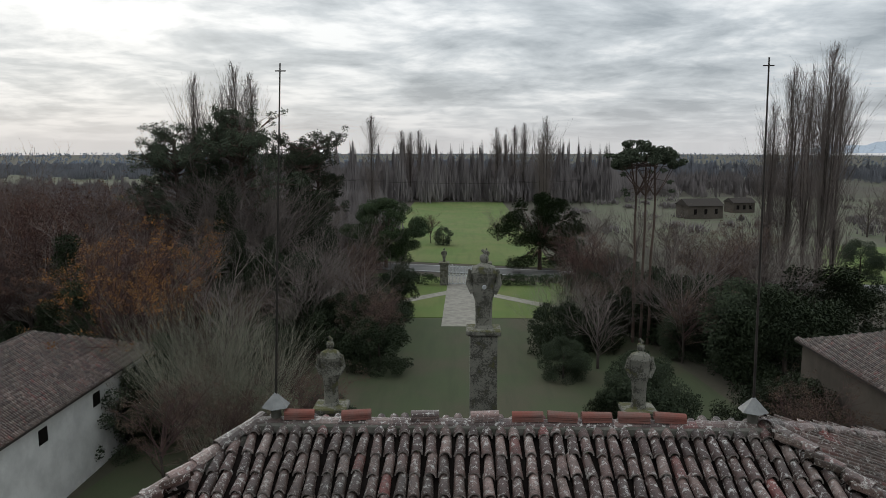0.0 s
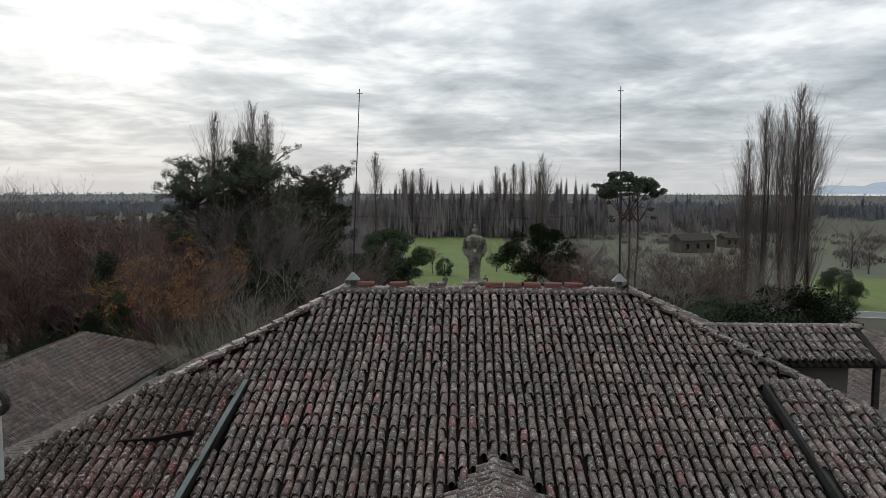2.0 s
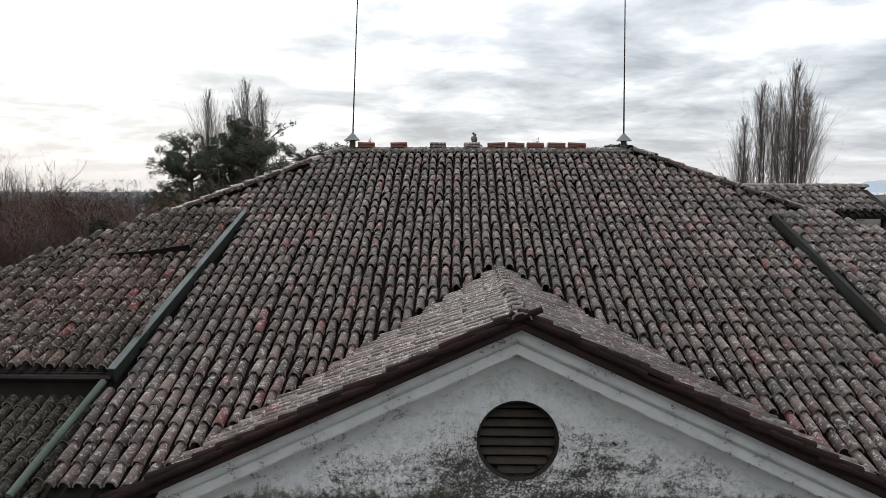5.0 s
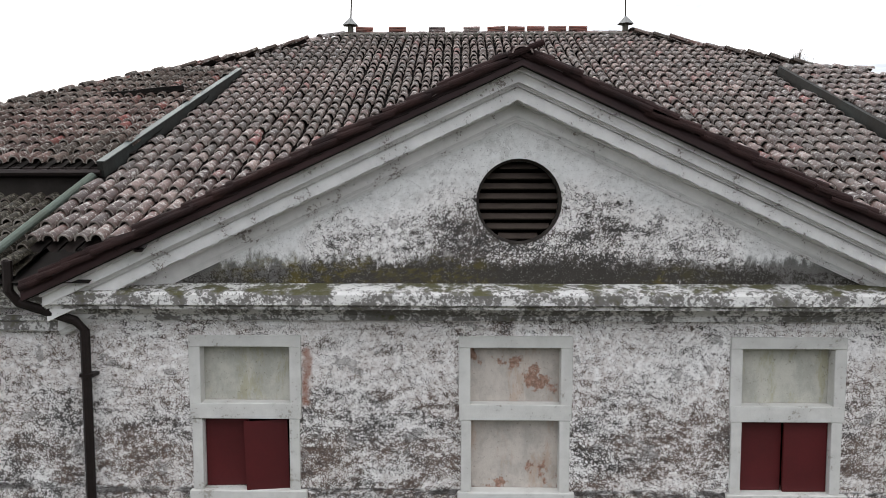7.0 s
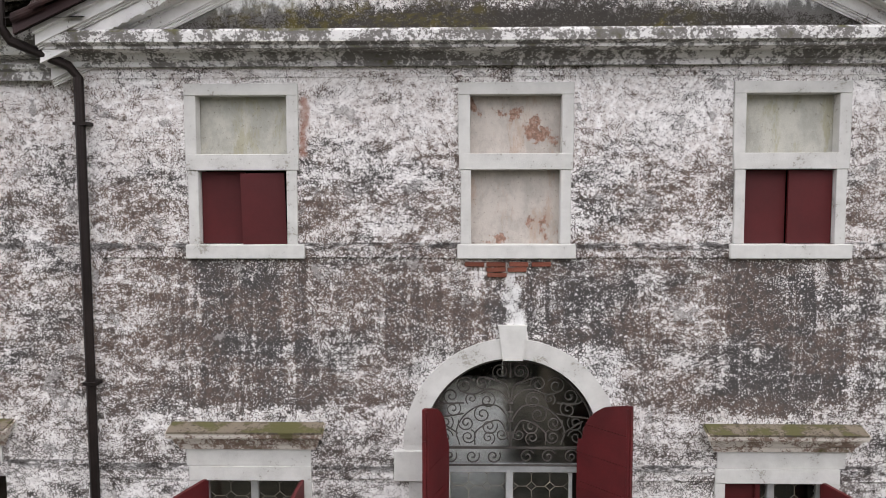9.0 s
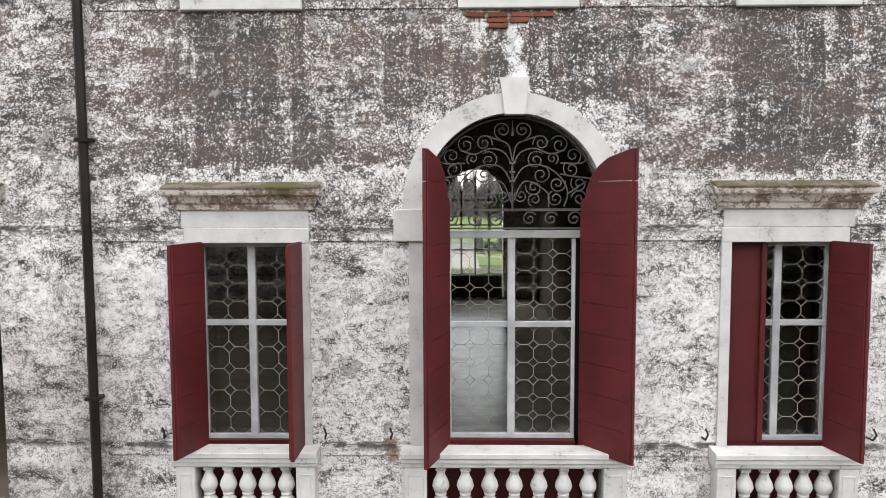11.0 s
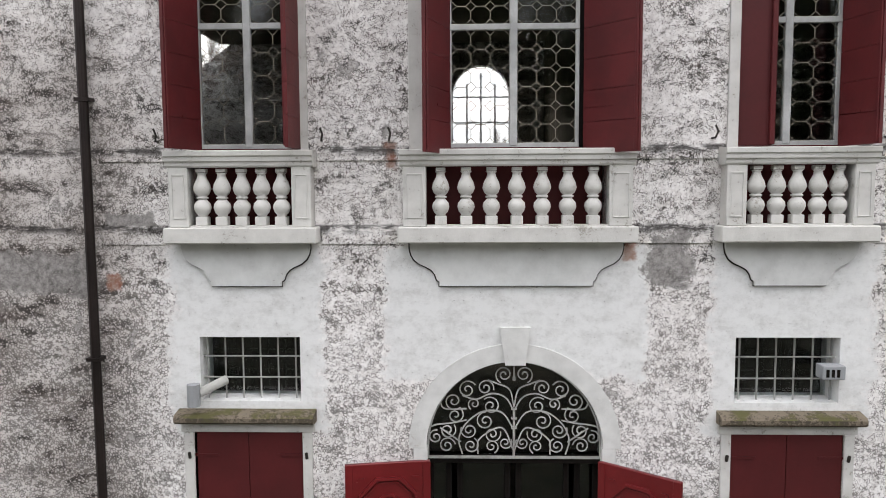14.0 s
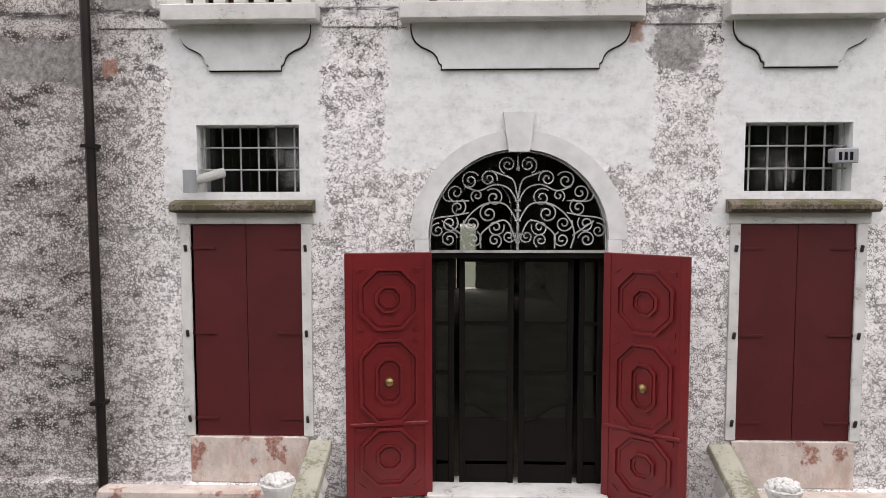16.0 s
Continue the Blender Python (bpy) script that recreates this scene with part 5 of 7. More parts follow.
part("deck", bm, DARK_TILE, roof)
raw("rear_deck", [(-HX, 2 * RIDGE_Y - EAVE, ZE - 6.0), (-HX, WEST_Y, ZE - 6.0), (-WEST_X, WEST_Y, RIDGE_Z - 0.3 - P * (RIDGE_Y - WEST_Y)), (-RX, RIDGE_Y, RIDGE_Z - 0.05)], [(0, 1, 2), (0, 2, 3)], TILE_MOSS, roof)

cs, sn = math.cos(SLOPE), math.sin(SLOPE)
UP_S = (0, cs, sn)
FL_L, FL_R, FL_TOP, FL_BOT = -5.05, 5.50, 5.9, 1.35


def flash_x(y, side):
    """The flashing's line across the slope."""
    return (-5.36 + 0.115 * (y - 1.3)) if side < 0 else (5.72 - 0.075 * (y - 1.3))


def gable_z(x):
    return GZ - GP * abs(x - 0.03)


def main_inside(x, y):
    z = Z0 + P * y
    if abs(x) > RX + (RIDGE_Y - y) / HK - 0.15 or y > RIDGE_Y - 0.12:
        return False
    if gable_z(x) > z + 0.05 and y < 4.4:
        return False
    return True


# south slope, field between the flashings
XL = -14.5
nu, nv = int(29.0 / SP), int((RIDGE_Y - EAVE) / cs / ROW) + 1


def south(test, lift):
    def inside(u, v):
        x, y = XL + u, EAVE + v * cs
        return main_inside(x, y) and test(x, y)
    return tile_field((XL, EAVE, Z0 + P * EAVE), (1, 0, 0), UP_S, nu, nv, inside, lift)


def between(x, y):
    return y > FL_TOP or flash_x(y, -1) + 0.1 < x < flash_x(y, 1) - 0.1


def flank(x, y):
    return FL_BOT < y <= FL_TOP and not flash_x(y, -1) - 0.02 < x < flash_x(y, 1) + 0.02


def lower(x, y):
    return y <= FL_BOT + 0.3 and not flash_x(y, -1) + 0.0 < x < flash_x(y, 1) - 0.0


covers, pans, flank_c, flank_p = [], [], [], []
for test, lift in ((between, 0.0), (flank, 0.13), (lower, -0.30)):
    c, q = south(test, lift)
    if test is flank:
        flank_c, flank_p = c, q
    elif test is lower:
        joined("mossy_tiles", COVER, c, TILE_MOSS, roof)
        joined("mossy_pans", PAN, q, TILE_MOSS, roof)
    else:
        covers += c
        pans += q
# west and east slopes
PE = math.atan(P * HK)
ce, se = math.cos(PE), math.sin(PE)
for s in (-1, 1):
    o = (-HX, 2 * RIDGE_Y - EAVE, ZE) if s < 0 else (HX, EAVE, ZE)
    U = (0, -1, 0) if s < 0 else (0, 1, 0)
    V = (ce, 0, se) if s < 0 else (-ce, 0, se)
    half = RIDGE_Y - EAVE
    c, q = tile_field(o, U, V, int(2 * half / SP), int((HX - RX) / ce / ROW) + 1, lambda u, v: v * ce * HK - 0.15 < u and v * ce * HK - 0.15 < 2 * half - u and (s > 0 or 2 * RIDGE_Y - EAVE - u < WEST_Y), 0.0)
    joined("side_tiles", COVER, c, TILE_FLANK, roof)
    pans += q
stp = [(x, y, Z0 + P * RIDGE_Y - P * HK * (-RX - x) + dz) for x in (-4.6, -10.9) for y, dz in ((8.28, -0.25), (8.28, 0.07), (8.40, 0.07), (8.40, -0.25))]
raw("step_board", stp, [(0, 1, 5, 4), (1, 2, 6, 5), (2, 3, 7, 6), (0, 3, 2, 1), (4, 5, 6, 7)], GUTTER, roof)

TILE_MESH = bpy.data.meshes.new("tile")
TILE_MESH.from_pydata([tuple(v) for v in COVER[0]], [], COVER[1])
TILE_MESH.polygons.foreach_set("use_smooth", [True] * len(TILE_MESH.polygons))
TILE_MESH.materials.append(TILE)
TILE_MESH.materials.append(TILE_RIM)
TILE_MESH.polygons.foreach_set("material_index", [k % 2 for k in range(len(TILE_MESH.polygons))])
near = [f for f in covers if -3.2 < f[0][3] < 3.2 and 4.6 < f[1][3] < 8.0][:300]
ids = {id(f) for f in near}
joined("cover_tiles", COVER, [f for f in covers if id(f) not in ids], TILE_J, roof)
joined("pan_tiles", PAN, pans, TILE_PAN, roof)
for f in near:
    o = new("tile", TILE_MESH)
    o.parent = roof
    o.matrix_local = Matrix([*f, [0, 0, 0, 1]])

# raised flank roofs with their flashings
for s in (-1, 1):
    r = thing("flank_roof", "raised strip of lichened clay tiles ending in a dark eave", "roof", "flank roofs")
    sel = [f for f in flank_c if f[0][3] * s > 0]
    joined("cover_tiles", COVER, sel, TILE_FLANK if s < 0 else TILE_J, r)
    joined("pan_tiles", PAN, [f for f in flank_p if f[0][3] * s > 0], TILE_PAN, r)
    xa, xb = flash_x(FL_BOT, s), flash_x(FL_TOP, s)
    zb, zt = Z0 + P * FL_BOT, Z0 + P * FL_TOP
    out = s * (RX + (RIDGE_Y - FL_BOT) / HK)
    x_t = s * (RX + (RIDGE_Y - FL_TOP) / HK)
    x_b = s * (RX + (RIDGE_Y - FL_BOT) / HK)
    vs = [(xa, FL_BOT, zb + 0.14), (x_b, FL_BOT, zb + 0.14), (x_t, FL_TOP, zt + 0.14), (xb, FL_TOP, zt + 0.14),
          (xa, FL_BOT, zb - 0.4), (x_b, FL_BOT, zb - 0.4), (x_t, FL_TOP, zt - 0.2), (xb, FL_TOP, zt - 0.2)]
    raw("deck", vs, [(0, 1, 2, 3), (0, 4, 5, 1), (0, 3, 7, 4), (4, 7, 6, 5)], DARK_TILE, r)
    part("fascia", B(min(xa, out), max(xa, out), FL_BOT - 0.06, FL_BOT - 0.02, zb + 0.02, zb + 0.13, bevel=0.006), GUTTER, r)
    part("gutter", tube(bmesh.new(), [(xa, FL_BOT - 0.08, zb + 0.06), (out, FL_BOT - 0.08, zb + 0.05)], 0.05, 8), GUTTER, r)
    fl = new("flashing")
    fl.parent = r
    fl["label"] = "grey metal flashing strip"
    nx = Vector((xb - xa, FL_TOP - FL_BOT, zt - zb))
    w = Vector((0.035, 0, 0))
    hgt = Vector((0, -sn, cs)) * 0.21
    a, b = Vector((xa, FL_BOT - 0.05, zb)), Vector((xb, FL_TOP, zt))
    pts = [a - w, a + w, b + w, b - w]
    raw("strip", [*pts, *[p + hgt for p in pts]], [(0, 1, 2, 3), (4, 7, 6, 5), (0, 4, 5, 1), (1, 5, 6, 2), (2, 6, 7, 3), (3, 7, 4, 0)], FLASHING, fl)
    if s < 0:
        side_ = Vector((0.075, 0, 0))
        lift_ = Vector((0, -sn, cs)) * 0.012
        cap = [a - w + hgt, a + side_ + hgt, b + side_ * 0.8 + hgt, b - w + hgt]
        raw("cap", [*[p + lift_ * 0.3 for p in cap], *[p + lift_ * 1.3 for p in cap]], [(0, 1, 2, 3), (4, 7, 6, 5), (0, 4, 5, 1), (1, 5, 6, 2), (2, 6, 7, 3), (3, 7, 4, 0)], CAP, fl)

# the boards lying on the flank roof
for nm, a, b in (("loose_board", (-5.35, 4.30, 17.08), (-6.05, 4.10, 16.98)), ("loose_board", (-6.0, 4.14, 16.98), (-6.66, 4.10, 16.93))):
    o = thing(nm, "weathered wooden board lying on the tiles", "board", "loose boards")
    A, Bq = Vector(a), Vector(b)
    L = (Bq - A).length
    part("board", B(0, L, -0.05, 0.05, 0, 0.07, bevel=0.008, m=look(A, Bq) @ pose(0, 0, 0, 0, 90, 0)), DARKWOOD, o)

# gable roof over the pediment: its tiles run down to both sides
gable = thing("gable_roof", "small gabled roof of grey lichened tiles over the pediment", "roof")
gs = math.atan(GP)
gcov, gpan = [], []
for s in (-1, 1):
    U = (0, s * 1.0, 0)
    V = (-s * math.cos(gs), 0, math.sin(gs))
    x_e = 5.45 * s + 0.03
    zo = gable_z(x_e)
    # u runs along y
    y0 = -0.40 if s > 0 else 4.6

    def inside(u, v, s=s, x_e=x_e, y0=y0):
        y = y0 + s * u
        x = x_e - s * v * math.cos(gs)
        return -0.55 < y < 4.5 and gable_z(x) > Z0 + P * y - 0.06 and abs(x - 0.03) > 0.05
    c, q = tile_field((x_e, y0, zo), U, V, int(5.2 / SP), int(5.45 / math.cos(gs) / ROW) + 1, inside, -0.02)
    gcov += c
    gpan += q
joined("cover_tiles", COVER, gcov, TILE_J, gable)
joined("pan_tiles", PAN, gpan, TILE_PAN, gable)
for s in (-1, 1):
    x_e = 5.45 * s + 0.03
    ye = (gable_z(0.03) - Z0) / P
    yb = max((gable_z(x_e) - Z0) / P, -0.5)
    raw("deck", [(0.03, -0.5, GZ - 0.03), (x_e, -0.5, gable_z(x_e) - 0.03), (x_e, yb, gable_z(x_e) - 0.03), (0.03, ye, GZ - 0.03),
                 (0.03, -0.5, GZ - 0.10), (x_e, -0.5, gable_z(x_e) - 0.10)], [(0, 1, 2, 3), (0, 4, 5, 1)], DARK_TILE, gable)
    part("verge_board", prism(bmesh.new(), [(0.03, GZ - 0.085), (x_e, gable_z(x_e) - 0.085), (x_e, gable_z(x_e) + 0.03), (0.03, GZ + 0.03)], -0.53, -0.50), VERGE, gable, "dark red-brown painted verge")
# loose verge tiles along both rakes, lapping over the board
VERGE_TILE = bpy.data.meshes.new("verge_tile")
VERGE_TILE.from_pydata([tuple(v) for v in COVER[0]], [], COVER[1])
VERGE_TILE.materials.append(TILE_VERGE)
for s in (-1, 1):
    V = Vector((-s * math.cos(gs), 0, math.sin(gs)))
    for row, (yy, up, lean, size) in enumerate(((-0.545, 0.055, 38, 0.62), (-0.50, 0.085, 8, 0.85))):
        d = 0.0
        while d < 5.85:
            p = Vector((5.45 * s + 0.03, yy, gable_z(5.45 * s + 0.03) + up)) + V * d
            b = V * math.cos(0.07) - Vector((s * math.sin(gs), 0, math.cos(gs))) * math.sin(0.07 + random.gauss(0, 0.03))
            n_ = Vector((s * math.sin(gs), 0, math.cos(gs)))
            n_ = (n_ * math.cos(radians(lean)) + Vector((0, -1, 0)) * math.sin(radians(lean + random.uniform(-16, 16)))).normalized()
            a_ = b.cross(n_).normalized()
            n2 = a_.cross(b)
            o = new("verge_tile", VERGE_TILE)
            o.parent = gable
            p += Vector((0, random.uniform(-0.025, 0.025), random.uniform(-0.018, 0.014)))
            o.matrix_local = Matrix([[a_[k] * size, b[k], n2[k] * size, p[k]] for k in range(3)] + [[0, 0, 0, 1]])
            d += 0.31 + random.uniform(-0.07, 0.07)
for i in range(15):
    big = tile_shape(0.115, 0.095, 0.42, 0.085)
    y = -0.6 + 0.33 * i
    if y > 4.2:
        break
    o = raw("ridge_tile", big[0], big[1], TILE, gable, True)
    o.matrix_local = pose(0.03 + random.uniform(-0.015, 0.015), y, GZ + 0.03, -3, 0, random.uniform(-3, 3))
# ridge and hips
big = tile_shape(0.12, 0.10, 0.42, 0.09)
RIDGE_MESH = bpy.data.meshes.new("ridge_tile")
RIDGE_MESH.from_pydata([tuple(v) for v in big[0]], [], big[1])
RIDGE_MESH.materials.append(TILE)
part("ridge_mortar", B(-RX - 0.1, RX + 0.1, RIDGE_Y - 0.13, RIDGE_Y + 0.13, RIDGE_Z - 0.06, RIDGE_Z + 0.085, bevel=0.03), MORTAR, roof, "mossy mortar bed along the ridge")
x = -RX
while x < RX - 0.3:
    o = new("ridge_tile", RIDGE_MESH)
    o.parent = roof
    o.matrix_local = pose(x, RIDGE_Y, RIDGE_Z + 0.055, 0, 0, -90 + random.uniform(-2, 2))
    x += 0.37
for sx in (-1, 1):
    for sy in (-1, 1) if sx > 0 else (-1,):
        a = Vector((sx * RX, RIDGE_Y, RIDGE_Z))
        b = Vector((sx * HX, RIDGE_Y + sy * (RIDGE_Y - EAVE), Z0 + P * EAVE))
        n = int((b - a).length / 0.36)
        mort = bmesh.new()
        tube(mort, [a + Vector((0, 0, -0.05)), b + Vector((0, 0, -0.05))], 0.10, 6)
        part("hip_mortar", mort, MORTAR, roof)
        for i in range(n):
            p = b.lerp(a, (i + 0.2) / n)
            o = new("hip_tile", RIDGE_MESH)
            o.parent = roof
            q = (a - b).to_track_quat("Y", "Z").to_matrix().to_4x4()
            o.matrix_local = Matrix.Translation(p + Vector((0, random.uniform(-0.02, 0.02), 0.085 + random.uniform(-0.015, 0.02)))) @ q @ pose(0, 0, 0, -4 + random.uniform(-3, 3), 0, random.uniform(-7, 7))

# stacks of red tiles weighing down the ridge
for i, (x, wd, red) in enumerate(((-2.88, 0.40, 1), (-2.1, 0.40, 1), (-1.17, 0.38, 0), (-0.36, 0.38, 0), (0.22, 0.42, 1), (0.68, 0.40, 1), (1.14, 0.40, 1), (1.64, 0.42, 1), (2.12, 0.42, 1))):
    o = thing("tile_stack", "stack of " + ("red" if red else "old grey") + " clay tiles laid on the ridge", "tile stack", "ridge tile stacks", at=pose(x, RIDGE_Y, RIDGE_Z + 0.13, 0, random.uniform(-3, 3), random.uniform(-5, 5)))
    for k in range(3):
        bm = bmesh.new()
        v0, f0 = tile_shape(0.085, 0.075, wd, 0.055)
        vs = [bm.verts.new((y - wd / 2, xx + random.uniform(-0.004, 0.004), zz + 0.034 * k)) for xx, y, zz in v0]
        for f in f0:
            bm.faces.new([vs[q] for q in f])
        bmesh.ops.recalc_face_normals(bm, faces=bm.faces[:])
        part("tile", bm, RED_TILE if red else TILE, o)

# lightning rods on small capped chimneys
ALU = simple("dull_zinc", (0.26, 0.26, 0.25), 0.6, 0.3, 0.3, 12, 0.1)
for sx, x, top in ((-1, -3.21, (0.20, 0.0, 4.80)), (1, 3.23, (-0.07, 0.0, 4.85))):
    o = thing("lightning_rod", "thin dark lightning rod above a ribbed zinc cone", "lightning rod", "lightning rods", at=(x, RIDGE_Y + 0.02, RIDGE_Z + 0.05))
    part("stub", tube(bmesh.new(), [(0, 0, -0.15), (0, 0, 0.26)], 0.07, 12), MORTAR, o)
    bm = bmesh.new()
    n = 12
    ring = [bm.verts.new(((0.20 if k % 2 else 0.17) * math.cos(2 * math.pi * k / n), (0.20 if k % 2 else 0.17) * math.sin(2 * math.pi * k / n), 0.24)) for k in range(n)]
    ap = bm.verts.new((0, 0, 0.44))
    for k in range(n):
        bm.faces.new((ring[k], ring[(k + 1) % n], ap))
    part("cone", bm, ALU, o, "ribbed zinc cone")
    part("rod", tube(bmesh.new(), [(0, 0, 0.2), (top[0] * 0.45, 0, top[2] * 0.5), top], 0.019, 6, 0.010), IRON_DARK, o)
    part("tip", tube(bmesh.new(), [(top[0] - 0.07, 0, top[2] - 0.1), (top[0] + 0.07, 0, top[2] - 0.1)], 0.008, 5), IRON_DARK, o)

# dormer on the east slope
dm = thing("roof_dormer", "low tiled dormer on the side slope with posts", "dormer")
dz, dy = 18.1, 9.25
dcov, dpan = [], []
for s in (-1, 1):
    U = (-s * 1.0, 0, 0) if s > 0 else (1, 0, 0)
    V = (0, -s * cs, sn)
    o = (5.1 if s < 0 else 8.9, dy + s * 1.25, dz - 1.25 * P)
    c, q = tile_field(o, U, V, int(3.8 / SP), 4, lambda u, v: True, 0.0)
    dcov += c
    dpan += q
    raw("deck", [(4.9, dy, dz - 0.02), (8.95, dy, dz - 0.02), (8.95, dy + s * 1.28, dz - 1.28 * P - 0.02), (4.9, dy + s * 1.28, dz - 1.28 * P - 0.02),
                 (4.9, dy, dz - 0.1), (8.95, dy, dz - 0.1), (8.95, dy + s * 1.28, dz - 1.28 * P - 0.1), (4.9, dy + s * 1.28, dz - 1.28 * P - 0.1)],
        [(0, 1, 2, 3), (4, 7, 6, 5), (1, 5, 6, 2), (2, 6, 7, 3)], DARK_TILE, dm)
joined("cover_tiles", COVER, dcov, TILE_J, dm)
joined("pan_tiles", PAN, dpan, TILE_PAN, dm)
DORMER_WALL = stone_material("broken_dormer_plaster", (0.16, 0.14, 0.12), (0.52, 0.51, 0.49), 0.0)
part("end_wall", B(5.6, 8.3, dy - 0.82, dy - 0.7, 16.0, 17.5), DORMER_WALL, dm, "brown wall with broken white plaster")
for s in (-1, 1):
    part("post", B(8.75, 8.87, dy + s * 1.05 - 0.06, dy + s * 1.05 + 0.06, 15.9, 17.55), IRON_DARK, dm)
part("beam", B(5.4, 8.9, dy - 1.16, dy - 1.06, 17.46, 17.56), DARKWOOD, dm)
for i in range(10):
    o = new("ridge_tile", RIDGE_MESH)
    o.parent = dm
    o.matrix_local = pose(5.2 + 0.37 * i, dy, dz + 0.04, 0, 0, -90 + random.uniform(-2, 2))


ck = thing("chimney_cowl", "dark round cowl on a slim pale flue", "chimney", at=(-8.25, 3.3, 0))
part("flue", tube(bmesh.new(), [(0, 0, 16.2), (0, 0, 17.75)], 0.06, 10), WHITEPIPE, ck)
part("cowl", tube(bmesh.new(), [(0.17 * math.cos(a * 0.5236), 0, 17.9 + 0.17 * math.sin(a * 0.5236)) for a in range(13)], 0.07, 8), IRON_DARK, ck)


# ---- statues on the far front ----
def figure(bm, h, s=1.0):
    """A standing robed figure as one plain carved block."""
    lathe(bm, [(0.24 * s, 0), (0.20 * s, 0.04 * h), (0.19 * s, 0.2 * h), (0.22 * s, 0.36 * h), (0.27 * s, 0.47 * h), (0.28 * s, 0.60 * h), (0.32 * s, 0.72 * h), (0.26 * s, 0.79 * h), (0.10 * s, 0.83 * h),
               (0.075 * s, 0.845 * h), (0.10 * s, 0.87 * h), (0.11 * s, 0.905 * h), (0.085 * s, 0.935 * h), (0.03 * s, 0.95 * h)], n=16)
    tube(bm, [(0.0, 0.02, 0.93 * h), (0.03 * s, 0.0, 0.97 * h), (-0.05 * s, 0.03, h)], 0.06 * s, 7, 0.045 * s)
    for sx in (-1, 1):
        tube(bm, [(sx * 0.28 * s, 0, 0.75 * h), (sx * 0.37 * s, -0.03, 0.58 * h), (sx * 0.25 * s, -0.12, 0.46 * h)], 0.085 * s, 8, 0.06 * s)
    for v in bm.verts:
        v.co.y *= 0.8
        v.co += noise.noise_vector(v.co * 4) * 0.03
    return bm


def statue(x, y, z, h, s, foot):
    bm = figure(bmesh.new(), h, s)
    o = tagged(mesh_object("statue", bm, STATUE), "weathered mossy stone statue on a pedestal", "statue", "roof statues")
    o.matrix_world = Matrix.Translation((x, y, z))
    pd = thing("pedestal", "grey weathered stone pedestal on the far roof edge", "pedestal", "statue pedestals", at=(x, y, 0))
    part("die", B(-0.36, 0.36, -0.33, 0.33, foot, z - 0.14, bevel=0.02), STATUE, pd)
    part("cap", B(-0.45, 0.45, -0.41, 0.41, z - 0.14, z, bevel=0.03), STATUE, pd)


statue(-0.13, 18.75, 17.95, 2.05, 1.1, 14.0)
statue(-4.2, 18.75, 15.8, 1.85, 0.95, 14.0)
statue(4.0, 18.75, 15.8, 1.85, 0.95, 14.0)
part("badge", lathe(bmesh.new(), [(0.06, 0), (0.05, 0.03)], (0, 0, 0), 10), WHITE, thing("stone_badge", "small white knob on the statue's back", "badge", at=pose(-0.13, 18.38, 19.1, 90)))
# ---- ground and country ----
def ground_material():
    m, nt, p = material("winter_ground")
    n = Nodes(nt)
    v = n.world()
    a, b, c = n.noise(v, 0.012, 4, 0.55), n.noise(v, 0.08, 4), n.noise(v, 1.2, 6, 0.7)
    x, y, z = n.xyz()
    col = n.mix(n.step(a, 0.38, 0.62), (0.055, 0.055, 0.028), (0.060, 0.046, 0.034))
    col = n.mix(n.step(b, 0.4, 0.7, 0, 0.6), col, (0.04, 0.038, 0.024))
    col = n.mix(n.step(c, 0.3, 0.8, 0, 0.45), col, (0.03, 0.03, 0.018))
    n.put(p.inputs["Base Color"], col)
    p.inputs["Roughness"].default_value = 1.0
    return m


def lawn_material(name, g, d):
    m, nt, p = material(name)
    n = Nodes(nt)
    v = n.world()
    col = n.mix(n.step(n.noise(v, 0.12, 4), 0.35, 0.68), g, d)
    col = n.mix(n.step(n.noise(n.world((1, 0.12, 1)), 0.8, 3), 0.45, 0.7, 0, 0.35), col, tuple(x * 0.6 for x in g))
    col = n.mix(n.step(n.noise(v, 7, 6, 0.8), 0.35, 0.8, 0, 0.5), col, tuple(x * 0.5 for x in d))
    n.put(p.inputs["Base Color"], col)
    p.inputs["Roughness"].default_value = 1.0
    return m


LAWN = lawn_material("lawn_grass", (0.085, 0.135, 0.022), (0.12, 0.14, 0.035))
COURT = lawn_material("winter_court_grass", (0.045, 0.06, 0.022), (0.06, 0.055, 0.03))
FIELD = lawn_material("stubble_field", (0.085, 0.095, 0.05), (0.09, 0.082, 0.055))
ASPHALT = simple("pale_asphalt", (0.17, 0.17, 0.165), 0.85, 0, 0.15, 2, 0.1)
FORE = simple('worn_forecourt', (0.085, 0.085, 0.065), 0.95, 0, 0.3, 4, 0.3)
GRAVEL = simple("pale_gravel", (0.30, 0.28, 0.24), 0.95, 0, 0.2, 6, 0.2)
PAINT = simple("road_paint", (0.6, 0.6, 0.58), 0.8, 0, 0.2)
GROUND_M = ground_material()
bm = bmesh.new()
# one sheet to the horizon, finer near by
def fall(d):
    """The plain sinks gently towards the horizon."""
    return -0.019 * max(0.0, min(d, 2600) - 420)


R = [0, 60, 140, 300, 420, 600, 1200, 2400, 4600]
rings = [[bm.verts.new((0, 60, GROUND))]]
for r in R[1:]:
    rings.append([bm.verts.new((r * math.cos(2 * math.pi * k / 48), 60 + r * math.sin(2 * math.pi * k / 48), GROUND + fall(r))) for k in range(48)])
for k in range(48):
    bm.faces.new((rings[0][0], rings[1][k], rings[1][(k + 1) % 48]))
for q, s in zip(rings[1:], rings[2:]):
    for k in range(48):
        bm.faces.new((q[k], s[k], s[(k + 1) % 48], q[(k + 1) % 48]))
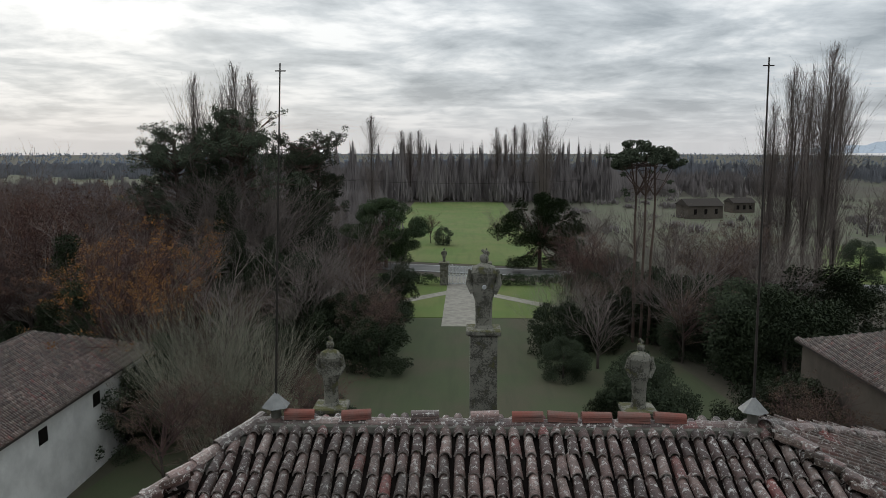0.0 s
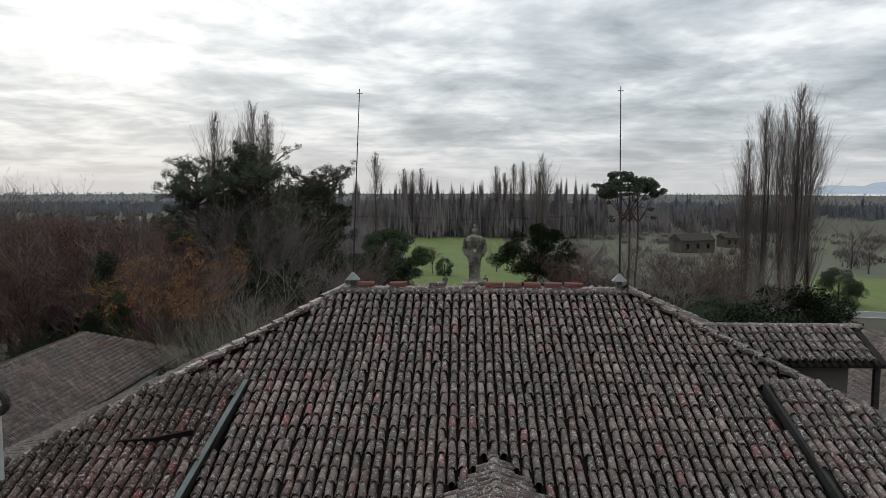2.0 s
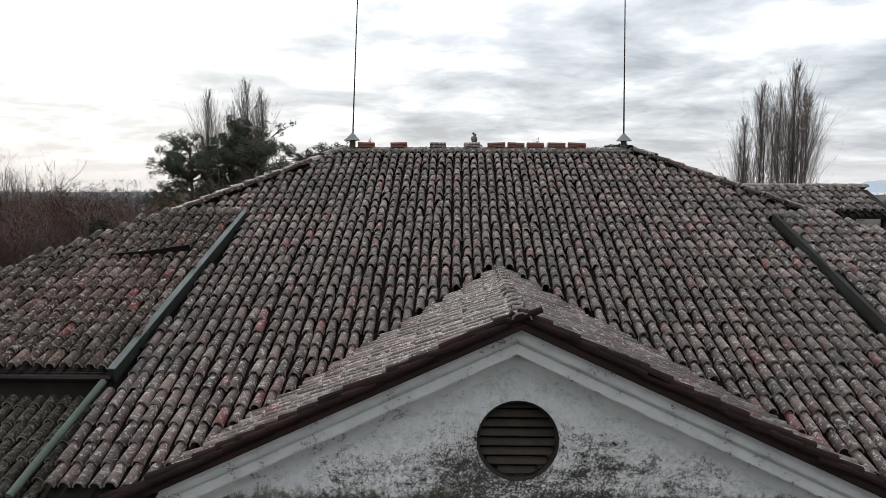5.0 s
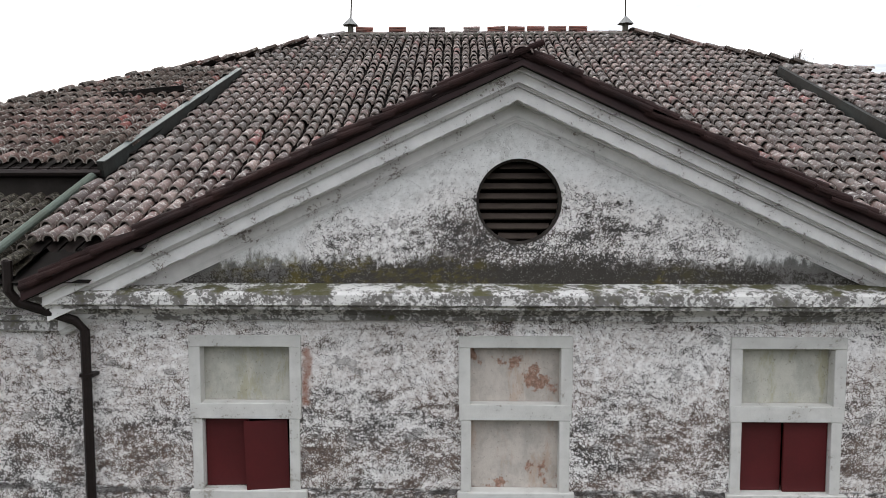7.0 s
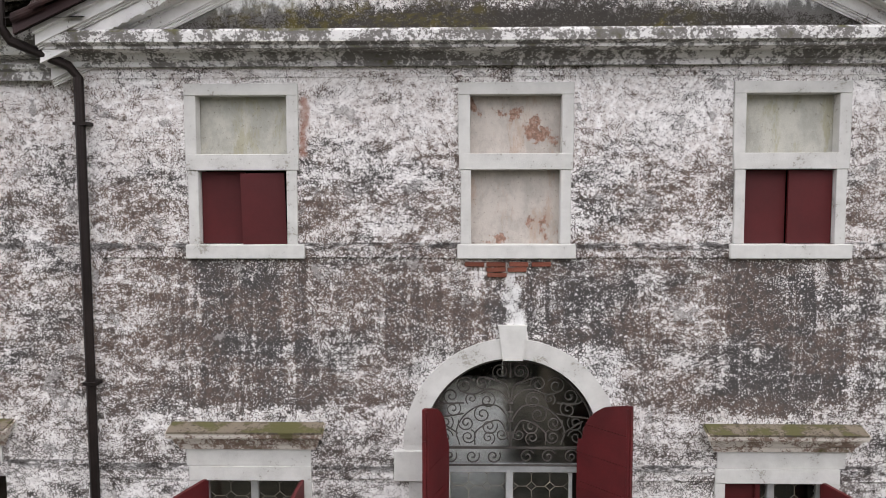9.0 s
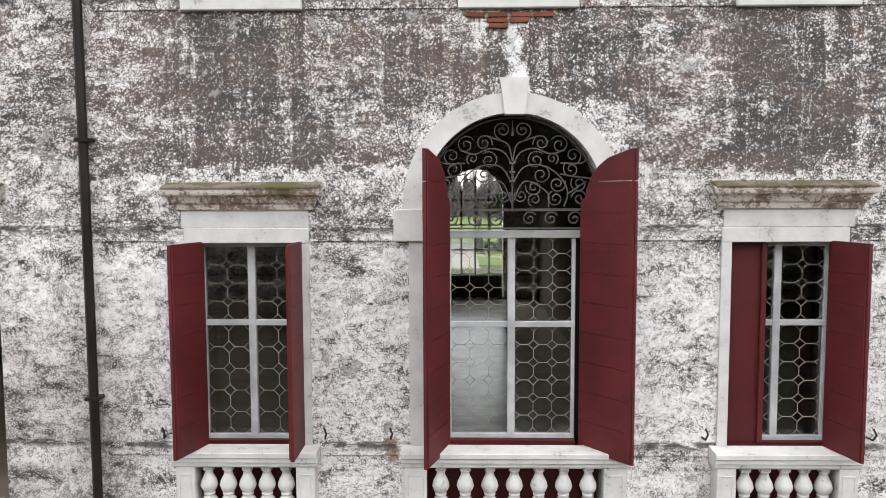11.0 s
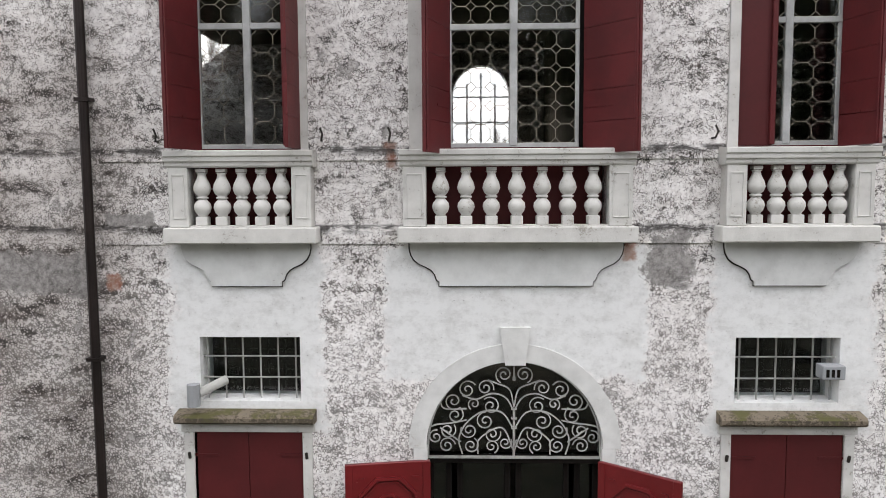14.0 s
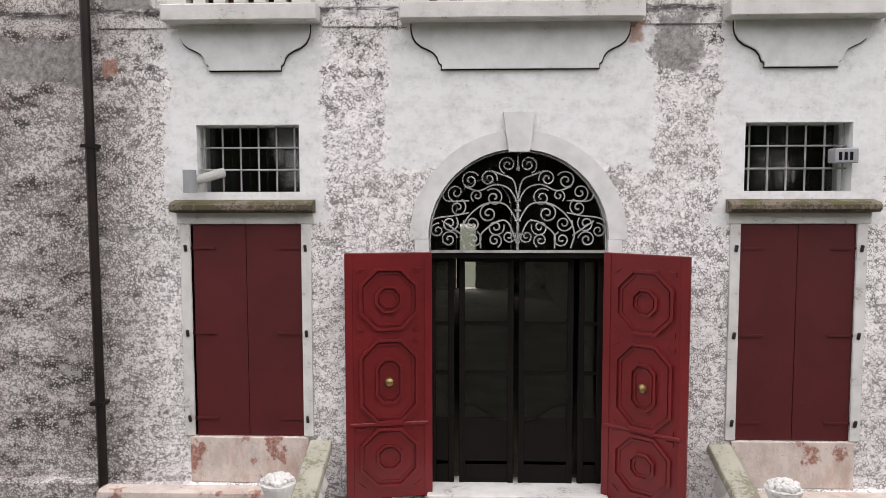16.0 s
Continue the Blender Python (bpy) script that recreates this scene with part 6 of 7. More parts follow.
tagged(mesh_object("ground", bm, GROUND_M), kind="structure")


def flat(nm, pts, mat, z=0.05):
    bm = bmesh.new()
    bm.faces.new([bm.verts.new((x, y, GROUND + z)) for x, y in pts])
    r = bmesh.ops.extrude_face_region(bm, geom=bm.faces[:])
    bmesh.ops.translate(bm, vec=(0, 0, -z - 0.05), verts=[v for v in r["geom"] if isinstance(v, bmesh.types.BMVert)])
    bmesh.ops.recalc_face_normals(bm, faces=bm.faces[:])
    return tagged(mesh_object(nm, bm, mat), kind="structure")


def road_y(x):
    return 139 - 0.25 * x


flat("lawn_avenue", [(-21, road_y(-21) + 7), (17, road_y(17) + 7), (15, 303), (-21, 303)], LAWN, 0.06)
flat("lawn_garden", [(-19, 100), (19, 100), (17, road_y(17) - 9), (-21, road_y(-21) - 9)], LAWN, 0.06)
flat("lawn_court", [(-30, 24), (30, 24), (20, 99.5), (-20, 99.5)], COURT, 0.055)
flat("road", [(-240, road_y(-240) - 4), (260, road_y(260) - 4), (260, road_y(260) + 4), (-240, road_y(-240) + 4)], ASPHALT, 0.10)
for o in (-3.4, 3.2):
    flat("road_edge_line", [(-240, road_y(-240) + o), (260, road_y(260) + o), (260, road_y(260) + o + 0.25), (-240, road_y(-240) + o + 0.25)], PAINT, 0.105)
flat("garden_path", [(-3.6, 95), (2.6, 95), (2.4, road_y(0) - 5), (-3.4, road_y(0) - 5)], GRAVEL, 0.09)
flat("garden_path", [(-19, 103), (-19, 100), (-3, 116), (-3, 119)], GRAVEL, 0.085)
flat("garden_path", [(18, 103), (18, 100), (2, 116), (2, 119)], GRAVEL, 0.085)
flat("field_east", [(38, 175), (120, 140), (190, 330), (50, 340)], FIELD, 0.06)
flat("field_meadow", [(62, 128), (150, 104), (190, 150), (82, 176)], LAWN, 0.065)
flat("field_green", [(200, 300), (420, 300), (520, 372), (260, 372)], LAWN, 0.07)
flat("field_west", [(-420, 420), (-120, 420), (-150, 560), (-520, 560)], FIELD, 0.06)
flat("forecourt", [(-30, -60), (30, -60), (30, -0.2), (-30, -0.2)], FORE, 0.05)


# ---- plants ----
BARK = simple("grey_bark", (0.085, 0.07, 0.06), 0.95, 0, 0.3, 3, 0.4)
BARK_PINE = simple("pine_bark", (0.12, 0.085, 0.07), 0.95, 0, 0.3, 3, 0.4)
TWIG = simple("bare_twigs", (0.19, 0.158, 0.142), 0.95, 0, 0.25, 1, 0)
TWIG_PALE = simple("pale_twigs", (0.30, 0.285, 0.22), 0.95, 0, 0.25, 1, 0)
TWIG_BROWN = simple("red_brown_twigs", (0.115, 0.075, 0.070), 0.95, 0, 0.3, 0.6, 0)


def leaf_mat(name, a, b):
    m, nt, p = material(name)
    n = Nodes(nt)
    col = n.mix(n.rand(True), a, b)
    col = n.mix(n.step(n.noise(n.world(), 0.35, 3), 0.35, 0.7, 0, 0.5), col, tuple(x * 0.5 for x in a))
    n.put(p.inputs["Base Color"], col)
    p.inputs["Roughness"].default_value, p.inputs["Specular IOR Level"].default_value = 0.8, 0.15
    return m


PINE = leaf_mat("pine_needles", (0.046, 0.058, 0.036), (0.075, 0.088, 0.055))
DARKLEAF = leaf_mat("dark_evergreen", (0.024, 0.033, 0.018), (0.042, 0.054, 0.027))
GREENLEAF = leaf_mat("hedge_green", (0.024, 0.04, 0.016), (0.042, 0.06, 0.022))
RUST = leaf_mat("rust_leaves", (0.070, 0.040, 0.033), (0.105, 0.054, 0.034))
ORANGE = leaf_mat("orange_leaves", (0.22, 0.10, 0.028), (0.15, 0.07, 0.022))
BROWNLEAF = leaf_mat("brown_dry_leaves", (0.085, 0.058, 0.042), (0.11, 0.07, 0.05))


def branches(rnd, start, direc, length, radius, depth, spread, up, out, segs=3, kids=(3, 5)):
    """Grows a limb and its twigs; out takes (points, r0, r1, depth)."""
    pts, p, d = [start.copy()], start.copy(), direc.normalized()
    for i in range(segs):
        d = (d + Vector((rnd.gauss(0, 1), rnd.gauss(0, 1), rnd.gauss(0, 1))) * 0.12 + Vector((0, 0, up))).normalized()
        p = p + d * (length / segs)
        pts.append(p.copy())
    out.append((pts, radius, radius * 0.45, depth))
    if depth == 0:
        return
    for k in range(rnd.randint(*kids)):
        f = rnd.uniform(0.25, 1.0)
        i = min(int(f * segs), segs - 1)
        q = pts[i].lerp(pts[i + 1], f * segs - i)
        side = Vector((rnd.gauss(0, 1), rnd.gauss(0, 1), rnd.gauss(0, 0.4))).normalized()
        branches(rnd, q, d + side * spread, length * rnd.uniform(0.45, 0.7), radius * 0.5, depth - 1, spread, up, out, max(2, segs - 1), kids)


def ribbon_mesh(name, limbs, mat, n=3):
    """Twigs as thin three-sided bars, in one mesh."""
    vs, fs = [], []
    for pts, r0, r1, _ in limbs:
        base = len(vs)
        for i, p in enumerate(pts):
            d = (pts[min(i + 1, len(pts) - 1)] - pts[max(i - 1, 0)]).normalized()
            a = d.orthogonal().normalized()
            b = d.cross(a)
            r = r0 + (r1 - r0) * i / (len(pts) - 1)
            for k in range(n):
                t = 2 * math.pi * k / n
                vs.append(p + r * (a * math.cos(t) + b * math.sin(t)))
        for i in range(len(pts) - 1):
            for k in range(n):
                u, v = base + i * n + k, base + i * n + (k + 1) % n
                fs.append((u, v, v + n, u + n))
    me = bpy.data.meshes.new(name)
    me.from_pydata([tuple(v) for v in vs], [], fs)
    me.materials.append(mat)
    return me


def leaf_cloud(name, centres, size, count, rnd, mat, flatness=0.7, clump=1.0):
    """Many small leaf blades scattered in clumps round centres."""
    vs, fs = [], []
    for c, r in centres:
        for _ in range(int(count * r * r)):
            d = Vector((rnd.gauss(0, 1), rnd.gauss(0, 1), rnd.gauss(0, 1))).normalized()
            p = c + Vector((d.x, d.y, d.z * flatness)) * r * rnd.uniform(0.55, 1.08) ** clump
            a = Vector((rnd.gauss(0, 1), rnd.gauss(0, 1), rnd.gauss(0, 1))).normalized()
            b = a.orthogonal().normalized()
            s = size * rnd.uniform(0.6, 1.4)
            k = len(vs)
            vs += [p - a * s, p + b * s * 0.55, p + a * s, p - b * s * 0.55]
            fs.append((k, k + 1, k + 2, k + 3))
    me = bpy.data.meshes.new(name)
    me.from_pydata([tuple(v) for v in vs], [], fs)
    me.materials.append(mat)
    return me


def sub(name, me, parent):
    o = new(name, me)
    o.parent = parent
    return o


def poplar(seed, h=35.0, mat=None):
    """A bare columnar poplar: steep limbs close to the trunk."""
    rnd = random.Random(seed)
    t = thing("poplar_tree", "tall bare columnar poplar with fine upright twigs", "tree", "poplars")
    limbs, trunk = [], []
    axis = [Vector((0, 0, h * 0.97 * i / 8)) + Vector((rnd.gauss(0, 0.14), rnd.gauss(0, 0.14), 0)) for i in range(9)]
    trunk.append((axis, h * 0.011, 0.03, 3))
    # two or three leaders leave the trunk low down and climb beside it
    for k in range(3):
        a, z0 = rnd.uniform(0, 6.28), rnd.uniform(0.08, 0.3)
        r, z1 = rnd.uniform(0.7, 1.5), rnd.uniform(0.72, 0.9)
        trunk.append(([Vector((math.cos(a) * r * min(1, f * 2.2), math.sin(a) * r * min(1, f * 2.2), h * (z0 + (z1 - z0) * f))) for f in (0, 0.15, 0.35, 0.6, 0.8, 1.0)], h * 0.006, 0.03, 3))
    for i in range(120):
        f = rnd.uniform(0.08, 0.95)
        stem = trunk[0][0] if i % 3 else trunk[1 + (i // 3) % 3][0]
        q = min(range(len(stem)), key=lambda k: abs(stem[k].z - f * h))
        st = Vector((stem[q].x, stem[q].y, f * h)) if i % 3 == 0 or f < 0.97 else stem[q]
        wide = h * 0.075 * (math.sin(math.pi * min(1.0, (f + 0.05) ** 0.8)) ** 0.7 * 0.85 + 0.15)
        a, t_ = rnd.uniform(0, 6.28), rnd.uniform(0.16, 0.36)
        L = min(wide / t_ * rnd.uniform(0.6, 0.95), (h - st.z) * 0.50 + 0.3)
        branches(rnd, st, Vector((math.cos(a) * t_, math.sin(a) * t_, 1)), L, (0.062 - 0.034 * f) * h / 35, 2, 0.34, 0.12, limbs, 3, (3, 5))
    sub("trunk", ribbon_mesh("trunk", trunk, BARK, 7), t)
    sub("crown", ribbon_mesh("crown", limbs, mat or TWIG), t)
    return t


def bare_tree(seed, h=14.0, mat=None, label="bare winter tree with fine brown twigs", leaves=None, width=0.75):
    rnd = random.Random(seed)
    t = thing("bare_tree", label, "tree", "bare trees")
    limbs, trunk = [], []
    trunk.append(([Vector((0, 0, h * 0.45 * i / 4)) + Vector((rnd.gauss(0, 0.12), rnd.gauss(0, 0.12), 0)) for i in range(5)], h * 0.018, h * 0.01, 3))
    for i in range(16):
        a = rnd.uniform(0, 6.28)
        z = h * rnd.uniform(0.12, 0.45)
        branches(rnd, Vector((0, 0, z)), Vector((math.cos(a) * width, math.sin(a) * width, 1.0)), h * rnd.uniform(0.38, 0.55), h * 0.006, 3, 0.75, 0.05, limbs, 3, (3, 5))
    sub("trunk", ribbon_mesh("trunk", trunk, BARK, 7), t)
    sub("crown", ribbon_mesh("crown", limbs, mat or TWIG), t)
    if leaves:
        tips = [(l[0][-1], h * 0.035) for l in limbs if l[3] == 0]
        rnd.shuffle(tips)
        sub("foliage", leaf_cloud("foliage", tips[:460], h * 0.0055, 20 / (h * 0.035) ** 2, rnd, leaves), t)
    return t


def shrub(seed, h=6.0, mat=None, label="bare shrub of many upright pale stems"):
    rnd = random.Random(seed)
    t = thing("bare_shrub", label, "shrub", "shrubs")
    limbs = []
    for i in range(90):
        a, r = rnd.uniform(0, 6.28), rnd.uniform(0, h * 0.25)
        branches(rnd, Vector((math.cos(a) * r, math.sin(a) * r, 0)), Vector((math.cos(a) * 0.45, math.sin(a) * 0.45, 1)), h * rnd.uniform(0.6, 1.0), 0.022, 2, 0.35, 0.04, limbs, 3, (3, 5))
    sub("stem", ribbon_mesh("stems", limbs, mat or TWIG_PALE), t)
    return t


def pine(seed, h=16.0, crown=6.0, label="dark umbrella pine with clumped needles", trunks=1, flat_=0.5, low=0.5, mat=None):
    """A pine: leaning trunk, limbs that carry separate clumps of needles."""
    rnd = random.Random(seed)
    t = thing("pine_tree", label, "tree", "pines")
    limbs, cl = [], []
    for k in range(trunks):
        lean = Vector((rnd.gauss(0, 0.05), rnd.gauss(0, 0.05), 1))
        off = Vector((k * 1.0 - (trunks - 1) * 0.5, rnd.uniform(-0.5, 0.5), 0))
        tp = [off + lean * (h * 0.86 * i / 6) + Vector((rnd.gauss(0, 0.12), rnd.gauss(0, 0.12), 0)) for i in range(7)]
        sub("trunk", ribbon_mesh("trunk", [(tp, h * (0.017 if trunks == 1 else 0.0085), h * 0.006, 3)], BARK_PINE, 8), t)
        for i in range(int((34 if trunks == 1 else 26) / trunks) + 4):
            f = rnd.uniform(low, 1.0)
            p = tp[0].lerp(tp[-1], f)
            a = rnd.uniform(0, 6.28)
            reach = crown * rnd.uniform(0.35, 1.0) * (1.15 - 0.45 * max(f - 0.75, 0) * 4 * 0.5)
            limb = []
            branches(rnd, p, Vector((math.cos(a), math.sin(a), 0.28)), reach, h * 0.006, 1, 0.7, 0.05, limb, 3, (3, 4))
            limbs += limb
            for l in limb:
                cl.append((l[0][-1] + Vector((0, 0, 0.2)), crown * rnd.uniform(0.09, 0.17)))
                if rnd.random() < 0.5:
                    cl.append((l[0][-2], crown * rnd.uniform(0.07, 0.13)))
    sub("limb", ribbon_mesh("limbs", limbs, BARK_PINE, 4), t)
    sub("crown", leaf_cloud("crown", cl, 0.12, 230 / (crown * 0.2) ** 2, rnd, mat or PINE, flat_, 1.6), t)
    return t


def stone_pine(seed, h, w, mat):
    """A broad domed pine: forked trunk, a thick cap of needle clumps with ragged lower limbs."""
    rnd = random.Random(seed)
    t = thing("stone_pine", "broad domed stone pine with ragged lower limbs", "tree", "stone pines")
    limbs, cl = [], []
    sub("trunk", ribbon_mesh("trunk", [([Vector((0, 0, 0)), Vector((0.2, 0.1, h * 0.2)), Vector((0.1, 0, h * 0.45))], h * 0.03, h * 0.02, 3)], BARK_PINE, 8), t)
    for i in range(60):
        a, f = rnd.uniform(0, 6.28), rnd.uniform(0.0, 1.0) ** 0.7
        top = h * (0.97 - 0.42 * f * f) - h * 0.07
        if rnd.random() < 0.55:
            top = h * rnd.uniform(0.12, 0.6)
            f = rnd.uniform(0.5, 0.95)
        e = Vector((math.cos(a) * f * w, math.sin(a) * f * w, top))
        limbs.append(([Vector((0, 0, h * 0.35)), Vector((e.x * 0.45, e.y * 0.45, (h * 0.35 + e.z) / 2 - 0.3)), e], h * 0.009, h * 0.003, 1))
        for k in range(3):
            cl.append((e + Vector((rnd.gauss(0, w * 0.09), rnd.gauss(0, w * 0.09), rnd.gauss(0, h * 0.02))), w * rnd.uniform(0.13, 0.22)))
    sub("limb", ribbon_mesh("limb", limbs, BARK_PINE, 4), t)
    sub("crown", leaf_cloud("crown", cl, w * 0.02, 300 / (w * 0.18) ** 2, rnd, mat, 0.75), t)
    return t


def evergreen(seed, h=5.0, w=3.0, mat=None, label="dense dark evergreen shrub", cone=False):
    rnd = random.Random(seed)
    t = thing("evergreen", label, "shrub", "evergreens")
    cl = []
    for i in range(70):
        z = rnd.uniform(0.05, 0.97)
        rr = w * (1 - z) if cone else w * math.sqrt(max(0.05, 1 - (2 * z - 0.9) ** 2 / 1.3))
        a = rnd.uniform(0, 6.28)
        q = rr * math.sqrt(rnd.uniform(0.25, 1.0))
        cl.append((Vector((math.cos(a) * q, math.sin(a) * q, z * h)), w * rnd.uniform(0.16, 0.30)))
    sub("stem", ribbon_mesh("stem", [([Vector((0, 0, 0)), Vector((0, 0, h * 0.7))], w * 0.05, w * 0.02, 0)], BARK, 6), t)
    sub("crown", leaf_cloud("crown", cl, w * 0.026, 330 / (w * 0.24) ** 2, rnd, mat or DARKLEAF, 0.9), t)
    return t


def stand(ob, x, y, s=1.0, turn=0.0, copy=True, sz=None):
    m = Matrix.Translation((x, y, GROUND)) @ Matrix.Rotation(turn, 4, "Z")
    if not copy:
        ob.matrix_world = m @ Matrix.Diagonal((s, s, sz or s, 1))
        return ob
    o = copy_thing(ob, m)
    o.scale = (s, s, sz or s)
    return o


# places: a bearing, counted in steps across the view over the roof, and a distance
CX, CY = -0.5, -8.5


def spot(col, dist):
    return CX + (col - 823) / 1312 * dist, CY + dist


def plant(proto, col, dist, s=1.0, turn=None, sz=None, first=False):
    x, y = spot(col, dist)
    return stand(proto, x, y, s, random.uniform(0, 6.28) if turn is None else turn, not first, sz)


pop_a, pop_b, pop_c = poplar(1), poplar(2), poplar(3)
plant(pop_a, 1400, 108, 0.95, first=True, sz=1.06)
plant(pop_b, 1345, 112, 0.8, first=True, sz=0.99)
plant(pop_c, 1376, 116, 0.7, first=True, sz=1.0)
plant(pop_a, 1316, 110, 0.75, sz=0.84)
plant(pop_b, 1424, 113, 0.8, sz=0.96)
for col, dist, s in ((378, 118, 0.98), (447, 116, 1.02), (472, 118, 0.98), (425, 122, 0.93)):
    plant((pop_a, pop_b, pop_c)[col % 3], col, dist, s * 0.8, sz=s)
for col, dist, s in ((665, 225, 0.93), (715, 320, 0.85), (730, 325, 0.83), (745, 318, 0.85), (877, 318, 0.88), (893, 322, 0.8), (908, 316, 0.9), (925, 318, 0.93), (960, 185, 0.87), (952, 190, 0.75)):
    plant((pop_c, pop_a, pop_b)[col % 3], col, dist, s * 0.9, sz=s)
pine_a = pine(11, 29, 5.8, "tall dark pine with a broken crown of clumped needles", 1, 0.85, 0.50)
pine_b = pine(12, 29, 5.2, "tall dark pine with a broken crown of clumped needles", 1, 0.85, 0.45)
plant(pine_a, 362, 112, 0.98, first=True)
plant(pine_b, 418, 115, 1.0, first=True)
plant(pine_a, 468, 112, 1.06)
plant(pine_b, 340, 114, 0.9)
plant(pine_a, 548, 120, 0.94)
plant(pine_b, 572, 124, 0.93)
# pale trunks wound with climbers under the pines
vine = bare_tree(46, 17, TWIG, "slender pale trunk overgrown with bare climbers", None, 0.25)
plant(vine, 405, 108, 1.0, first=True)
for col, dist in ((492, 107), (452, 106), (395, 110), (520, 112), (430, 109)):
    plant(vine, col, dist, random.uniform(0.9, 1.2))


def umbrella_pine(seed, h, w, deep):
    """Slender stems that fork high up, each limb ending in a flat cushion of needles."""
    rnd = random.Random(seed)
    t = thing("pine_tree", "slender three-stemmed pine with a flat sparse crown", "tree", "pines")
    limbs, cl = [], []
    for k in range(3):
        off = Vector(((k - 1) * 0.9, rnd.uniform(-0.5, 0.5), 0))
        tp = [off + Vector(((k - 1) * 0.05 * i, 0, (h - deep * 0.9) * i / 6)) + Vector((rnd.gauss(0, 0.10), rnd.gauss(0, 0.10), 0)) for i in range(7)]
        sub("trunk", ribbon_mesh("trunk", [(tp, 0.20, 0.10, 3)], BARK_PINE, 8), t)
        for i in range(13):
            a = rnd.uniform(0, 6.28)
            r = w * math.sqrt(rnd.uniform(0.03, 1.0))
            e = Vector((math.cos(a) * r, math.sin(a) * r, h - 0.35 - deep * 0.62 * (r / w) ** 2 - rnd.uniform(0, 0.35) * deep))
            st = tp[-1 - rnd.randint(0, 1)]
            limbs.append(([st, st.lerp(e, 0.5) + Vector((0, 0, -0.25)), e], 0.075, 0.03, 1))
            for _ in range(4):
                cl.append((e + Vector((rnd.gauss(0, 0.42), rnd.gauss(0, 0.42), rnd.gauss(0, 0.12))), rnd.uniform(0.38, 0.62)))
    for i in range(7):
        a, z = rnd.uniform(0, 6.28), h - deep * rnd.uniform(1.0, 2.0)
        e = Vector((math.cos(a) * w * 0.75, math.sin(a) * w * 0.75, z))
        limbs.append(([Vector((0, 0, z + 0.5)), e * 0.5 + Vector((0, 0, z * 0.5 + 0.3)), e], 0.05, 0.02, 1))
        cl.append((e, 0.4))
    sub("limb", ribbon_mesh("limbs", limbs, BARK_PINE, 4), t)
    sub("crown", leaf_cloud("crown", cl, 0.13, 330, rnd, PINE, 0.6), t)
    return t


umb = umbrella_pine(17, 24.7, 3.9, 3.7)
plant(umb, 1112, 96, 1.0, first=True)
round_a = stone_pine(21, 15.2, 8.0, GREENLEAF)
plant(round_a, 950, 148, 1.0, first=True)
plant(round_a, 690, 150, 0.92)
dome = evergreen(31, 7, 3.4, DARKLEAF, "clipped round dark evergreen bush")
plant(dome, 787, 182, 0.62, first=True)
ever, cone = evergreen(32, 6.5, 4.2), evergreen(33, 13, 3.6, DARKLEAF, "dark conical conifer with dense foliage", True)
plant(ever, 1240, 92, 1.3, first=True)
plant(cone, 175, 78, 1.15, first=True)
rust, bare, orange, pale = bare_tree(41, 15, TWIG_BROWN, "bare tree with red brown twigs and last rust leaves", RUST), bare_tree(42, 15), bare_tree(43, 15, TWIG_BROWN, "autumn tree with orange leaves", ORANGE), shrub(44, 9)
brown = bare_tree(45, 9, TWIG_BROWN, "small tree with dry brown leaves", BROWNLEAF)
plant(rust, 60, 96, 1.05, first=True)
plant(bare, 30, 134, 1.45, first=True)
for col, dist, k in ((5, 128, 1.3), (60, 126, 1.25), (-25, 130, 1.35), (90, 122, 1.0), (45, 138, 1.4)):
    plant(bare, col, dist, k)
plant(orange, 288, 70, 1.0, first=True)
plant(pale, 420, 62, 0.95, first=True)
plant(brown, 1220, 100, 1.35, first=True)
random.seed(5)
for i in range(60):
    col, dist = random.uniform(-80, 350), random.uniform(74, 140)
    plant(random.choice((rust, rust, bare, brown, orange) if i % 3 == 0 else (rust, rust, bare)), col, dist, random.uniform(0.75, 1.12))
for i in range(30):
    col, dist = random.uniform(330, 690), random.uniform(88, 150)
    plant(random.choice((bare, bare, brown)), col, dist, random.uniform(0.65, 0.95))
for i in range(26):
    col, dist = random.uniform(1010, 1330), random.uniform(84, 128)
    plant(random.choice((bare, brown, ever)), col, dist, random.uniform(0.6, 0.9))
# shrubs of the garden behind the house
for i in range(34):
    x = random.choice((-1, 1)) * random.uniform(9, 26)
    y = random.uniform(42, 100)
    stand(random.choice((ever, ever, brown, pale)) if x > 0 else random.choice((ever, brown, bare, ever)), x, y, random.uniform(0.6, 0.95), random.uniform(0, 6.28))
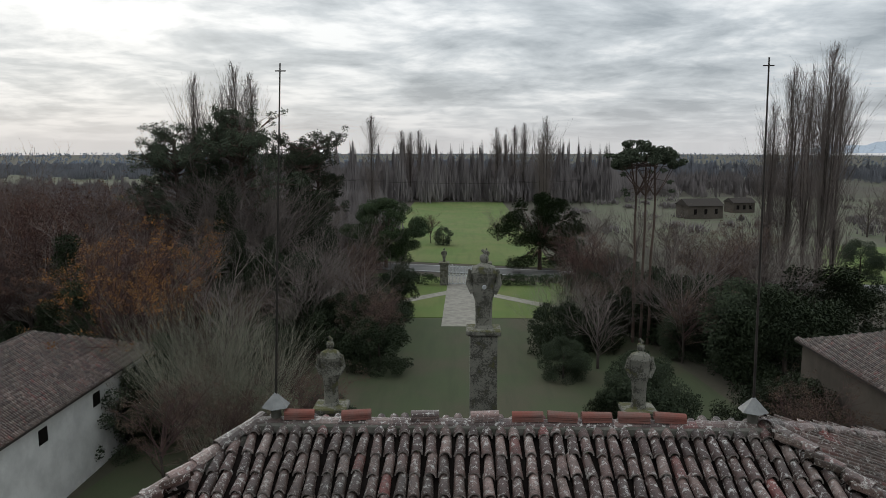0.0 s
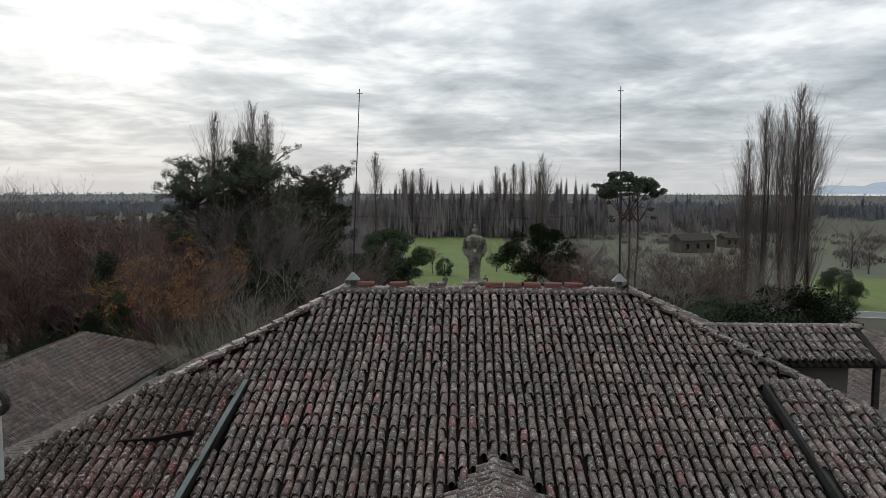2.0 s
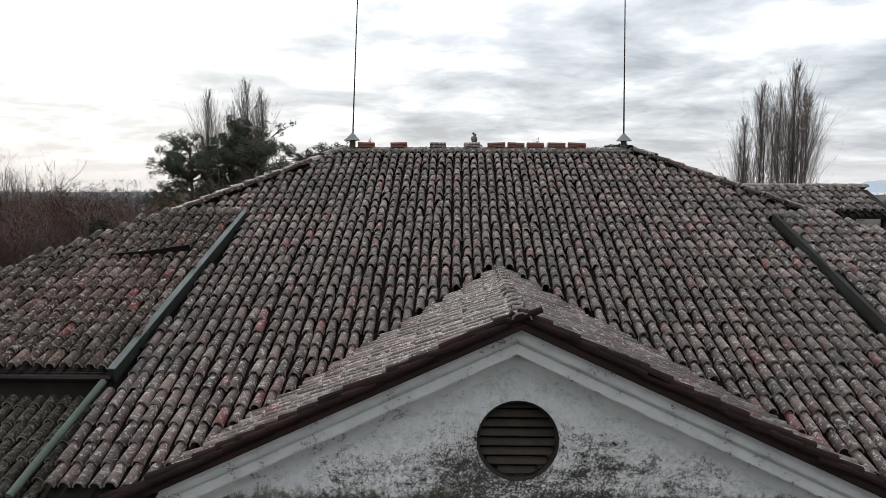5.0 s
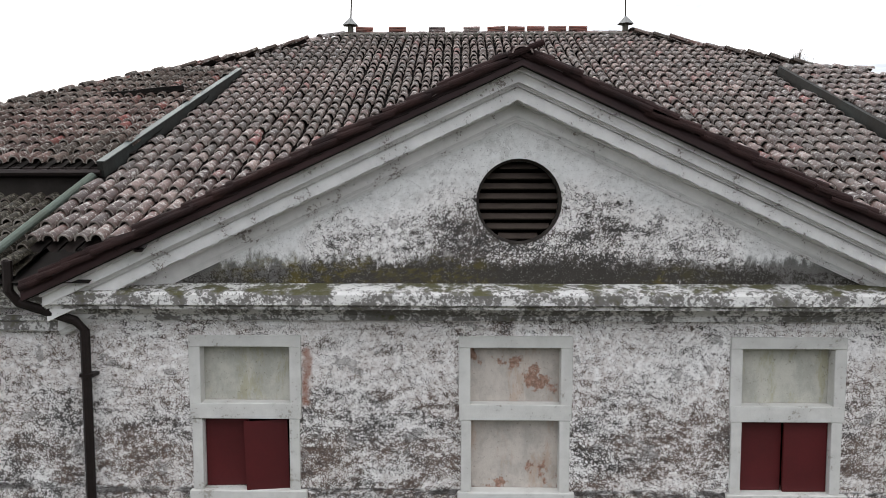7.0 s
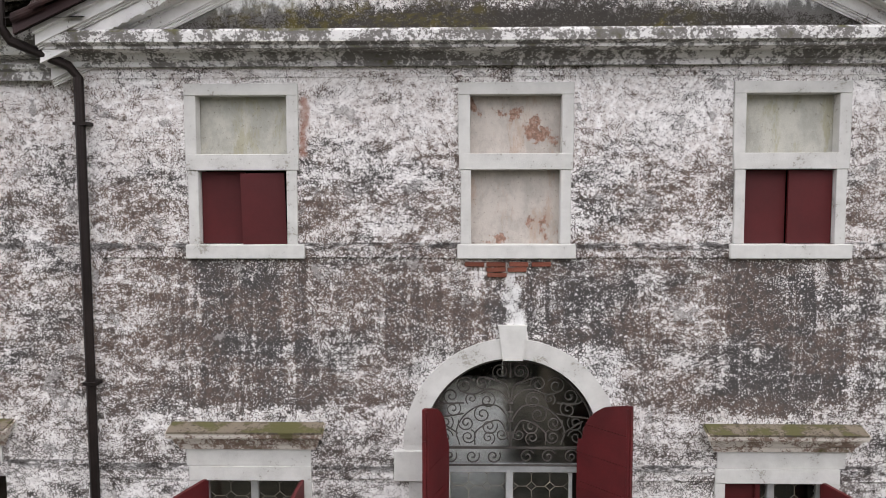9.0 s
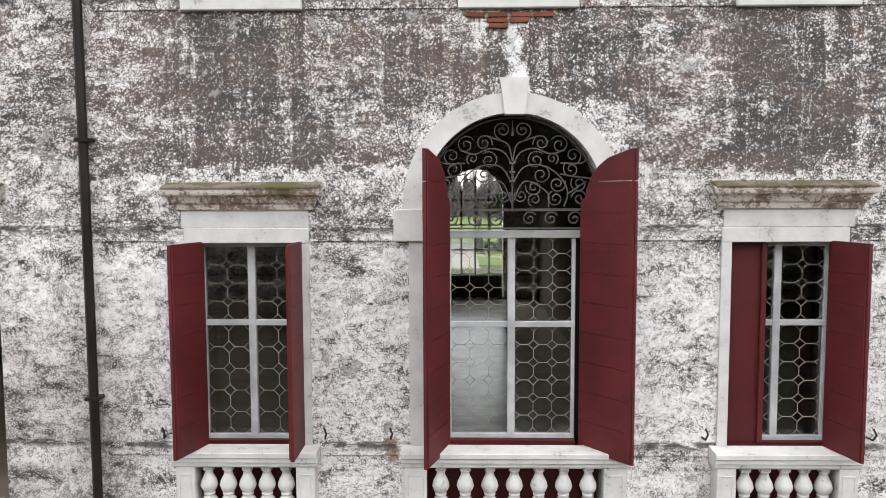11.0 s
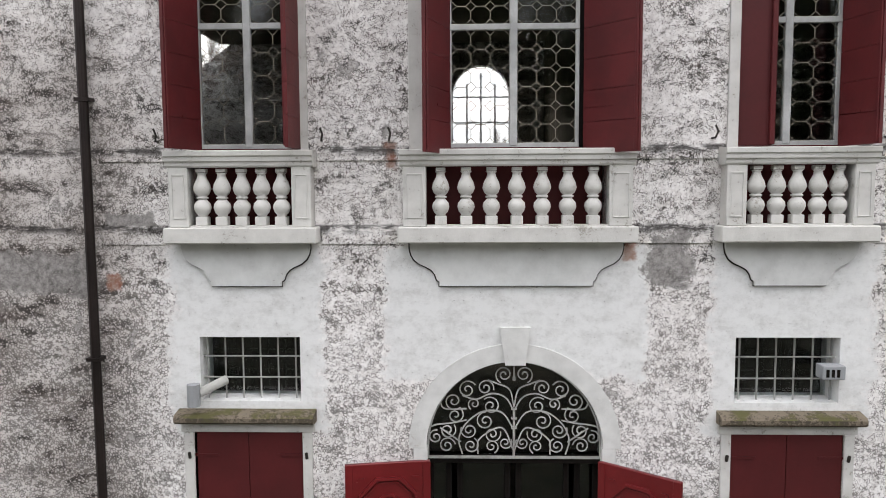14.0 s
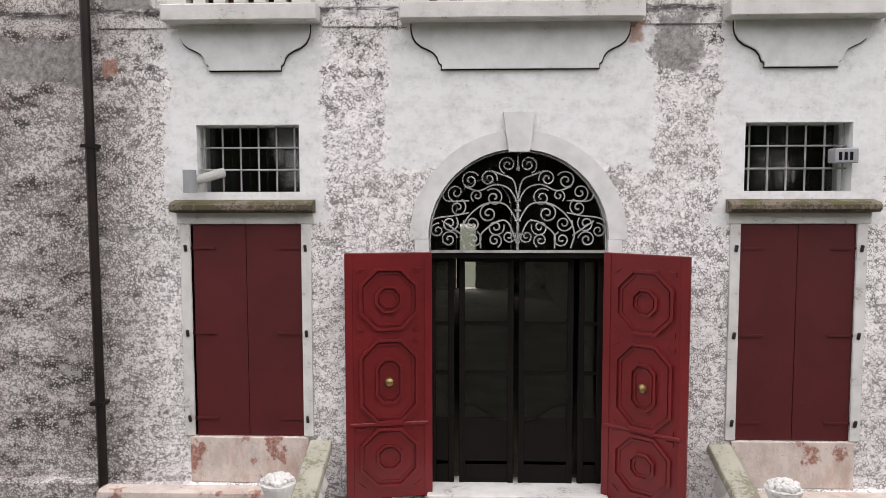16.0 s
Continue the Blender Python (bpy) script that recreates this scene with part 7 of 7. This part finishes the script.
# unseen trees before the house, behind the eye, added to darken the window reflections
for i in range(34):
    stand((ever, cone)[i % 2], -85 + 5 * i + random.uniform(-1.5, 1.5), random.uniform(-58, -46), random.uniform(1.7, 2.3), random.uniform(0, 6.28), True, 3.4 if i % 2 == 0 else 2.0)
for col, dist, pr, s in ((468, 62, pale, 0.9), (385, 66, pale, 1.0), (560, 90, bare, 0.9), (600, 105, bare, 0.85), (640, 120, brown, 0.9), (530, 120, bare, 1.0), (560, 58, brown, 0.8),
                         (100, 85, cone, 0.9), (372, 108, cone, 1.25), (430, 106, cone, 1.3), (548, 114, cone, 1.5), (582, 116, cone, 1.3), (485, 109, cone, 1.1), (405, 104, ever, 1.6), (520, 106, ever, 1.5), (150, 66, cone, 0.85), (195, 68, cone, 0.95), (285, 66, ever, 0.95), (335, 64, cone, 0.7), (250, 63, ever, 0.9), (60, 64, ever, 1.0), (210, 78, ever, 1.2), (330, 84, ever, 1.2), (60, 76, ever, 1.0), (610, 88, ever, 0.9), (640, 92, ever, 0.9), (450, 100, cone, 1.0), (500, 104, cone, 0.9),
                         (1290, 84, ever, 1.4), (1340, 80, ever, 1.4), (1180, 96, ever, 1.2), (1130, 104, ever, 1.1), (1390, 92, ever, 1.5), (1440, 96, ever, 1.2), (1270, 112, brown, 1.3), (1310, 104, bare, 0.9),
                         (1050, 118, brown, 0.9), (1020, 112, rust, 0.7), (1075, 122, ever, 1.0), (1110, 150, bare, 0.8), (1040, 165, bare, 0.7), (1170, 150, brown, 0.9), (1480, 140, ever, 1.0), (1500, 200, bare, 0.9), (1530, 190, bare, 0.8),
                         (880, 190, bare, 0.55), (765, 186, brown, 0.7), (1010, 100, ever, 0.7), (660, 104, ever, 0.9), (700, 112, ever, 0.8), (720, 128, ever, 0.6)):
    plant(pr, col, dist, s)


# far woods: belts of bare trees, one sheet of stuff each
def far_wood(nm, seed, cols, dists, n, hmin, hmax, mat, tall=0.0):
    rnd = random.Random(seed)
    vs, fs = [], []
    for _ in range(n):
        x, y = spot(rnd.uniform(*cols), rnd.uniform(*dists))
        h, w, g = rnd.uniform(hmin, hmax), rnd.uniform(2.0, 5.0), GROUND + fall(math.hypot(x, y - 60))
        if rnd.random() < tall:
            h, w = h * 1.7, 1.8
        for k in range(44):
            a = rnd.uniform(0, 6.28)
            r = w * rnd.random()
            z1 = h * (1 - (r / w) ** 2 * 0.45) * rnd.uniform(0.7, 1.0)
            px, py = x + r * math.cos(a), y + r * math.sin(a)
            b = h * rnd.uniform(0.0, 0.4)
            t = rnd.uniform(0.10, 0.30)
            i = len(vs)
            vs += [(px - t, py, g + b), (px + t, py, g + b), (px + t * 0.9, py + 0.3, g + (b + z1) / 2), (px + rnd.uniform(-0.3, 0.3), py, g + z1), (px - t * 0.9, py - 0.3, g + (b + z1) / 2)]
            fs.append((i, i + 1, i + 2, i + 3, i + 4))
    me = bpy.data.meshes.new(nm)
    me.from_pydata(vs, [], fs)
    me.materials.append(mat)
    return tagged(new(nm, me), "distant belt of bare grey winter woodland", "woods", kind="stuff")


# Distance haze is mixed into these wood colours, bluest in the farthest.
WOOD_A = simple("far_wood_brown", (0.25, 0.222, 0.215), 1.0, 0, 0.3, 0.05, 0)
WOOD_B = simple("hazed_wood_grey", (0.215, 0.22, 0.24), 1.0, 0, 0.25, 0.02, 0)
WOOD_C = simple("hazed_wood_blue", (0.30, 0.34, 0.40), 1.0, 0, 0.2, 0.01, 0)
far_wood("woods_near", 1, (480, 1080), (308, 400), 620, 10, 17, WOOD_A, 0.14)
far_wood("scrub_east", 8, (1000, 1620), (200, 330), 60, 2, 4, WOOD_A)
far_wood("scrub_west", 9, (-120, 690), (150, 330), 620, 6, 12, WOOD_A)
far_wood("woods_side", 2, (1040, 1420), (330, 520), 260, 6, 11, WOOD_A)
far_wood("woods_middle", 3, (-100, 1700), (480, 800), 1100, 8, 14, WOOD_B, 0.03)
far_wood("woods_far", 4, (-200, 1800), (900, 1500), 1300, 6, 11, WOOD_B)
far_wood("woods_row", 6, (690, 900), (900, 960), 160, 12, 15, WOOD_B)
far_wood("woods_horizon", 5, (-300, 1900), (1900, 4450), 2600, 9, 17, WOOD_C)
# The hills' pale blue is haze put into the base colour.
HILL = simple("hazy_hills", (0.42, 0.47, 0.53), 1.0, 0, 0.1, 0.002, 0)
bm = bmesh.new()
top_, foot = [], []
for k in range(41):
    x_ = 1850 + 30 * k
    hz = 58 * (0.35 + 0.65 * math.sin(math.pi * k / 40)) * (0.7 + 0.5 * noise.noise(Vector((k * 0.31, 0.7, 0)))) * min(1, k / 6)
    top_.append(bm.verts.new((x_, 4300, -18 + hz)))
    foot.append(bm.verts.new((x_, 4050, -30)))
for k in range(40):
    bm.faces.new((foot[k], foot[k + 1], top_[k + 1], top_[k]))
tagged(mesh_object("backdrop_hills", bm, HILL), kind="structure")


# ---- side buildings ----
SIDE_TILE = simple("grey_side_roof", (0.05, 0.042, 0.037), 0.9, 0, 0.35, 10, 0.4, (0.055, 0.048, 0.042), 0.02)
FARM_WALL = simple("brown_farm_wall", (0.10, 0.085, 0.07), 0.9, 0, 0.2, 2, 0.2)
WHITEWALL = simple("white_barn_wall", (0.62, 0.61, 0.58), 0.9, 0, 0.15, 3, 0.2)


def barn(name, label, x0, x1, y0, y1, eave, ridge, hl, wall):
    """A long house with a hipped tiled roof; rows of tiles run down its slopes."""
    b = thing(name, label, "building", at=(0, 0, 0))
    part("wall", B(x0, x1, y0, y1, GROUND, eave), wall, b)
    cx = (x0 + x1) / 2
    h = (x1 - x0) / 2
    o = 0.5
    bm = bmesh.new()
    pts = [(x0 - o, y0 - o, eave), (x1 + o, y0 - o, eave), (x1 + o, y1 + o, eave), (x0 - o, y1 + o, eave), (cx, y0 + hl, ridge), (cx, y1 - hl, ridge)]
    vs = [bm.verts.new(p) for p in pts] + [bm.verts.new((p[0], p[1], p[2] - 0.15)) for p in pts[:4]]
    for f in ((0, 1, 4), (1, 2, 5, 4), (2, 3, 5), (3, 0, 4, 5), (0, 6, 7, 1), (1, 7, 8, 2), (2, 8, 9, 3), (3, 9, 6, 0), (9, 8, 7, 6)):
        bm.faces.new([vs[i] for i in f])
    bmesh.ops.recalc_face_normals(bm, faces=bm.faces[:])
    part("roof", bm, SIDE_TILE, b, "low hipped roof of grey brown tiles")
    # cover tiles as long ribs
    frames = []
    run = math.hypot(h + o, ridge - eave)
    for s in (-1, 1):
        y = y0 - o + 0.12
        while y < y1 + o:
            d = min(y - (y0 - o), (y1 + o) - y, hl + o)
            f = min(1.0, d / (hl + o))
            U, V = Vector((0, s, 0)), Vector((-s * (h + o), 0, ridge - eave)).normalized()
            N = U.cross(V)
            n = max(1, int(run * f / 0.36))
            for j in range(n):
                p = Vector((cx + s * (h + o), y, eave)) + V * (0.36 * j) + N * 0.03
                frames.append([[U[k], V[k], N[k], p[k]] for k in range(3)])
            y += 0.22
    joined("cover_tiles", COVER, frames, TILE_J, b)
    return b


bl = barn("barn_west", "long white farm building with a grey hipped tile roof", -36.8, -27.7, 8, 61.2, 5.4, 9.2, 9.5, WHITEWALL)
for y in (44, 51, 57):
    part("window", B(-27.75, -27.67, y, y + 1.0, 3.6, 4.6), DARKWOOD, bl)
br = barn("barn_east", "farm building with a brown tile roof", 27.9, 37.0, 8, 61.2, 6.3, 9.9, 9.5, FARM_WALL)

# ---- garden gate by the road ----
gate = thing("garden_gate", "white iron gate between stone piers by the road", "gate")
for sx, x in ((-1, -4.0), (1, 3.2)):
    p_ = part("pier", B(x - 0.7, x + 0.7, 123.3, 124.7, GROUND, 2.4, bevel=0.05), STATUE, gate)
    part("cap", B(x - 0.9, x + 0.9, 123.1, 124.9, 2.4, 2.8, bevel=0.06), STATUE, p_)
    o = tagged(mesh_object("statue", figure(bmesh.new(), 2.4, 1.2), STATUE), "small mossy stone statue on a gate pier", "statue", "gate statues")
    o.matrix_world = Matrix.Translation((x, 124, 2.8))
for sx in (-1, 1):
    g = new("gate_leaf")
    g.parent = gate
    x0, x1 = sorted((sx * 0.05 - 0.4, sx * 2.9 - 0.4))
    for i in range(13):
        xb = x0 + (x1 - x0) * i / 12
        part("bar", B(xb - 0.04, xb + 0.04, 123.97, 124.03, GROUND + 0.15, 2.0 + 0.5 * abs(xb + 0.4) / 3), WHITE, g)
    for z in (GROUND + 0.2, 0.4, 1.9):
        part("rail", B(x0, x1, 123.95, 124.05, z, z + 0.12), WHITE, g)
for x0, x1 in ((-20, -4.9), (4.1, 18)):
    w = thing("hedge", "low clipped dark green hedge along the garden edge", "hedge", "garden hedges", at=(0, 0, 0))
    rnd = random.Random(int(x0))
    cl = [(Vector((rnd.uniform(x0, x1), 124 + rnd.uniform(-0.7, 0.7), GROUND + rnd.uniform(0.3, 1.7))), rnd.uniform(0.4, 0.7)) for _ in range(150)]
    sub("foliage", leaf_cloud("foliage", cl, 0.13, 90, rnd, GREENLEAF), w)


# ---- far farmhouse beyond the field ----
def farmhouse(x, y, w, d, h, label):
    f = thing("farmhouse", label, "building", "far farmhouses", at=pose(x, y, GROUND, 0, 0, 12))
    part("wall", B(-w / 2, w / 2, -d / 2, d / 2, 0, h), FARM_WALL, f)
    bm = mould(bmesh.new(), [(-d / 2 - 0.5, h), (d / 2 + 0.5, h), (0, h + d * 0.26)], -w / 2 - 0.4, w / 2 + 0.4)
    part("roof", bm, SIDE_TILE, f, "pale grey brown tiled roof")
    for k in (-0.3, 0.0, 0.3):
        part("window", B(k * w - 0.5, k * w + 0.5, -d / 2 - 0.06, -d / 2 - 0.01, h * 0.35, h * 0.75), DARKWOOD, f)
    return f


for col, dist, w, d, h in ((1222, 250, 12, 8, 4.2), (1290, 270, 8, 6, 3.6)):
    farmhouse(*spot(col, dist), w, d, h, "low dark farmhouse with a grey roof beyond the field")

# ---- overhead line beyond the road ----
line = thing("power_line", "thin dark overhead cables between slender wooden poles", "power line")
for x in (-46, 44):
    part("pole", tube(bmesh.new(), [(x, 286, GROUND), (x, 286, 9.0)], 0.16, 7, 0.10), BARK, line)
    part("crossarm", B(x - 0.08, x + 0.08, 285.2, 286.8, 8.3, 8.45), BARK, line)
for dy, z in ((-0.7, 8.6), (0.0, 9.1), (0.7, 8.6)):
    pts = [(-46 + 90 * i / 16, 286 + dy, z - 1.2 * (1 - (i / 8 - 1) ** 2)) for i in range(17)]
    part("cable", tube(bmesh.new(), pts, 0.035, 4), IRON_DARK, line)
